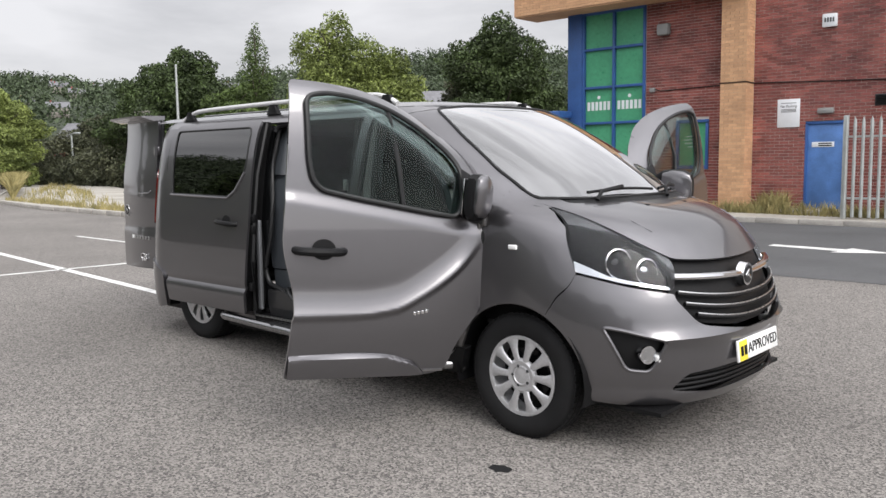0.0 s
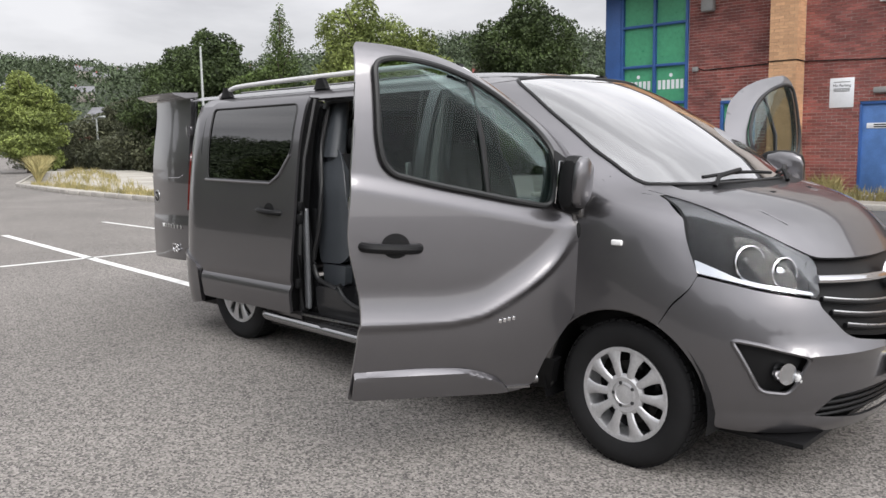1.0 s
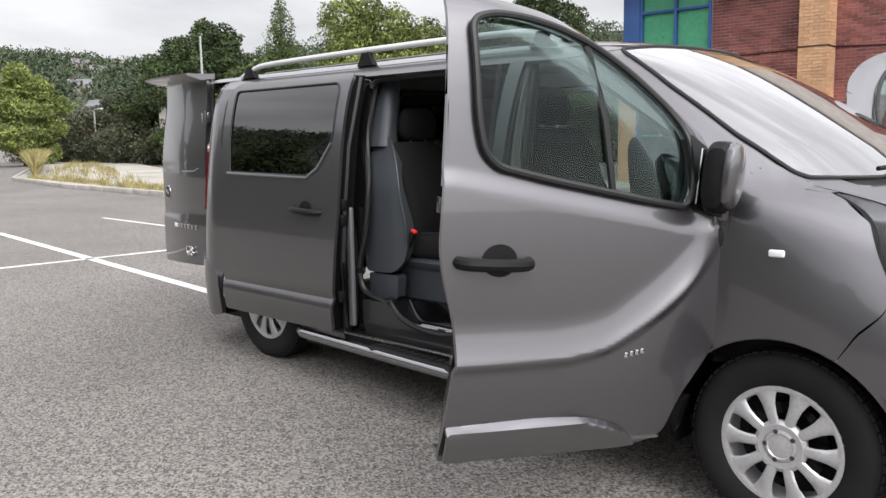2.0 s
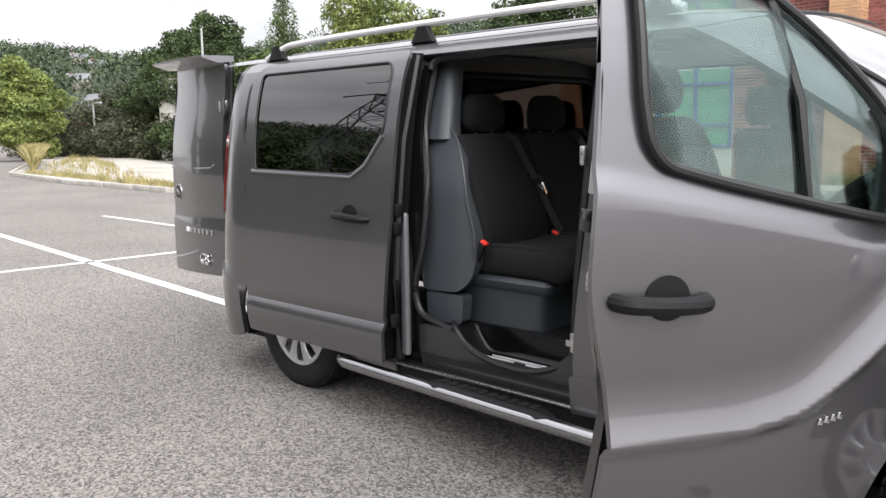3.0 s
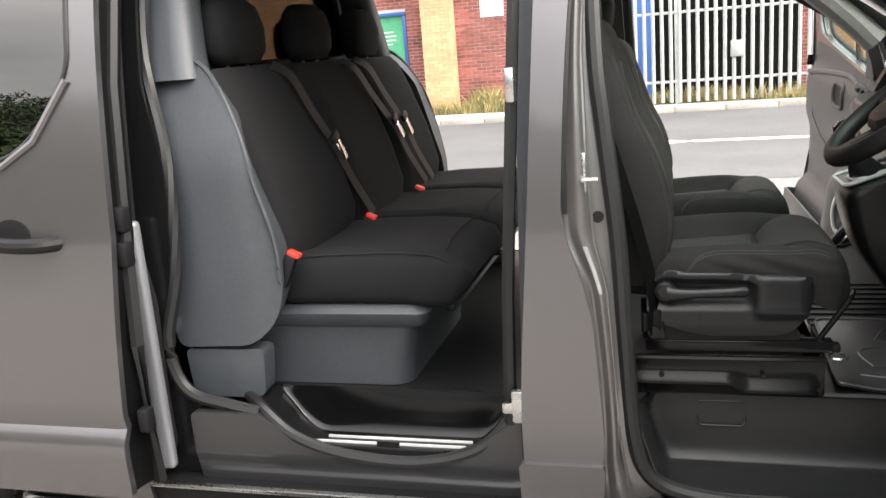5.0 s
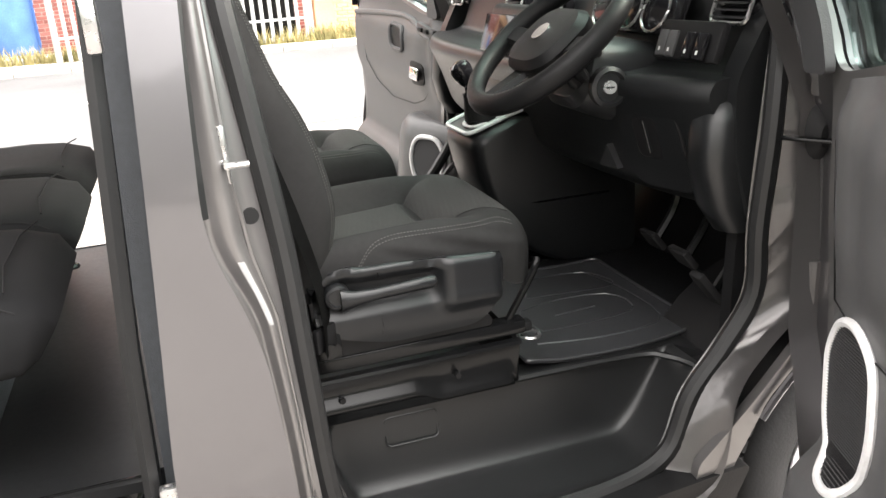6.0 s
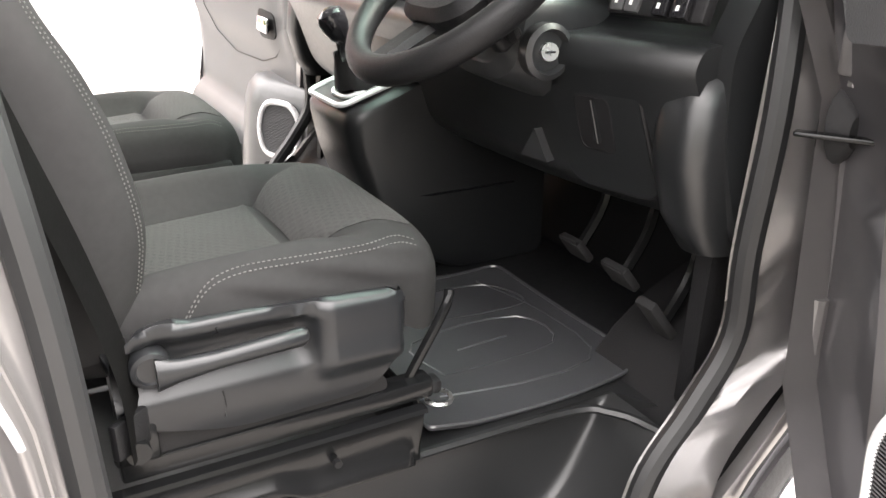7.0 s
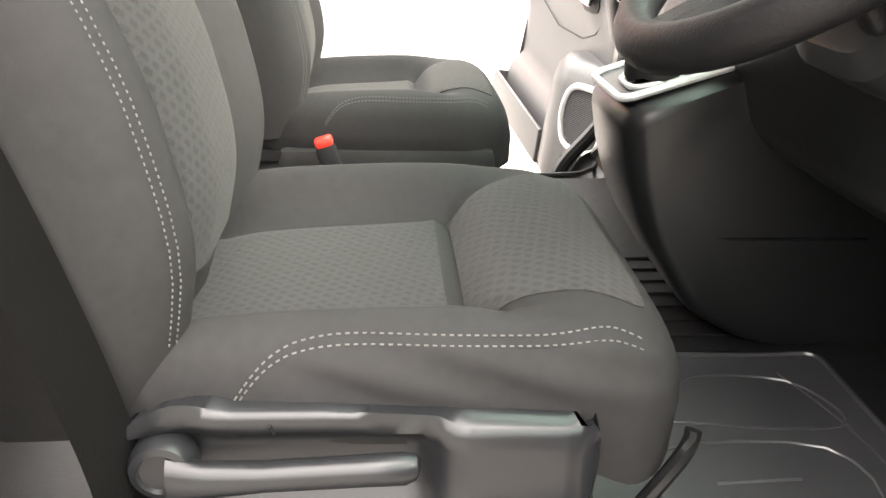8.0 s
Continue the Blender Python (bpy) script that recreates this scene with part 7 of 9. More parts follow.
def front_seat(name, yc, label, driver):
    st = new(name)
    st.parent = van
    st["label"] = label
    st.location = (0, yc, 0 if driver else -0.055)
    o = -1 if driver else 1           # outward side
    Y = (0, 1, 0)
    # cushion: superelliptic cross-sections over a modelled top
    W0, P0, ZB = 0.219, 5.0, 0.835

    def crown(x, y):
        """Height of the cushion's top before its edges round off."""
        q = min(abs(y) / W0, 1.0)
        mid = interp([(-1.13, 0.875), (-1.02, 0.893), (-0.88, 0.902), (-0.845, 0.905), (-0.80, 0.935), (-0.74, 0.948), (-0.69, 0.943), (-0.66, 0.93)], x)
        bol = interp([(-1.12, 0.945), (-0.98, 0.955), (-0.86, 0.958), (-0.76, 0.955), (-0.70, 0.945), (-0.66, 0.93)], x)
        inner = 0.56 + 0.16 * smooth(-0.86, -0.74, x)
        z = mid + (bol - mid) * smooth(inner, inner + 0.26, q)
        z -= 0.009 * smooth(0.016, 0.0, abs(x + 0.845 - 0.10 * y * y / 0.0225 * 0.12)) * smooth(0.66, 0.58, q)
        z -= 0.006 * smooth(0.05, 0.0, abs(q - inner)) * smooth(-0.76, -0.82, x)
        return z

    def lip(x):
        return interp([(-1.14, 0.0), (-1.125, 0.5), (-1.09, 0.88), (-1.03, 1.0), (-0.76, 1.0), (-0.72, 0.93), (-0.695, 0.80), (-0.68, 0.62), (-0.67, 0.42), (-0.662, 0.0)], x)

    def half_w(x):
        return W0 * interp([(-1.14, 0.86), (-1.05, 0.97), (-0.9, 1.0), (-0.77, 1.0), (-0.72, 0.96), (-0.69, 0.88), (-0.67, 0.74), (-0.662, 0.66)], x)

    def top(x, y, lift=0.0):
        q = min(abs(y) / half_w(x), 0.9999)
        e = (1 - q ** P0) ** (1 / P0)
        return ZB + (crown(x, y) - ZB) * e * (0.35 + 0.65 * lip(x)) + lift

    def flank(x, z, sy, lift=0.0):
        """A point of the cushion's flank at x, z."""
        lo, hi = 0.84, 0.9999
        for _ in range(30):
            m = (lo + hi) / 2
            lo, hi = (m, hi) if top(x, m * half_w(x)) > z else (lo, m)
        return (x, sy * (lo * half_w(x) + lift), z)
    xs = [-1.14, -1.135, -1.125, -1.105] + [-1.09 + 0.0125 * k for k in range(29)] + [-0.732, -0.724, -0.716, -0.708, -0.70, -0.694, -0.688, -0.682, -0.676, -0.671, -0.667, -0.664, -0.662]
    n = 64
    rings = []
    for x in xs:
        ring = []
        for k in range(n + 1):
            a = math.pi * k / n
            y = half_w(x) * math.copysign(abs(math.cos(a)) ** (2 / P0), math.cos(a))
            y = max(-0.9999 * half_w(x), min(0.9999 * half_w(x), y))
            z = top(x, y)
            fold = (1.0 if driver and y < 0 else 0.0) * smooth(0.85, 1.0, abs(y) / half_w(x)) * smooth(0.87, 0.9, z) * smooth(0.95, 0.935, z)
            ring.append(Vector((x, y * (1 + 0.012 * fold * math.sin(x * 55 + z * 160) * smooth(-1.0, -0.93, x)), z)))
        low = ZB - 0.035 * smooth(-0.78, -0.70, x)
        rings.append(ring + [Vector((x, -half_w(x) * 0.97, low)), Vector((x, half_w(x) * 0.97, low))])
    cu = part("cushion", lofted(rings), CLOTH, st, "black cloth seat cushion", angle=70)
    for x0, x1, w0, w1 in ((-1.085, -0.853, 0.120, 0.124), (-0.838, -0.70, 0.125, 0.155)):
        ol = fillet([(x0, -w0), (x1, -w1), (x1, w1), (x0, w0)], 0.02)
        part("cushion_panel", sheet(ol, lambda x, y: (x, y, top(x, y, 0.0016)), 0.011, 0.004, centre=(-0.8, 0, 0)), CLOTH_DOTS, cu, "patterned dark cloth panel", angle=60)
    for sy in (-1, 1):
        line = [(-1.012, 0.895), (-1.0, 0.912), (-0.985, 0.926), (-0.965, 0.934), (-0.93, 0.938), (-0.86, 0.937), (-0.79, 0.936), (-0.745, 0.936), (-0.725, 0.93), (-0.71, 0.922)]
        for dz in (0.0, -0.0055):
            part("seam", stitches(spline([flank(x, z + dz, sy, 0.0008) for x, z in line], 4)), THREAD, cu, "pale double stitching")
    # backrest: the same kind of section, standing up
    P1 = 6.5

    def face_x(z):
        return interp([(0.86, -1.088), (0.93, -1.064), (1.0, -1.052), (1.09, -1.066), (1.16, -1.09), (1.235, -1.127), (1.316, -1.153), (1.41, -1.187), (1.45, -1.208), (1.475, -1.242)], z) + 0.025

    def wide(z):
        return interp([(0.86, 0.21), (0.95, 0.226), (1.05, 0.233), (1.18, 0.234), (1.30, 0.224), (1.40, 0.20), (1.45, 0.168), (1.475, 0.12)], z)

    def front(y, z, lift=0.0):
        q = min(abs(y) / wide(z), 0.9999)
        e = (1 - q ** P1) ** (1 / P1)
        dip = 0.034 * smooth(0.82, 0.55, q) * smooth(1.44, 1.30, z) + 0.012 * smooth(0.62, 0.54, q) * smooth(0.42, 0.54, q) * smooth(1.40, 1.3, z)
        dip -= 0.014 * smooth(0.5, 0.2, q) * smooth(1.42, 1.3, z)
        back = -1.235 - 0.17 * (z - 0.9)
        return back + (face_x(z) - dip - back) * e + lift
    rings = []
    for k in range(50):
        z = 0.86 + 0.615 * (1 - (1 - k / 49) ** 1.4)
        ring = []
        for j in range(n + 1):
            a = math.pi * j / n
            y = wide(z) * math.copysign(abs(math.cos(a)) ** (2 / P1), math.cos(a))
            y = max(-0.9999 * wide(z), min(0.9999 * wide(z), y))
            ring.append(Vector((front(y, z), y, z)))
        bx = -1.25 - 0.17 * (z - 0.9)
        rings.append(ring + [Vector((bx - 0.01, -wide(z) * 0.9, z)), Vector((bx - 0.01, wide(z) * 0.9, z))])
    bk = part("backrest", lofted(rings), CLOTH, st, "black cloth backrest with side bolsters", angle=70)
    ol = fillet([(-0.118, 0.93, 0.03), (0.118, 0.93, 0.03), (0.127, 1.12, 0.1), (0.118, 1.30, 0.05), (0.09, 1.36, 0.04), (-0.09, 1.36, 0.04), (-0.118, 1.30, 0.05), (-0.127, 1.12, 0.1)], 0.03)
    part("backrest_panel", sheet(ol, lambda y, z: (front(y, z, 0.0016), y, z), 0.012, 0.004, centre=(-1.3, 0, 1.1)), CLOTH_DOTS_UP, bk, "patterned dark cloth panel", angle=60)
    for sy in (-1, 1):
        for dy in (0.0, -0.0055):
            pts = [(front(wide(z) * 0.89 + dy, z, 0.0008), sy * (wide(z) * 0.89 + dy), z) for z in [0.93 + 0.025 * k for k in range(19)]]
            part("seam", stitches(pts, 0.003, 0.0006), THREAD, bk, "pale double stitching")
    # headrest on two posts
    secs = [((-1.285, 0, 1.49), (1, 0, 0.1), 0.10, 0.038, 0.0, 0.0), ((-1.285, 0, 1.52), (1, 0, 0.1), 0.135, 0.055, 0.0, 0.0), ((-1.285, 0, 1.58), (1, 0, 0.1), 0.14, 0.062, 0.0, 0.0), ((-1.29, 0, 1.635), (1, 0, 0.1), 0.12, 0.055, 0.0, 0.0), ((-1.295, 0, 1.665), (1, 0, 0.1), 0.08, 0.035, 0.0, 0.0)]
    hr = part("headrest", pad(secs, Y, 28, 2.6), CLOTH, st, "black padded headrest", angle=60)
    for sy in (-1, 1):
        part("headrest_post", cyl((-1.285, sy * 0.06, 1.42), (-1.285, sy * 0.06, 1.51), 0.007, seg=8), STEEL, hr)
    # outer plastic cover with lever and dial
    def brow(x):
        return interp([(-1.10, 0.875), (-1.07, 0.898), (-1.045, 0.906), (-1.02, 0.899), (-0.95, 0.898), (-0.88, 0.893), (-0.86, 0.891), (-0.755, 0.888)], x)

    def side(y0):
        def f(x, z):
            top_ridge = 0.010 * smooth(0.030, 0.012, brow(x) - z)
            block = 0.020 * smooth(-0.885, -0.855, x) * smooth(0.785, 0.815, z) * smooth(-0.752, -0.765, x)
            hollow = 0.010 * smooth(0.034, 0.02, abs(z - 0.848)) * smooth(-0.86, -0.885, x)
            belly = 0.008 * smooth(0.74, 0.78, z) * smooth(0.84, 0.80, z)
            edge = 0.005 * smooth(0.010, 0.0, brow(x) - z)
            return (x, o * (y0 + max(top_ridge, block) - hollow + belly - edge), z)
        return f
    co = fillet([(-1.10, 0.872, 0.02), (-1.07, 0.898, 0.02), (-1.045, 0.906, 0.02), (-1.02, 0.899, 0.02), (-0.95, 0.898, 0), (-0.88, 0.893, 0), (-0.755, 0.888, 0.015), (-0.748, 0.84, 0.02), (-0.76, 0.80, 0.04), (-0.80, 0.752, 0.04), (-0.97, 0.748, 0.05), (-1.03, 0.765, 0.04), (-1.10, 0.79, 0.02)], 0.02)
    cv = part("side_cover", sheet(co, side(0.228), 0.011, 0.05, centre=(-0.9, 0, 0.8)), GREY_DARK, st, "moulded charcoal seat side cover", angle=75)
    for z0, z1 in ((0.889, 0.873), (0.806, 0.772)):
        part("cover_seam", tube([side(0.2272)(-0.985, z0), side(0.2272)(-0.983, (z0 + z1) / 2), side(0.2272)(-0.985, z1)], 0.0016, 5), BLACK_PLASTIC, cv)
    lv = lofted([[Vector((x, o * (0.234 + d * (0.5 + 0.5 * ca)), z + w * sa)) for ca, sa in ((math.cos(2 * math.pi * j / 14), math.sin(2 * math.pi * j / 14)) for j in range(14))] for x, z, w, d in ((-1.055, 0.850, 0.020, 0.02), (-1.03, 0.851, 0.014, 0.022), (-0.99, 0.853, 0.011, 0.022), (-0.92, 0.856, 0.0115, 0.022), (-0.892, 0.857, 0.012, 0.022), (-0.884, 0.857, 0.009, 0.018), (-0.881, 0.857, 0.004, 0.01))])
    part("seat_lever", lv, GREY_DARK, cv, "seat height lever")
    part("dial", lofted([[Vector((-1.06 + r * math.cos(t), o * y, 0.857 + r * math.sin(t))) for t in (2 * math.pi * j / 24 for j in range(24))] for y, r in ((0.224, 0.0235), (0.240, 0.0235), (0.2455, 0.021), (0.247, 0.016), (0.2435, 0.0145), (0.2435, 0.002))]), GREY_DARK, cv)
    part("lower_skirt", sheet(fillet([(-1.10, 0.80), (-0.80, 0.765), (-0.775, 0.76), (-0.77, 0.737), (-1.09, 0.735)], 0.012), lambda x, z: (x, o * 0.218, z), 0.03, 0.02, centre=(-0.9, 0, 0.8)), BLACK_PLASTIC, cv)
    # runner rails and black steel pedestal
    for sy in (-1, 1):
        rl = part("seat_rail", box(-0.905, sy * 0.205, 0.722, 0.40, 0.035, 0.028, 0.005), BLACK_METAL, st, "black steel seat rail")
        part("rail_cap", box(-0.70, sy * 0.205, 0.718, 0.02, 0.028, 0.02, 0.005), BLACK_PLASTIC, rl)
        # pressed side plate: flange, waist, raised lower rib that steps down at the rear
        rows = []
        for k in range(41):
            x = -1.11 + 0.39 * k / 40
            rib = 0.010 * smooth(-0.728, -0.75, x)
            stp = 0.018 * smooth(-0.93, -0.88, x)
            prof = [(0.216, 0.70), (0.232, 0.70), (0.234, 0.694), (0.222, 0.688), (0.219, 0.672), (0.219, 0.655 - stp), (0.219 + rib, 0.645 - stp), (0.221 + rib, 0.632 - stp), (0.219, 0.620 - stp * 0.5), (0.217, 0.602), (0.209, 0.602)]
            rows.append([Vector((x - (0.02 if k == 0 else 0.0) + 0.012 * smooth(0.66, 0.61, z) * smooth(-0.74, -0.72, x) * -1, sy * y, z)) for y, z in prof])
        pd = part("pedestal", lofted(rows), BLACK_METAL, st, "black pressed steel seat pedestal", angle=50)
        part("bolt", cyl((-0.85, sy * 0.225, 0.655), (-0.85, sy * 0.234, 0.655), 0.006, seg=6), BLACK_PLASTIC, pd)
        part("bolt", cyl((-1.07, sy * 0.225, 0.655), (-1.07, sy * 0.234, 0.655), 0.006, seg=6), BLACK_PLASTIC, pd)
    if not driver:
        part("base_shroud", box(-0.90, 0, 0.70, 0.40, 0.40, 0.20, 0.02), BLACK_PLASTIC, st)
        part("inner_skirt", box(-0.90, -o * 0.205, 0.80, 0.40, 0.035, 0.09, 0.015), CLOTH, st)
    part("pedestal_front", box(-0.725, 0, 0.652, 0.012, 0.42, 0.10, 0.004), BLACK_METAL, st)
    part("slide_bar", tube(spline([(-0.665, o * 0.19, 0.845), (-0.675, o * 0.195, 0.82), (-0.725, o * 0.20, 0.745), (-0.735, o * 0.20, 0.725)], 5), 0.007, 8), BLACK_METAL, st)
    part("wire_loop", tube([(-0.695 + 0.018 * math.cos(a), o * 0.215 + 0.02 * math.sin(a), 0.70) for a in (2 * math.pi * k / 12 for k in range(12))], 0.0035, 6, True), STEEL, st)
    # belt: outer anchor, webbing to the pillar, buckle on the inner side
    anc = part("belt_anchor", join(box(-1.085, o * 0.228, 0.765, 0.05, 0.02, 0.05, 0.006), cyl((-1.085, o * 0.225, 0.765), (-1.085, o * 0.255, 0.765), 0.014, seg=8)), BLACK_METAL, st)
    belt([(-1.083, o * 0.245, 0.76), (-1.087, o * 0.25, 0.87), (-1.114, o * 0.256, 1.0), (-1.155, o * 0.266, 1.15), (-1.21, o * 0.285, 1.35), (-1.255, o * 0.29, 1.5)], 0.047, VELCRO, st, (0.9, o * 0.43, 0))
    part("belt_sleeve", box(-1.09, o * 0.247, 0.79, 0.05, 0.012, 0.045, 0.004, m=pose(0, 0, 0, 0, 0, o * -37)), BLACK_PLASTIC, st)
    bu = part("buckle_stalk", box(-1.07 if driver else -0.99, -o * 0.262, 0.80, 0.036, 0.022, 0.14, 0.008, m=pose(0, 0, 0, 0, -18, 0)), BLACK_PLASTIC, st)
    part("buckle_button", box(-1.093 if driver else -1.013, -o * 0.262, 0.872, 0.032, 0.024, 0.018, 0.005, m=pose(0, 0, 0, 0, -18, 0)), RED_PLASTIC, bu, "red seat belt button")
    return st


def bench():
    st = new("rear_bench")
    st.parent = van
    st["label"] = "three-seat black cloth bench on a grey plinth"
    Y = (0, 1, 0)
    lean = Vector((0.96, 0, 0.28))
    for yc, w in ((-0.52, 0.235), (-0.04, 0.232), (0.44, 0.235)):
        secs = [((-2.02, yc, 0.87), (0, 0, 1), w * 0.9, 0.05, 0.0, 0.0), ((-1.98, yc, 0.88), (0, 0, 1), w, 0.07, 0.012, -0.01), ((-1.85, yc, 0.885), (0, 0, 1), w, 0.072, 0.014, -0.012), ((-1.68, yc, 0.885), (0, 0, 1), w, 0.075, 0.008, 0.0), ((-1.60, yc, 0.88), (0.12, 0, 1), w, 0.08, 0.0, 0.004), ((-1.545, yc, 0.872), (0.35, 0, 1), w * 0.97, 0.072, 0.0, 0.0), ((-1.52, yc, 0.86), (0.7, 0, 1), w * 0.88, 0.045, 0.0, 0.0)]
        part("cushion", pad(secs, Y, 32, 4.5), BENCH_CLOTH, st, "black cloth bench cushion", angle=60)
        part("piping", tube(spline([(x, yc - w * 0.93, z) for x, z in ((-1.98, 0.945), (-1.85, 0.951), (-1.70, 0.954), (-1.60, 0.947), (-1.55, 0.925))], 5), 0.0016, 5), CLOTH, st)
        secs = [((-2.01, yc, 0.90), lean, w * 0.96, 0.06, 0.0, 0.0), ((-2.02, yc, 0.98), lean, w * 1.02, 0.075, 0.008, 0.0), ((-2.06, yc, 1.12), lean, w * 1.02, 0.076, 0.010, 0.0), ((-2.11, yc, 1.28), lean, w * 1.01, 0.07, 0.006, 0.0), ((-2.135, yc, 1.375), lean, w * 0.99, 0.058, 0.0, 0.0), ((-2.145, yc, 1.41), lean, w * 0.95, 0.038, 0.0, 0.0)]
        part("backrest", pad(secs, Y, 40, 6.0), BENCH_CLOTH, st, "black cloth bench backrest", angle=60)
        secs = [((-2.16, yc, 1.425), (1, 0, 0.1), 0.10, 0.035, 0, 0), ((-2.16, yc, 1.46), (1, 0, 0.1), 0.13, 0.05, 0, 0), ((-2.16, yc, 1.52), (1, 0, 0.1), 0.132, 0.052, 0, 0), ((-2.165, yc, 1.57), (1, 0, 0.1), 0.115, 0.045, 0, 0), ((-2.17, yc, 1.595), (1, 0, 0.1), 0.08, 0.028, 0, 0)]
        hr = part("headrest", pad(secs, Y, 28, 2.8), BENCH_CLOTH, st, "black padded headrest", angle=60)
        for sy in (-1, 1):
            part("headrest_post", cyl((-2.16, yc + sy * 0.055, 1.37), (-2.16, yc + sy * 0.055, 1.44), 0.006, seg=8), STEEL, hr)
        part("seam", tube([(x, yc + y, z) for x, y, z in ((-1.56, -w * 0.9, 0.958), (-1.575, -w * 0.4, 0.965), (-1.575, w * 0.4, 0.965), (-1.56, w * 0.9, 0.958))], 0.0018, 5), BENCH_CLOTH, st)
    # grey plinth: end block, long front beam, open underneath
    def slab(z, x0, x1, y0, y1, rad):
        return [Vector(((x0 + x1) / 2 + px, (y0 + y1) / 2 + py, z)) for px, py in rounded(x1 - x0, y1 - y0, rad, 5)]
    pl = part("plinth", lofted([slab(0.597, -2.14, -1.690, -0.705, -0.12, 0.05), slab(0.66, -2.14, -1.684, -0.708, -0.12, 0.05), slab(0.74, -2.14, -1.664, -0.718, -0.12, 0.04), slab(0.772, -2.14, -1.652, -0.726, -0.12, 0.03)]), GREY_PLASTIC, st, "blue-grey moulded plastic plinth", angle=50)
    part("plinth_lip", lofted([slab(0.758, -2.10, -1.642, -0.722, 0.70, 0.03), slab(0.768, -2.10, -1.630, -0.735, 0.71, 0.03), slab(0.800, -2.10, -1.618, -0.745, 0.715, 0.03), slab(0.820, -2.09, -1.630, -0.73, 0.70, 0.03)]), GREY_PLASTIC, st, "blue-grey moulded seat rail", angle=50)
    part("plinth_beam", box(-1.655, 0.15, 0.715, 0.03, 1.1, 0.045, 0.01), GREY_PLASTIC, st)
    part("plinth_leg", box(-1.84, 0.55, 0.685, 0.36, 0.10, 0.18, 0.02), GREY_PLASTIC, st)
    # buckles and belts
    for y, x in ((-0.785, -1.965), (-0.335, -1.925), (0.15, -1.92)):
        b = part("buckle_stalk", box(x + 0.01, y, 0.925, 0.032, 0.024, 0.09, 0.008, m=pose(0, 0, 0, 0, 25, 0)), BLACK_PLASTIC, st)
        part("buckle_button", box(x + 0.035, y, 0.966, 0.034, 0.024, 0.015, 0.006, m=pose(0, 0, 0, 0, 25, 0)), RED_PLASTIC, b, "red seat belt button")
    for yt, ym, yb in ((-0.42, -0.345, -0.27), (0.09, 0.215, 0.31), (0.22, 0.325, 0.40)):
        belt([(-2.10, yt - 0.02, 1.42), (-2.055, yt, 1.385), (-2.02, yt + (ym - yt) * 0.45, 1.29), (-1.98, ym, 1.185), (-1.945, (ym + yb) / 2, 1.07), (-1.905, yb, 0.965)], 0.046, BELT_SHEEN, st, (1, 0, 0.25))
        q = pose(0, 0, 0, math.degrees(math.atan2(yb - ym, 0.21)), -14, 0)
        part("belt_tongue", box(-1.962, ym + 0.012, 1.165, 0.006, 0.034, 0.06, 0.004, 2, m=q), CHROME, st, "bright belt tongue")
        part("tongue_grip", box(-1.972, ym - 0.012, 1.205, 0.014, 0.056, 0.026, 0.005, 2, m=q), BLACK_PLASTIC, st)
    part("tether_loop", tube(spline([(-1.62, -0.1, 0.80), (-1.55, -0.1, 0.795), (-1.53, -0.13, 0.80), (-1.56, -0.16, 0.805), (-1.62, -0.16, 0.80)], 5), 0.006, 6), BLACK_METAL, st)


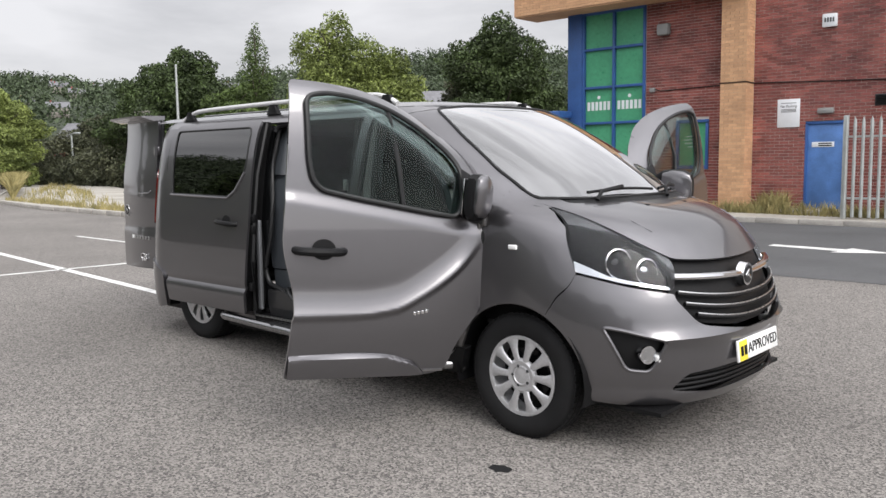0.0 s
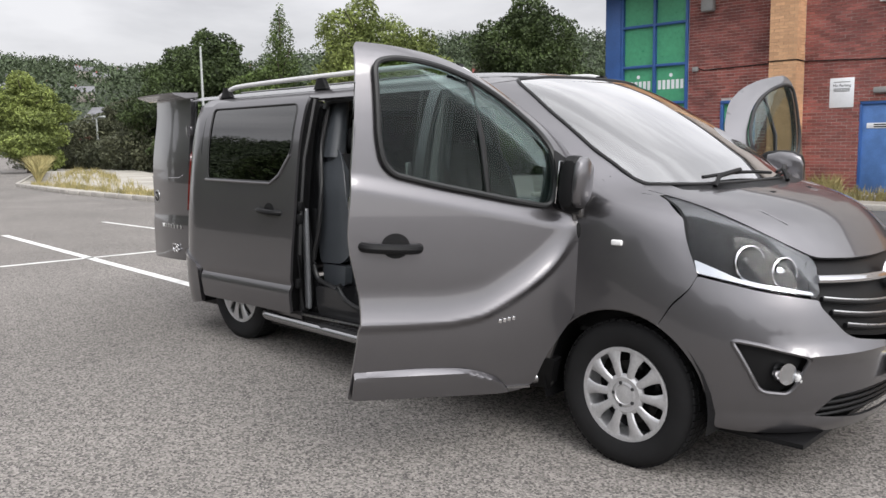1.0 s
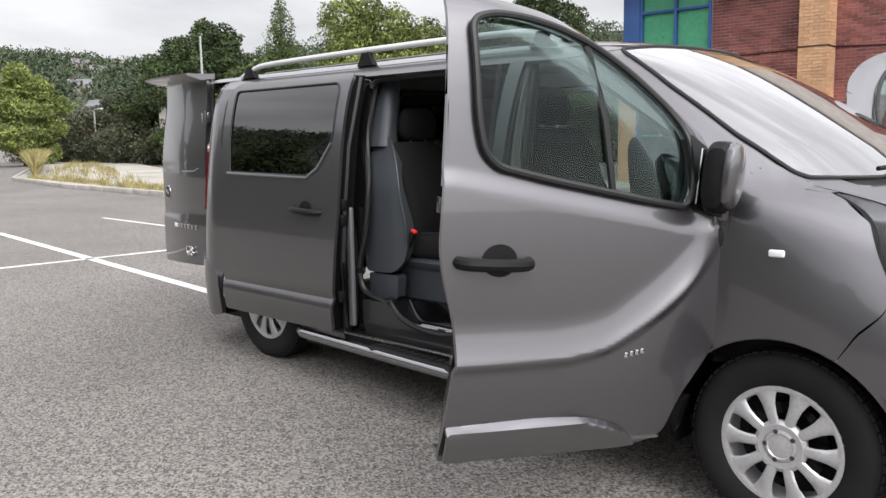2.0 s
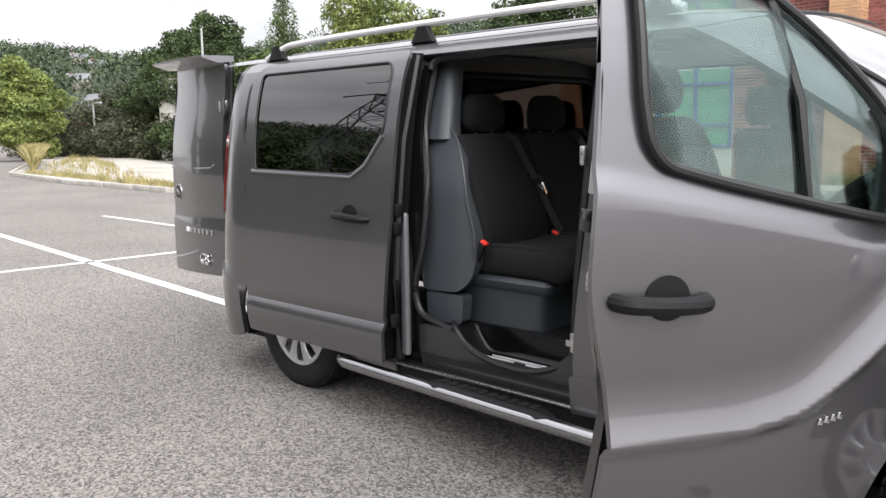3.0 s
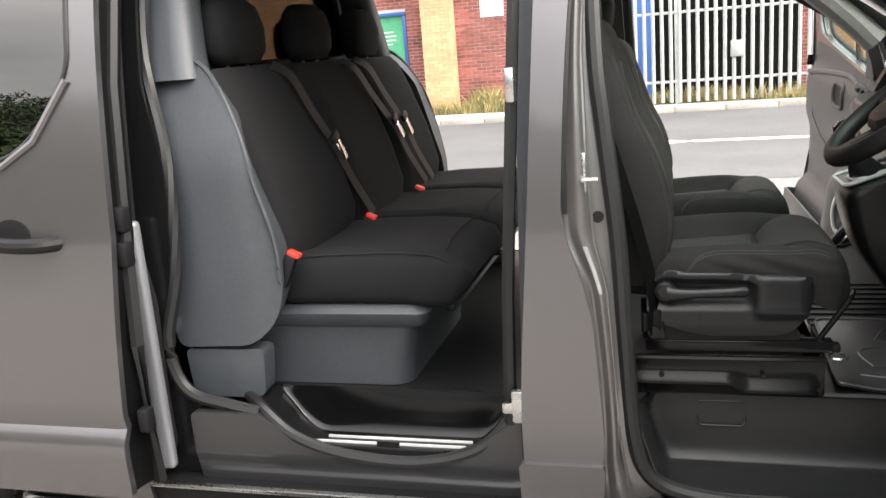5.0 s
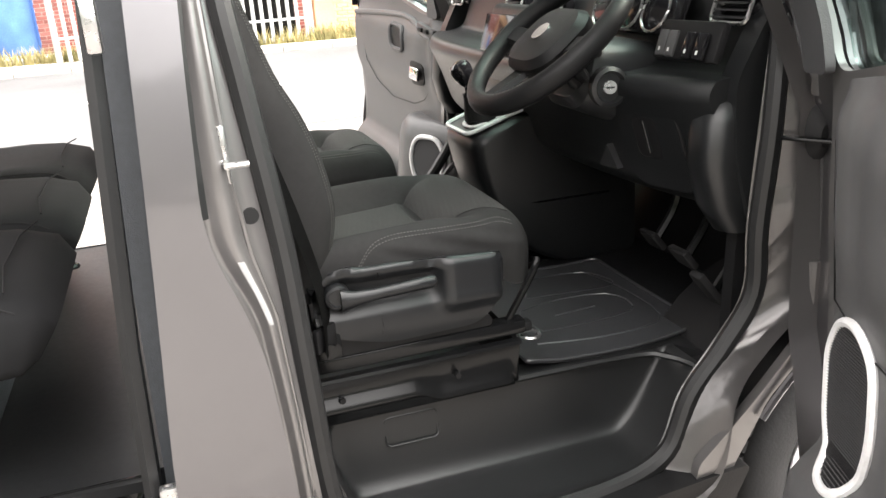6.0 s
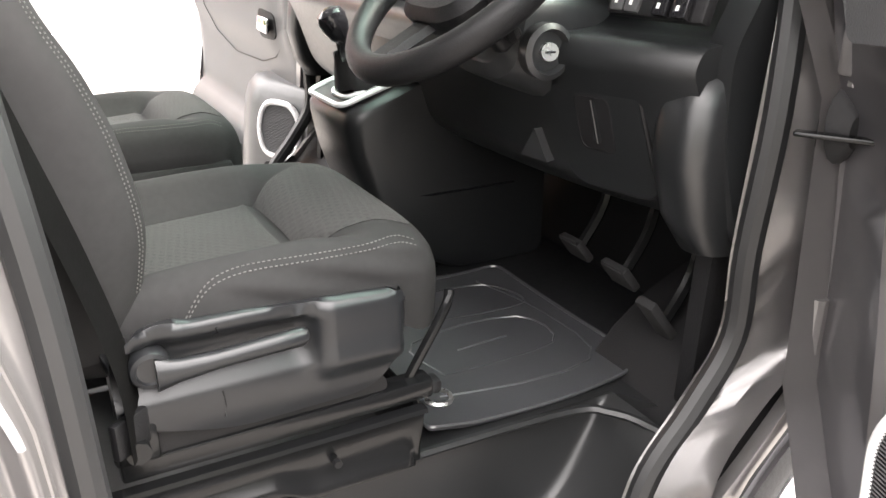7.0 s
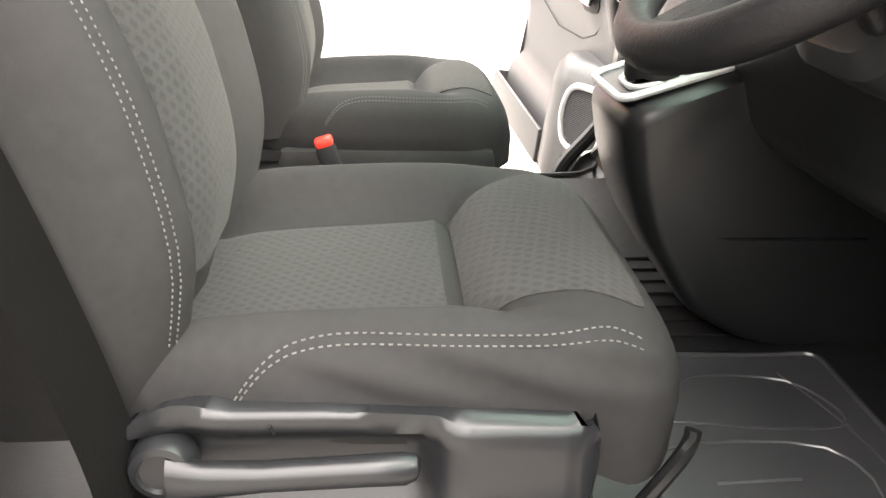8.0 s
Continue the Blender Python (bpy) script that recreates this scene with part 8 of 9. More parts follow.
def cabin():
    # floor, in one sheet with the step wells cut out
    def well_hole(s, x0, x1, yi):
        return [(x0, s * yi), (x1, s * yi), (x1, s * 0.93), (x0, s * 0.93)]
    fl = fillet([(-2.32, -0.70), (-2.06, -0.72), (-1.40, -0.745), (-1.36, -0.87), (-1.15, -0.85), (-1.10, -0.68), (-0.36, -0.685), (-0.30, -0.80), (-0.12, -0.70), (0.02, -0.5), (0.02, 0.5), (-0.12, 0.70), (-0.30, 0.80), (-0.36, 0.685), (-1.10, 0.68), (-1.15, 0.85), (-1.36, 0.87), (-1.40, 0.745), (-2.06, 0.72), (-2.32, 0.70)], 0.02)
    part("cabin_floor", sheet(fl, lambda x, y: (x, y, 0.595), 0.08, 0.02, centre=(-1, 0, 0)), FLOOR_RUBBER, van, "dark vinyl cabin floor")
    for k in range(9):
        part("floor_rib", box(-0.62, 0.05 * k - 0.2, 0.598, 0.5, 0.006, 0.004), FLOOR_RUBBER, van)
    for s in (-1, 1):
        # step wells: moulded tubs with coved corners
        def tub(x0, x1, yi, yo, zb, zt, wl, wr, lip):
            cove = [(0.0, 1.0), (0.06, 0.8), (0.14, 0.5), (0.24, 0.24), (0.4, 0.1), (0.65, 0.025), (1.0, 0.0)]
            ramp = [(0.0, 1.0), (0.1, 0.95), (0.3, 0.66), (0.5, 0.34), (0.7, 0.12), (0.85, 0.03), (1.0, 0.0)]
            ks = [k / 14 for k in range(15)]
            xs = [x0 + wl * k for k in ks] + [x0 + wl + (x1 - wr - x0 - wl) * k / 12 for k in range(1, 12)] + [x1 - wr * k for k in reversed(ks)]
            ys = [yi + 0.05 * k for k in ks] + [yi + 0.05 + (yo - yi - 0.05) * k / 8 for k in range(1, 9)]
            b = bmesh.new()
            grid = []
            for x in xs:
                fx = max(interp(ramp, (x - x0) / wl), interp(ramp, (x1 - x) / wr))
                row = []
                for y in ys:
                    fy = interp(cove, min((y - yi) / 0.05, 1.0))
                    z = zb + (zt - zb) * (1 - (1 - fx) * (1 - fy)) + lip * smooth(yo - 0.03, yo, y)
                    row.append(b.verts.new((x, s * y, z)))
                grid.append(row)
            for A, B in zip(grid, grid[1:]):
                for k in range(len(ys) - 1):
                    b.faces.new((A[k], A[k + 1], B[k + 1], B[k]))
            bmesh.ops.recalc_face_normals(b, faces=b.faces)
            bmesh.ops.solidify(b, geom=b.faces[:], thickness=0.004)
            return b
        w = part("step_well", tub(-1.13, -0.36, 0.68, 0.875, 0.425, 0.592, 0.08, 0.17, 0.012), WELL_PLASTIC, van, "moulded black step well", angle=75)
        part("blanking_plate", rim(fillet([(-0.99, 0.572), (-0.885, 0.572), (-0.885, 0.515), (-0.99, 0.515)], 0.012), lambda x, z: (x, s * (0.684 + 0.012 * smooth(0.55, 0.50, z)), z), 0.003, 0.02), WELL_PLASTIC, w)
        part("well_top_lip", tube(spline([(-1.10, s * 0.69, 0.55), (-1.085, s * 0.69, 0.595), (-1.0, s * 0.69, 0.598), (-0.5, s * 0.70, 0.598), (-0.40, s * 0.74, 0.597), (-0.36, s * 0.82, 0.59)], 5), 0.007, 6), WELL_PLASTIC, w)
        tread = bmesh.new()
        for i in range(11):
            for j in range(4):
                x = -0.98 + i * 0.045 + (0.022 if j % 2 else 0)
                cyl((x, s * (0.745 + j * 0.028), 0.423), (x, s * (0.745 + j * 0.028), 0.4275), 0.012, 0.008, 6, bm=tread)
        tagged(part("tread_stud", tread, WELL_PLASTIC, w), "", "", "", "stuff")
        w2 = part("step_well", tub(-2.06, -1.385, 0.725, 0.90, 0.475, 0.598, 0.16, 0.13, 0.02), GLOSS_WELL, van, "glossy black rear step well", angle=75)
        # black plastic ribs; silver on three of them paints in their highlights
        for j, (a, c) in enumerate(((-1.90, -1.52), (-1.93, -1.76), (-1.70, -1.53), (-1.88, -1.58))):
            part("well_rib", box((a + c) / 2, s * (0.775 + 0.028 * (j if j < 2 else j - 1)), 0.481, c - a, 0.006, 0.008, 0.002), SATIN_SILVER if j != 3 else WELL_PLASTIC, w2)
        part("well_lip", tube(spline([(-2.10, s * 0.80, 0.60), (-2.02, s * 0.88, 0.605), (-1.93, s * 0.905, 0.545), (-1.80, s * 0.91, 0.505), (-1.62, s * 0.91, 0.495), (-1.47, s * 0.905, 0.535), (-1.385, s * 0.88, 0.62)], 6), 0.014, 8), SEAL, w2)
        part("sill_face", sheet(fillet([(-2.20, 0.385), (-1.37, 0.385), (-1.37, 0.62), (-1.48, 0.54), (-1.62, 0.49), (-1.80, 0.50), (-1.93, 0.545), (-2.02, 0.60), (-2.20, 0.60)], 0.02), lambda x, z: (x, s * (0.915 - 0.02 * smooth(0.5, 0.4, z)), z), 0.04, 0.02), SILL_SHADE, van, "inner sill, grey body paint darkened for its shade")
        # front door sill and curved front jamb
        sill = [(-1.06, 0.45), (-0.98, 0.415), (-0.8, 0.41), (-0.55, 0.42)]
        seal = spline([(-0.255, 0.835, 1.26), (-0.282, 0.86, 1.078), (-0.299, 0.86, 0.894), (-0.302, 0.86, 0.763), (-0.364, 0.86, 0.664), (-0.432, 0.86, 0.58), (-0.485, 0.865, 0.47), (-0.60, 0.87, 0.428), (-0.8, 0.87, 0.42), (-0.97, 0.87, 0.425), (-1.085, 0.87, 0.46), (-1.128, 0.872, 0.56), (-1.142, 0.868, 0.78), (-1.152, 0.855, 1.0), (-1.176, 0.832, 1.24), (-1.19, 0.81, 1.39), (-1.20, 0.735, 1.72)], 5)
        part("door_seal", tube([(p.x, s * p.y, p.z) for p in seal], 0.019, 10, up=(0, 1, 0)), SEAL, van, "black rubber door seal")
        mid = spline([(-0.20, 0.885, 1.26), (-0.231, 0.90, 1.104), (-0.241, 0.90, 0.999), (-0.262, 0.90, 0.918), (-0.247, 0.895, 0.848), (-0.262, 0.895, 0.738), (-0.362, 0.90, 0.645), (-0.425, 0.90, 0.555), (-0.475, 0.905, 0.43), (-0.60, 0.91, 0.395), (-0.8, 0.91, 0.39), (-1.0, 0.905, 0.39)], 6)
        out = spline([(-0.17, 0.915, 1.26), (-0.196, 0.93, 1.053), (-0.20, 0.93, 0.99), (-0.235, 0.928, 0.903), (-0.198, 0.93, 0.818), (-0.217, 0.932, 0.771), (-0.319, 0.935, 0.684), (-0.385, 0.938, 0.60), (-0.425, 0.938, 0.42), (-0.60, 0.935, 0.345), (-0.8, 0.935, 0.34), (-1.0, 0.935, 0.34)], 6)
        ins = spline([(-0.27, 0.83, 1.26), (-0.30, 0.845, 1.078), (-0.315, 0.845, 0.894), (-0.318, 0.845, 0.763), (-0.38, 0.845, 0.67), (-0.45, 0.845, 0.58), (-0.50, 0.85, 0.47), (-0.60, 0.855, 0.415), (-0.8, 0.855, 0.41), (-1.0, 0.855, 0.41)], 6)
        ins = [ins[min(len(ins) - 1, round(k * (len(ins) - 1) / (len(mid) - 1)))] for k in range(len(mid))]
        half1 = [a.lerp(c, 0.5) + Vector((0.012, -0.0, 0.012)) for a, c in zip(mid, out)]
        b = lofted([[(p.x, s * p.y, p.z) for p in row] for row in (ins, mid, half1, out)], cap=False, closed=False)
        bmesh.ops.solidify(b, geom=b.faces[:], thickness=0.006)
        jf = part("front_jamb", b, PAINT_DULL, van, "curved grey painted front door jamb")
        part("jamb_bolt", cyl((-0.205, s * 0.86, 0.913), (-0.205, s * 0.905, 0.913), 0.011, seg=8), STEEL, jf)
        part("wing_closer", sheet(fillet([(-0.24, 0.70), (-0.46, 0.47), (-0.46, 0.30), (-0.39, 0.30), (-0.38, 0.45), (-0.32, 0.58), (-0.22, 0.68)], 0.02), side_fn(s, -0.02), 0.03, 0.02), PAINT_DULL, jf)
        ck = part("check_strap", box(-0.262, s * 0.935, 1.06, 0.10, 0.018, 0.007, 0.003, m=pose(0, 0, 0, 0, 0, s * 60)), BLACK_METAL, jf)
        part("strap_gaiter", lofted([[Vector((-0.222 - 0.006 * k, s * (0.902 + 0.016 * k), 1.065)) + Vector((px * r * 0.8, 0, pz * r * 1.2)) for px, pz in rounded(2, 2, 0.9, 4)] for k, r in ((0, 0.046), (1, 0.042), (2, 0.030), (2.6, 0.018))]), RUBBER, jf, "black rubber gaiter")
        for z in (0.80, 1.16):
            part("hinge", join(box(-0.225, s * 0.925, z, 0.06, 0.03, 0.06, 0.008), cyl((-0.238, s * 0.935, z - 0.04), (-0.238, s * 0.935, z + 0.04), 0.014, seg=10)), PAINT_DULL, jf, "painted door hinge")
        # inner trims of the pillars
        part("b_pillar_trim", sheet(fillet([(-1.36, 1.75), (-1.22, 1.75), (-1.20, 1.3), (-1.18, 1.0), (-1.15, 0.60), (-1.38, 0.60), (-1.37, 1.1)], 0.03), lambda x, z: (x, s * (side_y(x, z) - 0.13), z), 0.05, 0.03), GREY_PLASTIC if s < 0 else DARK_PLASTIC, van, "moulded inner pillar trim")
        part("a_pillar_trim", tube(spline([(-0.33, s * 0.772, 1.335), (-0.46, s * 0.755, 1.46), (-0.75, s * 0.68, 1.68), (-1.0, s * 0.66, 1.76)], 5), 0.045, 10), PALE_PLASTIC, van, "pale windscreen pillar trim")
        # quarter trim beside the bench: tall grey moulding with an S-shaped front edge
        qt = fillet([(-2.36, 1.74, 0.05), (-2.30, 1.56, 0.05), (-2.24, 1.47, 0.08), (-2.12, 1.43, 0.06), (-2.035, 1.30, 0.1), (-1.995, 1.15, 0.1), (-1.962, 1.0, 0.1), (-1.957, 0.90, 0.08), (-1.985, 0.80, 0.07), (-2.05, 0.742, 0.04), (-2.26, 0.735, 0.03)], 0.03)
        inset = lambda z: 0.825 - 0.16 * smooth(1.15, 1.72, z)
        q = part("quarter_trim", sheet(qt, lambda x, z: (x, s * (inset(z) - 0.02 * smooth(-2.05, -1.96, x)), z), 0.03, 0.05), GREY_PLASTIC, van, "blue-grey moulded quarter trim")
        part("trim_edge", tube(spline([(-2.23, s * (inset(1.475) + 0.002), 1.475), (-2.12, s * (inset(1.42) + 0.002), 1.42), (-2.04, s * (inset(1.29) - 0.006), 1.29), (-2.0, s * (inset(1.15) - 0.01), 1.15), (-1.968, s * (inset(1.0) - 0.016), 1.0), (-1.964, s * (inset(0.9) - 0.016), 0.90)], 6), 0.006, 6), GREY_PLASTIC, q)
        part("lower_trim", sheet(fillet([(-2.25, 0.728), (-2.035, 0.728), (-2.045, 0.60), (-2.24, 0.60)], 0.02), lambda x, z: (x, s * (0.818 - 0.01 * smooth(-2.1, -2.04, x)), z), 0.03, 0.06), GREY_PLASTIC, q)
        part("upper_trim", lofted([[Vector((x + px, s * (y + py), z)) for px, py in rounded(w, l, 0.05, 5)] for z, x, y, w, l in ((1.40, -2.24, 0.725, 0.20, 0.13), (1.47, -2.25, 0.71, 0.20, 0.12), (1.60, -2.26, 0.675, 0.19, 0.11), (1.70, -2.27, 0.645, 0.18, 0.10), (1.76, -2.28, 0.625, 0.17, 0.09))]), GREY_PLASTIC, q, angle=60)
    # bulkhead with a curtained window
    def bulk(y, z):
        return (-2.26 - 0.04 * (z - 1.0), y, z)
    hole = fillet([(-0.58, 1.42), (0.58, 1.42), (0.54, 1.69), (-0.54, 1.69)], 0.07)
    bh = part("bulkhead", sheet(fillet([(-0.76, 0.6), (0.76, 0.6), (0.76, 1.5), (0.66, 1.79), (-0.66, 1.79), (-0.76, 1.5)], 0.03), bulk, 0.06, 0.03, holes=[hole], centre=(-4, 0, 1)), DARK_PLASTIC, van, "dark moulded bulkhead with a window")
    part("bulkhead_window_frame", rim(hole, bulk, 0.018), BLACK_PLASTIC, bh)
    part("bulkhead_glass", sheet(hole, lambda y, z: (bulk(y, z)[0] - 0.012, y, z), 0.1, 0.004, centre=(-4, 0, 1)), TINT_BACK, bh, "tinted bulkhead glass")
    b = bmesh.new()
    n = 120
    rows = [[b.verts.new((-2.36 + 0.018 * math.sin(k * 0.9) + 0.006 * math.sin(k * 2.3), -0.66 + 1.32 * k / n, z)) for k in range(n + 1)] for z in (1.36, 1.5, 1.74)]
    for A, B in zip(rows, rows[1:]):
        for k in range(n):
            b.faces.new((A[k], A[k + 1], B[k + 1], B[k]))
    part("curtain", b, CURTAIN, bh, "pleated brown curtain behind the glass")
    part("rear_dome_light", box(-1.55, -0.1, 1.775, 0.16, 0.09, 0.02, 0.008), PALE_PLASTIC, van)
    # sun visors and roof console
    for s in (-1, 1):
        part("sun_visor", box(-0.92, s * 0.38, 1.755, 0.17, 0.44, 0.022, 0.01, m=pose(0, 0, 0, 0, 8, 0)), HEADLINING, van, "pale folded sun visor")
    part("grab_handle", tube(spline([(-1.0, 0.66, 1.74), (-1.04, 0.62, 1.715), (-1.2, 0.62, 1.715), (-1.24, 0.66, 1.74)], 5), 0.012, 8), PALE_PLASTIC, van)


TINT_BACK = glass_material("smoked_glass", (0.30, 0.25, 0.22), alpha=0.0, gain=0.3)


def dashboard():
    d = new("dashboard")
    d.parent = van
    d["label"] = "charcoal moulded dashboard with open shelves"
    # cross-section swept across the van, with a hood over the dials
    def section(y):
        q = abs(y) / 0.80
        pull = 0.10 * q ** 4
        hood = 0.06 * smooth(0.22, 0.05, abs(y + 0.48))
        return [(-0.20, 0.86), (-0.33 + pull, 0.885), (-0.40 + pull, 0.93), (-0.44 + pull, 1.05), (-0.475 + pull, 1.125), (-0.46 + pull, 1.155), (-0.38 + pull, 1.160), (-0.345 + pull, 1.175), (-0.315 + pull, 1.25), (-0.30 + pull - hood, 1.295 + hood * 0.6), (-0.22 + pull, 1.32 + hood), (-0.05 - 0.12 * q ** 4, 1.315 - 0.03 * q ** 4), (0.15 - 0.31 * q ** 4, 1.262 - 0.01 * q ** 4), (0.20 - 0.34 * q ** 4, 1.20), (0.1 - 0.22 * q ** 4, 0.9)]
    rings = []
    for k in range(65):
        y = -0.80 + 1.60 * k / 64
        rings.append([Vector((p[0], y, p[1])) for p in fillet(section(y), 0.032, 4)])
    body = part("dash_body", lofted(rings), DASH_PLASTIC, d, "charcoal grained dash moulding", angle=60)
    # side end panel and fuse cover by the door
    for s in (-1, 1):
        part("end_panel", sheet(fillet([(-0.30, 0.885), (-0.16, 0.86), (-0.10, 1.0), (-0.10, 1.22), (-0.16, 1.31), (-0.27, 1.27), (-0.335, 1.15), (-0.33, 1.0)], 0.03), lambda x, z: (x, s * (0.825 + 0.015 * smooth(1.1, 0.9, z)), z), 0.03, 0.05), DASH_PLASTIC, d)
        part("knee_column", lofted([[Vector((-0.315 + e + px, s * (0.765 + g) + py * s, z)) for px, py in rounded(w, l, 0.04, 5)] for z, e, g, w, l in ((0.87, 0.03, 0.02, 0.10, 0.08), (0.92, 0.01, 0.015, 0.12, 0.095), (1.0, 0.0, 0.01, 0.135, 0.105), (1.08, 0.005, 0.005, 0.13, 0.105), (1.112, 0.012, 0.005, 0.11, 0.09), (1.125, 0.03, 0.005, 0.07, 0.06))]), DASH_PLASTIC, d, angle=60)
    # fuse box cover outline and its grip
    def knee(y, z, push=0.0):
        return (interp([(0.90, -0.372), (0.93, -0.397), (1.05, -0.438), (1.10, -0.452), (1.125, -0.46)], z) + 0.10 * (abs(y) / 0.8) ** 4 - push, y, z)
    part("fuse_cover", sheet(fillet([(-0.725, 0.925), (-0.575, 0.925), (-0.565, 1.09), (-0.715, 1.10)], 0.03), lambda y, z: knee(y, z, 0.007), 0.02, 0.006, centre=(0, -0.6, 1)), DASH_PLASTIC, body, "fuse box cover", angle=60)
    part("cover_seam", rim(fillet([(-0.725, 0.925), (-0.575, 0.925), (-0.565, 1.09), (-0.715, 1.10)], 0.03), lambda y, z: knee(y, z, 0.002), 0.004, 0.02), BLACK_PLASTIC, body)
    part("cover_grip", lofted([[Vector(knee(-0.64 + py, 1.03 + pz, k)) for py, pz in rounded(w, h, 0.012, 3)] for k, w, h in ((0.0075, 0.062, 0.085), (0.008, 0.058, 0.08), (-0.004, 0.05, 0.07))]), BLACK_PLASTIC, body)
    part("grip_fin", lofted([[Vector(knee(-0.64 + dy, z, k)) for dy, k in ((-0.006, 0.0), (0.0, 0.0085), (0.012, 0.0))] for z in (1.0, 1.03, 1.065)]), DASH_PLASTIC, body)
    part("bracket", lofted([[Vector(p) for p in tri] for tri in (((-0.41, -0.47, 0.945), (-0.40, -0.53, 0.945), (-0.42, -0.52, 1.0)), ((-0.35, -0.47, 0.95), (-0.35, -0.53, 0.95), (-0.36, -0.52, 1.0)))]), COLUMN_GREY, d, "small bracket under the dash")
    # switches and vents at the outer end
    sw = part("switch_panel", box(-0.345, -0.70, 1.215, 0.02, 0.17, 0.075, 0.006, m=pose(0, 0, 0, 0, 20, 6)), BLACK_PLASTIC, d)
    for k in range(4):
        part("switch", box(-0.36, -0.755 + k * 0.036 if k < 2 else -0.665 + (k - 2) * 0.03, 1.21, 0.014, 0.026, 0.05, 0.004, m=pose(0, 0, 0, 0, 20, 6)), BLACK_GLOSS if k < 2 else DARK_PLASTIC, sw)
        part("switch_mark", box(-0.3685, -0.755 + k * 0.036 if k < 2 else -0.665 + (k - 2) * 0.03, 1.200, 0.006, 0.005, 0.007, m=pose(0, 0, 0, 0, 20, 6)), SATIN_SILVER, sw)
    for y in (-0.735, -0.12, 0.12, 0.735):
        v = part("air_vent", box(-0.265 if abs(y) > 0.5 else -0.325, y, 1.275, 0.03, 0.10, 0.06, 0.01, m=pose(0, 0, 0, 0, -20, 0)), BLACK_GLOSS, d)
        for k in range(4):
            part("vent_slat", box(-0.282 if abs(y) > 0.5 else -0.342, y, 1.255 + k * 0.013, 0.02, 0.085, 0.003), DARK_PLASTIC, v)
        part("vent_ring", rim(fillet([(y - 0.052, 1.245), (y + 0.052, 1.245), (y + 0.052, 1.305), (y - 0.052, 1.305)], 0.015), lambda a, z, y=y: ((-0.283 if abs(y) > 0.5 else -0.343) + 0.36 * (z - 1.275), a, z), 0.004, 0.02), STEEL, v)
    # instrument cluster with dials
    cl = part("instrument_panel", box(-0.325, -0.48, 1.265, 0.02, 0.34, 0.10, 0.01, m=pose(0, 0, 0, 0, 22, 0)), BLACK_GLOSS, d)
    for y in (-0.58, -0.48, -0.38):
        part("dial_ring", tube([(-0.345 - 0.042 * 0.4 * math.sin(a) * -1, y + 0.045 * math.cos(a), 1.268 + 0.040 * math.sin(a)) for a in (2 * math.pi * k / 20 for k in range(20))], 0.003, 6, True), STEEL, cl)
    # radio stack
    ra = part("radio_console", box(-0.405, 0.0, 1.15, 0.06, 0.28, 0.24, 0.02, 3, m=pose(0, 0, 0, 0, 16, 0)), DASH_PLASTIC, d)
    part("display", box(-0.445, 0.0, 1.20, 0.01, 0.19, 0.10, 0.004, m=pose(0, 0, 0, 0, 16, 0)), BLACK_GLOSS, ra)
    for y in (-0.08, 0.0, 0.08):
        part("heater_knob", cyl((-0.42, y, 1.075), (-0.452, y, 1.085), 0.024, 0.021, 18), DARK_PLASTIC, ra)
    # console that carries the gear lever
    prof = [(-0.58, 0.955), (-0.562, 0.86), (-0.53, 0.77), (-0.45, 0.65), (-0.36, 0.60), (-0.15, 0.60), (-0.15, 1.05), (-0.36, 1.035), (-0.45, 1.005)]
    cons = part("gear_console", lofted([[Vector((x + ins, y, z)) for x, z in fillet([(p[0], p[1], 0.03) for p in prof], 0.03, 3)] for y, ins in ((-0.135, 0.03), (-0.125, 0.008), (-0.10, 0.0), (0.08, 0.0), (0.105, 0.008), (0.115, 0.03))]), DASH_PLASTIC, d, "black moulded gear console", angle=50)
    part("console_seam", tube([(-0.485, -0.128, 0.78), (-0.40, -0.134, 0.775), (-0.2, -0.136, 0.775)], 0.003, 5), BLACK_GLOSS, cons)
    plate = lambda x, y: (x, y, 0.962 + (x + 0.58) * 0.33)
    po = fillet([(-0.578, -0.098), (-0.40, -0.105), (-0.37, -0.08), (-0.37, 0.07), (-0.40, 0.088), (-0.578, 0.08)], 0.025)
    part("console_plate", sheet(po, lambda x, y: (x, y, plate(x, y)[2] + 0.004), 0.03, 0.006, centre=(-0.45, 0, 0)), DASH_PLASTIC, cons)
    part("console_trim", rim(po, lambda x, y: (x, y, plate(x, y)[2] + 0.006), 0.006, 0.015), SATIN_SILVER, cons, "satin silver console edge trim")
    part("console_trim", rim(fillet([(-0.555, -0.078), (-0.44, -0.08), (-0.44, 0.02), (-0.555, 0.015)], 0.03), lambda x, y: (x, y, plate(x, y)[2] + 0.008), 0.005, 0.015), SATIN_SILVER, cons)
    part("gear_gaiter", lofted([[Vector((-0.50 - 0.022 * k, -0.034 - 0.012 * k, 0.988 + 0.030 * k)) + Vector((px * r * 0.056, pz * r * 0.05, 0.006 * math.sin(7 * (px + pz)))) for px, pz in rounded(2, 2, 0.8, 4)] for k, r in ((0, 1.0), (1, 0.72), (2, 0.42), (2.6, 0.28))]), RUBBER, cons, "soft black gear gaiter")
    part("gear_stick", cyl((-0.548, -0.062, 1.045), (-0.572, -0.10, 1.10), 0.011, seg=10), BLACK_GLOSS, cons)
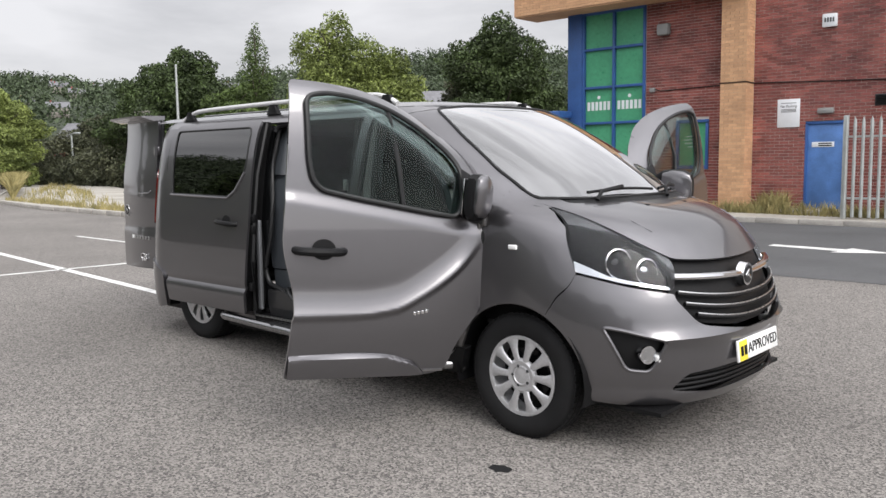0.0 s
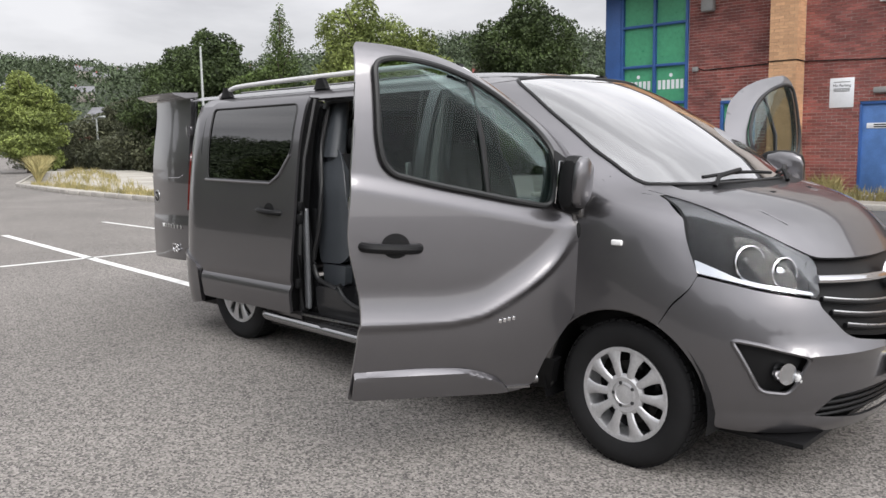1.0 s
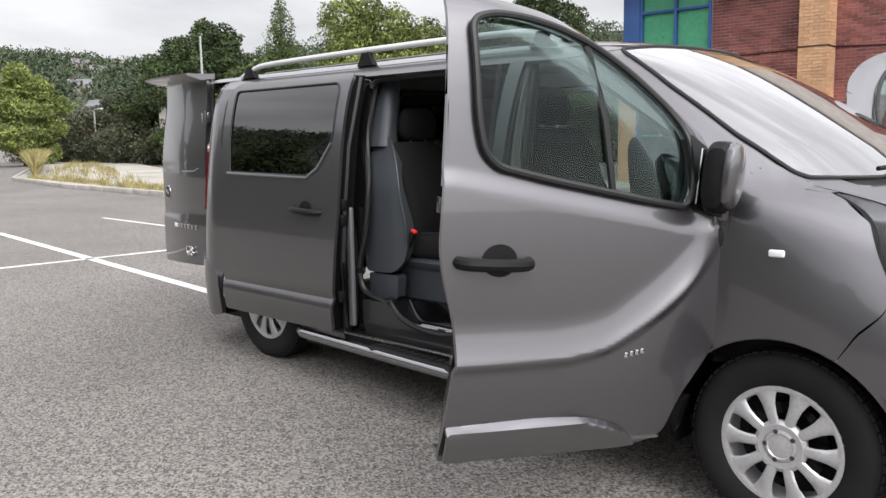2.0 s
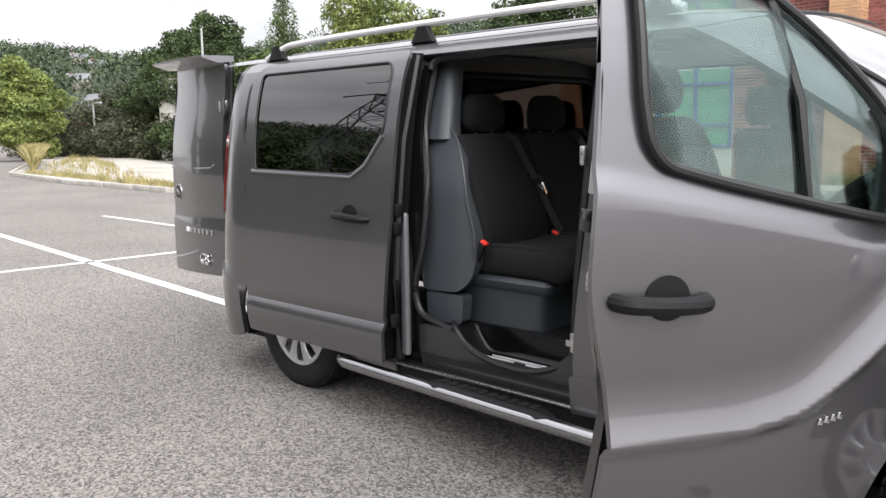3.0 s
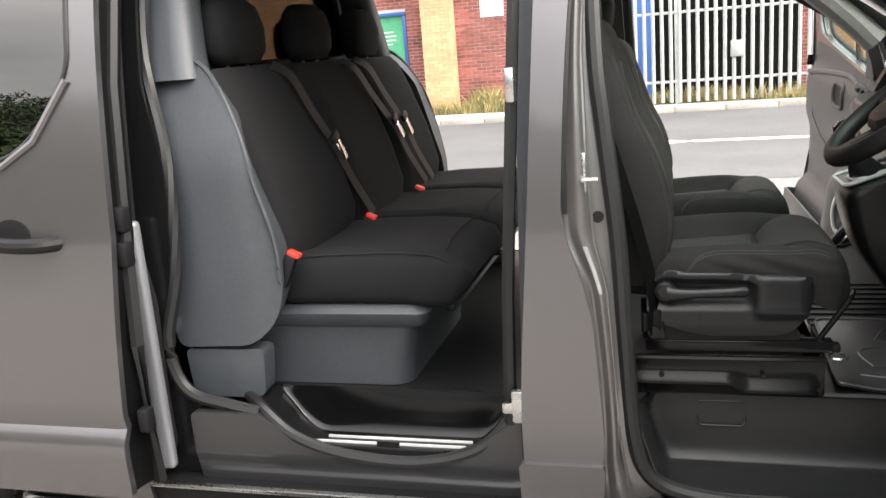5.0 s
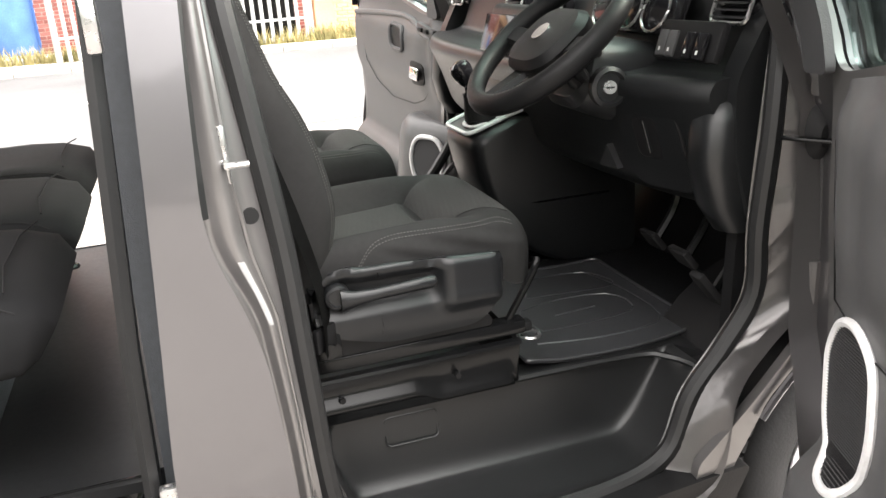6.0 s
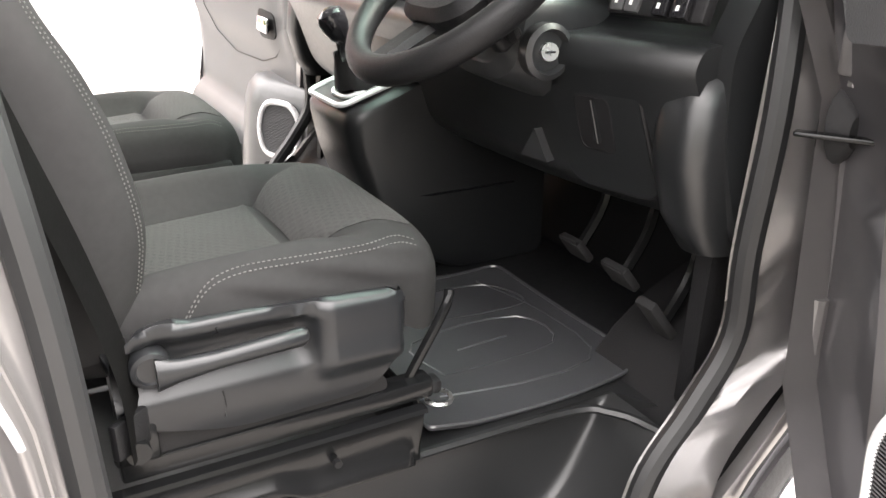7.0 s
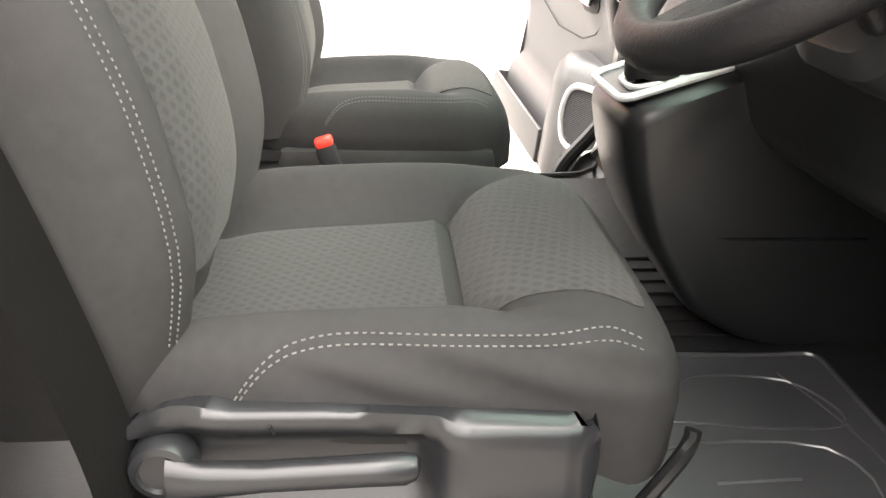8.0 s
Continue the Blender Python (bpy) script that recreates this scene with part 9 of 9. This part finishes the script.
    part("gear_knob", lofted([[Vector((-0.568, -0.10, 1.092)) + Vector((-0.45, -0.10, 0.88)).normalized() * h + Vector((0.88 * r * math.cos(a), r * math.sin(a), 0.45 * r * math.cos(a))) for a in (2 * math.pi * k / 16 for k in range(16))] for h, r in ((0, 0.012), (0.012, 0.020), (0.03, 0.026), (0.048, 0.028), (0.060, 0.024), (0.066, 0.012))]), BLACK_GLOSS, cons, "black gear knob")
    part("cup_holder", cyl((-0.40, 0.06, 1.022), (-0.40, 0.06, 1.034), 0.04, 0.042, 18), BLACK_GLOSS, cons)
    return d


def steering():
    d = new("steering_wheel")
    d.parent = van
    d["label"] = "black three-spoke steering wheel"
    c = Vector((-0.53, -0.475, 1.222))
    up = Vector((0.78, 0, 0.62)).normalized()      # along the rim plane, to its top
    side = Vector((0, 1, 0))
    nrm = side.cross(up)                           # towards the driver or away
    if nrm.x > 0:
        nrm = -nrm
    R = 0.185
    ring = [c + up * (R * math.sin(a)) + side * (R * math.cos(a)) for a in (2 * math.pi * k / 48 for k in range(48))]
    part("wheel_rim", tube(ring, 0.0195, 14, True, 1.15), BLACK_PLASTIC, d, "leather-look wheel rim")
    hub = c - nrm * 0.03
    part("wheel_hub", lofted([[hub + nrm * h + up * (pz * r * 0.085) + side * (px * r * 0.10) for px, pz in rounded(2, 2, 0.7, 5)] for h, r in ((-0.03, 0.7), (0.0, 0.95), (0.03, 1.0), (0.045, 0.85), (0.05, 0.5))]), BLACK_PLASTIC, d, "padded wheel hub")
    part("hub_emblem", cyl(hub + nrm * 0.048, hub + nrm * 0.054, 0.022, seg=18), CHROME, d, "small chrome emblem")
    for a in (0, 180, 270):
        v = up * math.sin(radians(a)) + side * math.cos(radians(a))
        w = nrm.cross(v)
        part("spoke", lofted([[hub + v * (0.06 + 0.115 * k) + nrm * (0.01 + 0.02 * k) + w * p * (0.03 - 0.006 * k) + nrm * q * 0.010 for p, q in ((-1, 0), (-0.7, 1), (0.7, 1), (1, 0), (0, -1))] for k in (0, 0.35, 0.7, 1.0)]), BLACK_PLASTIC, d)
    # column shroud with stalks and key barrel
    a, b2 = hub - nrm * 0.03, Vector((-0.30, -0.48, 1.13))
    sh = new("steering_column")
    sh.parent = van
    sh["label"] = "grey steering column shroud with key barrel"
    ax = (b2 - a).normalized()
    u2 = side.cross(ax).normalized()
    if u2.z < 0:
        u2 = -u2
    part("shroud", lofted([[a + (b2 - a) * k + u2 * (pz * h - 0.02) + side * (px * w) for px, pz in rounded(2, 2, 0.6, 4)] for k, w, h in ((0.0, 0.075, 0.05), (0.08, 0.095, 0.07), (0.5, 0.105, 0.085), (1.0, 0.09, 0.085))]), COLUMN_GREY, sh, "dark grey column shroud")
    k = Vector((-0.452, -0.575, 1.13))
    part("key_ring", lofted([[k + Vector((0, -0.012, 0)) * h + Vector((-0.35, -0.9, 0.1)).normalized() * h * 0.02 + Vector((r * math.cos(t), 0, r * math.sin(t))) for t in (2 * math.pi * i / 24 for i in range(24))] for h, r in ((0, 0.040), (1, 0.040), (1.2, 0.032), (0.8, 0.027), (0.8, 0.003))]), COLUMN_GREY, sh, "round ignition bezel")
    part("key_barrel", cyl(k + Vector((-0.004, -0.015, 0.001)), k + Vector((-0.010, -0.036, 0.003)), 0.013, seg=14), STEEL, sh, "bright key barrel")
    part("key_slot", box(k.x - 0.0105, k.y - 0.0375, k.z + 0.003, 0.016, 0.003, 0.003), BLACK_GLOSS, sh)
    for dx, dz, L in ((-0.49, 1.205, 0.11), (-0.52, 1.16, 0.05)):
        part("stalk", tube(spline([(dx + 0.03, -0.56, dz - 0.01), (dx, -0.60, dz + 0.0), (dx - 0.03, -0.60 - L * 0.6, dz + 0.03)], 4), 0.011, 8, taper=lambda t: 0.8 + 0.5 * t), BLACK_PLASTIC, sh, "black control stalk")
    part("remote_pod", box(-0.525, -0.575, 1.165, 0.045, 0.03, 0.06, 0.01, 3, m=pose(0, 0, 0, 0, -40, 0)), BLACK_PLASTIC, sh, "black audio control pod")


GREY_DARK = material("mid_charcoal_plastic", (0.0085, 0.0091, 0.0100), 0.31, var=0.06, scale=6, bump=0.03, bump_scale=600, spec=0.34, fine=0.01, wear=0.03)


def footwell():
    # rubber mat with moulded ridges
    o = fillet([(-0.685, -0.668, 0.012), (-0.40, -0.672, 0.05), (-0.29, -0.66, 0.05), (-0.26, -0.60, 0.05), (-0.26, -0.17, 0.03), (-0.66, -0.17, 0.03)], 0.03)

    def lay(x, y):
        lift = 0.012 * smooth(-0.60, -0.69, x) * smooth(-0.55, -0.66, y) + 0.0045 * math.sin(x * 17 + y * 9) * 0.6
        return (x, y, 0.603 + lift)
    m = part("floor_mat", sheet(o, lay, 0.025, 0.006, centre=(-0.4, -0.4, 0)), MAT_RUBBER, van, "black rubber footwell mat")
    for pts in ([(-0.58, -0.52), (-0.58, -0.40), (-0.36, -0.40), (-0.36, -0.52), (-0.58, -0.52)], [(-0.54, -0.34), (-0.48, -0.24), (-0.34, -0.24), (-0.30, -0.34), (-0.40, -0.36), (-0.54, -0.34)], [(-0.62, -0.58), (-0.34, -0.60), (-0.30, -0.40), (-0.34, -0.22)], [(-0.52, -0.46), (-0.42, -0.46)]):
        part("mat_ridge", tube([(p.x, p.y, lay(p.x, p.y)[2] + 0.0005) for p in spline([(a, b, 0) for a, b in pts], 4)], 0.0022, 5), MAT_RUBBER, m)
    part("mat_edge", tube([(p[0], p[1], lay(p[0], p[1])[2] + 0.001) for p in resample(o, 0.03)], 0.004, 6, True), MAT_RUBBER, m)
    # pedals
    for y, z, x, w, h in ((-0.41, 0.725, -0.235, 0.06, 0.055), (-0.55, 0.725, -0.245, 0.065, 0.055), (-0.675, 0.69, -0.262, 0.042, 0.12)):
        pd = new("pedal")
        pd.parent = van
        pd["label"] = "black rubber-faced pedal"
        part("pedal_pad", box(x, y, z, 0.018, w, h, 0.006, 2, m=pose(0, 0, 0, 0, -38, 0)), RUBBER, pd)
        for k in range(4):
            part("pad_rib", box(x - 0.009 + (k - 1.5) * -h * 0.13, y, z + (k - 1.5) * h * 0.17 + 0.006, 0.004, w * 0.85, 0.004, m=pose(0, 0, 0, 0, -38, 0)), STEEL if h > 0.1 else RUBBER, pd)
        part("pedal_arm", tube(spline([(x + 0.01, y, z), (x + 0.06, y, z + 0.08), (x + 0.08, y, z + 0.2)], 4), 0.010, 6), BLACK_METAL, pd)
    # closing walls of the footwell and the far bin on the passenger side
    part("toe_board", sheet([(-0.78, 0.595), (0.78, 0.595), (0.78, 1.15), (-0.78, 1.15)], lambda y, z: (0.02 + 0.06 * smooth(0.9, 0.6, z) * -1, y, z), 0.1, 0.02, centre=(-3, 0, 1)), BLACK_PLASTIC, van)
    for s in (-1, 1):
        part("kick_panel", sheet(fillet([(-0.31, 0.60), (0.03, 0.60), (0.03, 1.1), (-0.24, 1.1), (-0.30, 0.85)], 0.02), lambda x, z: (x, s * 0.80, z), 0.06, 0.03), BLACK_PLASTIC, van)


bench()
front_seat("driver_seat", -0.50, "black cloth driver's seat on a steel pedestal", True)
front_seat("passenger_seat", 0.48, "black cloth passenger seat on a steel pedestal", False)
cabin()
dashboard()
steering()
footwell()
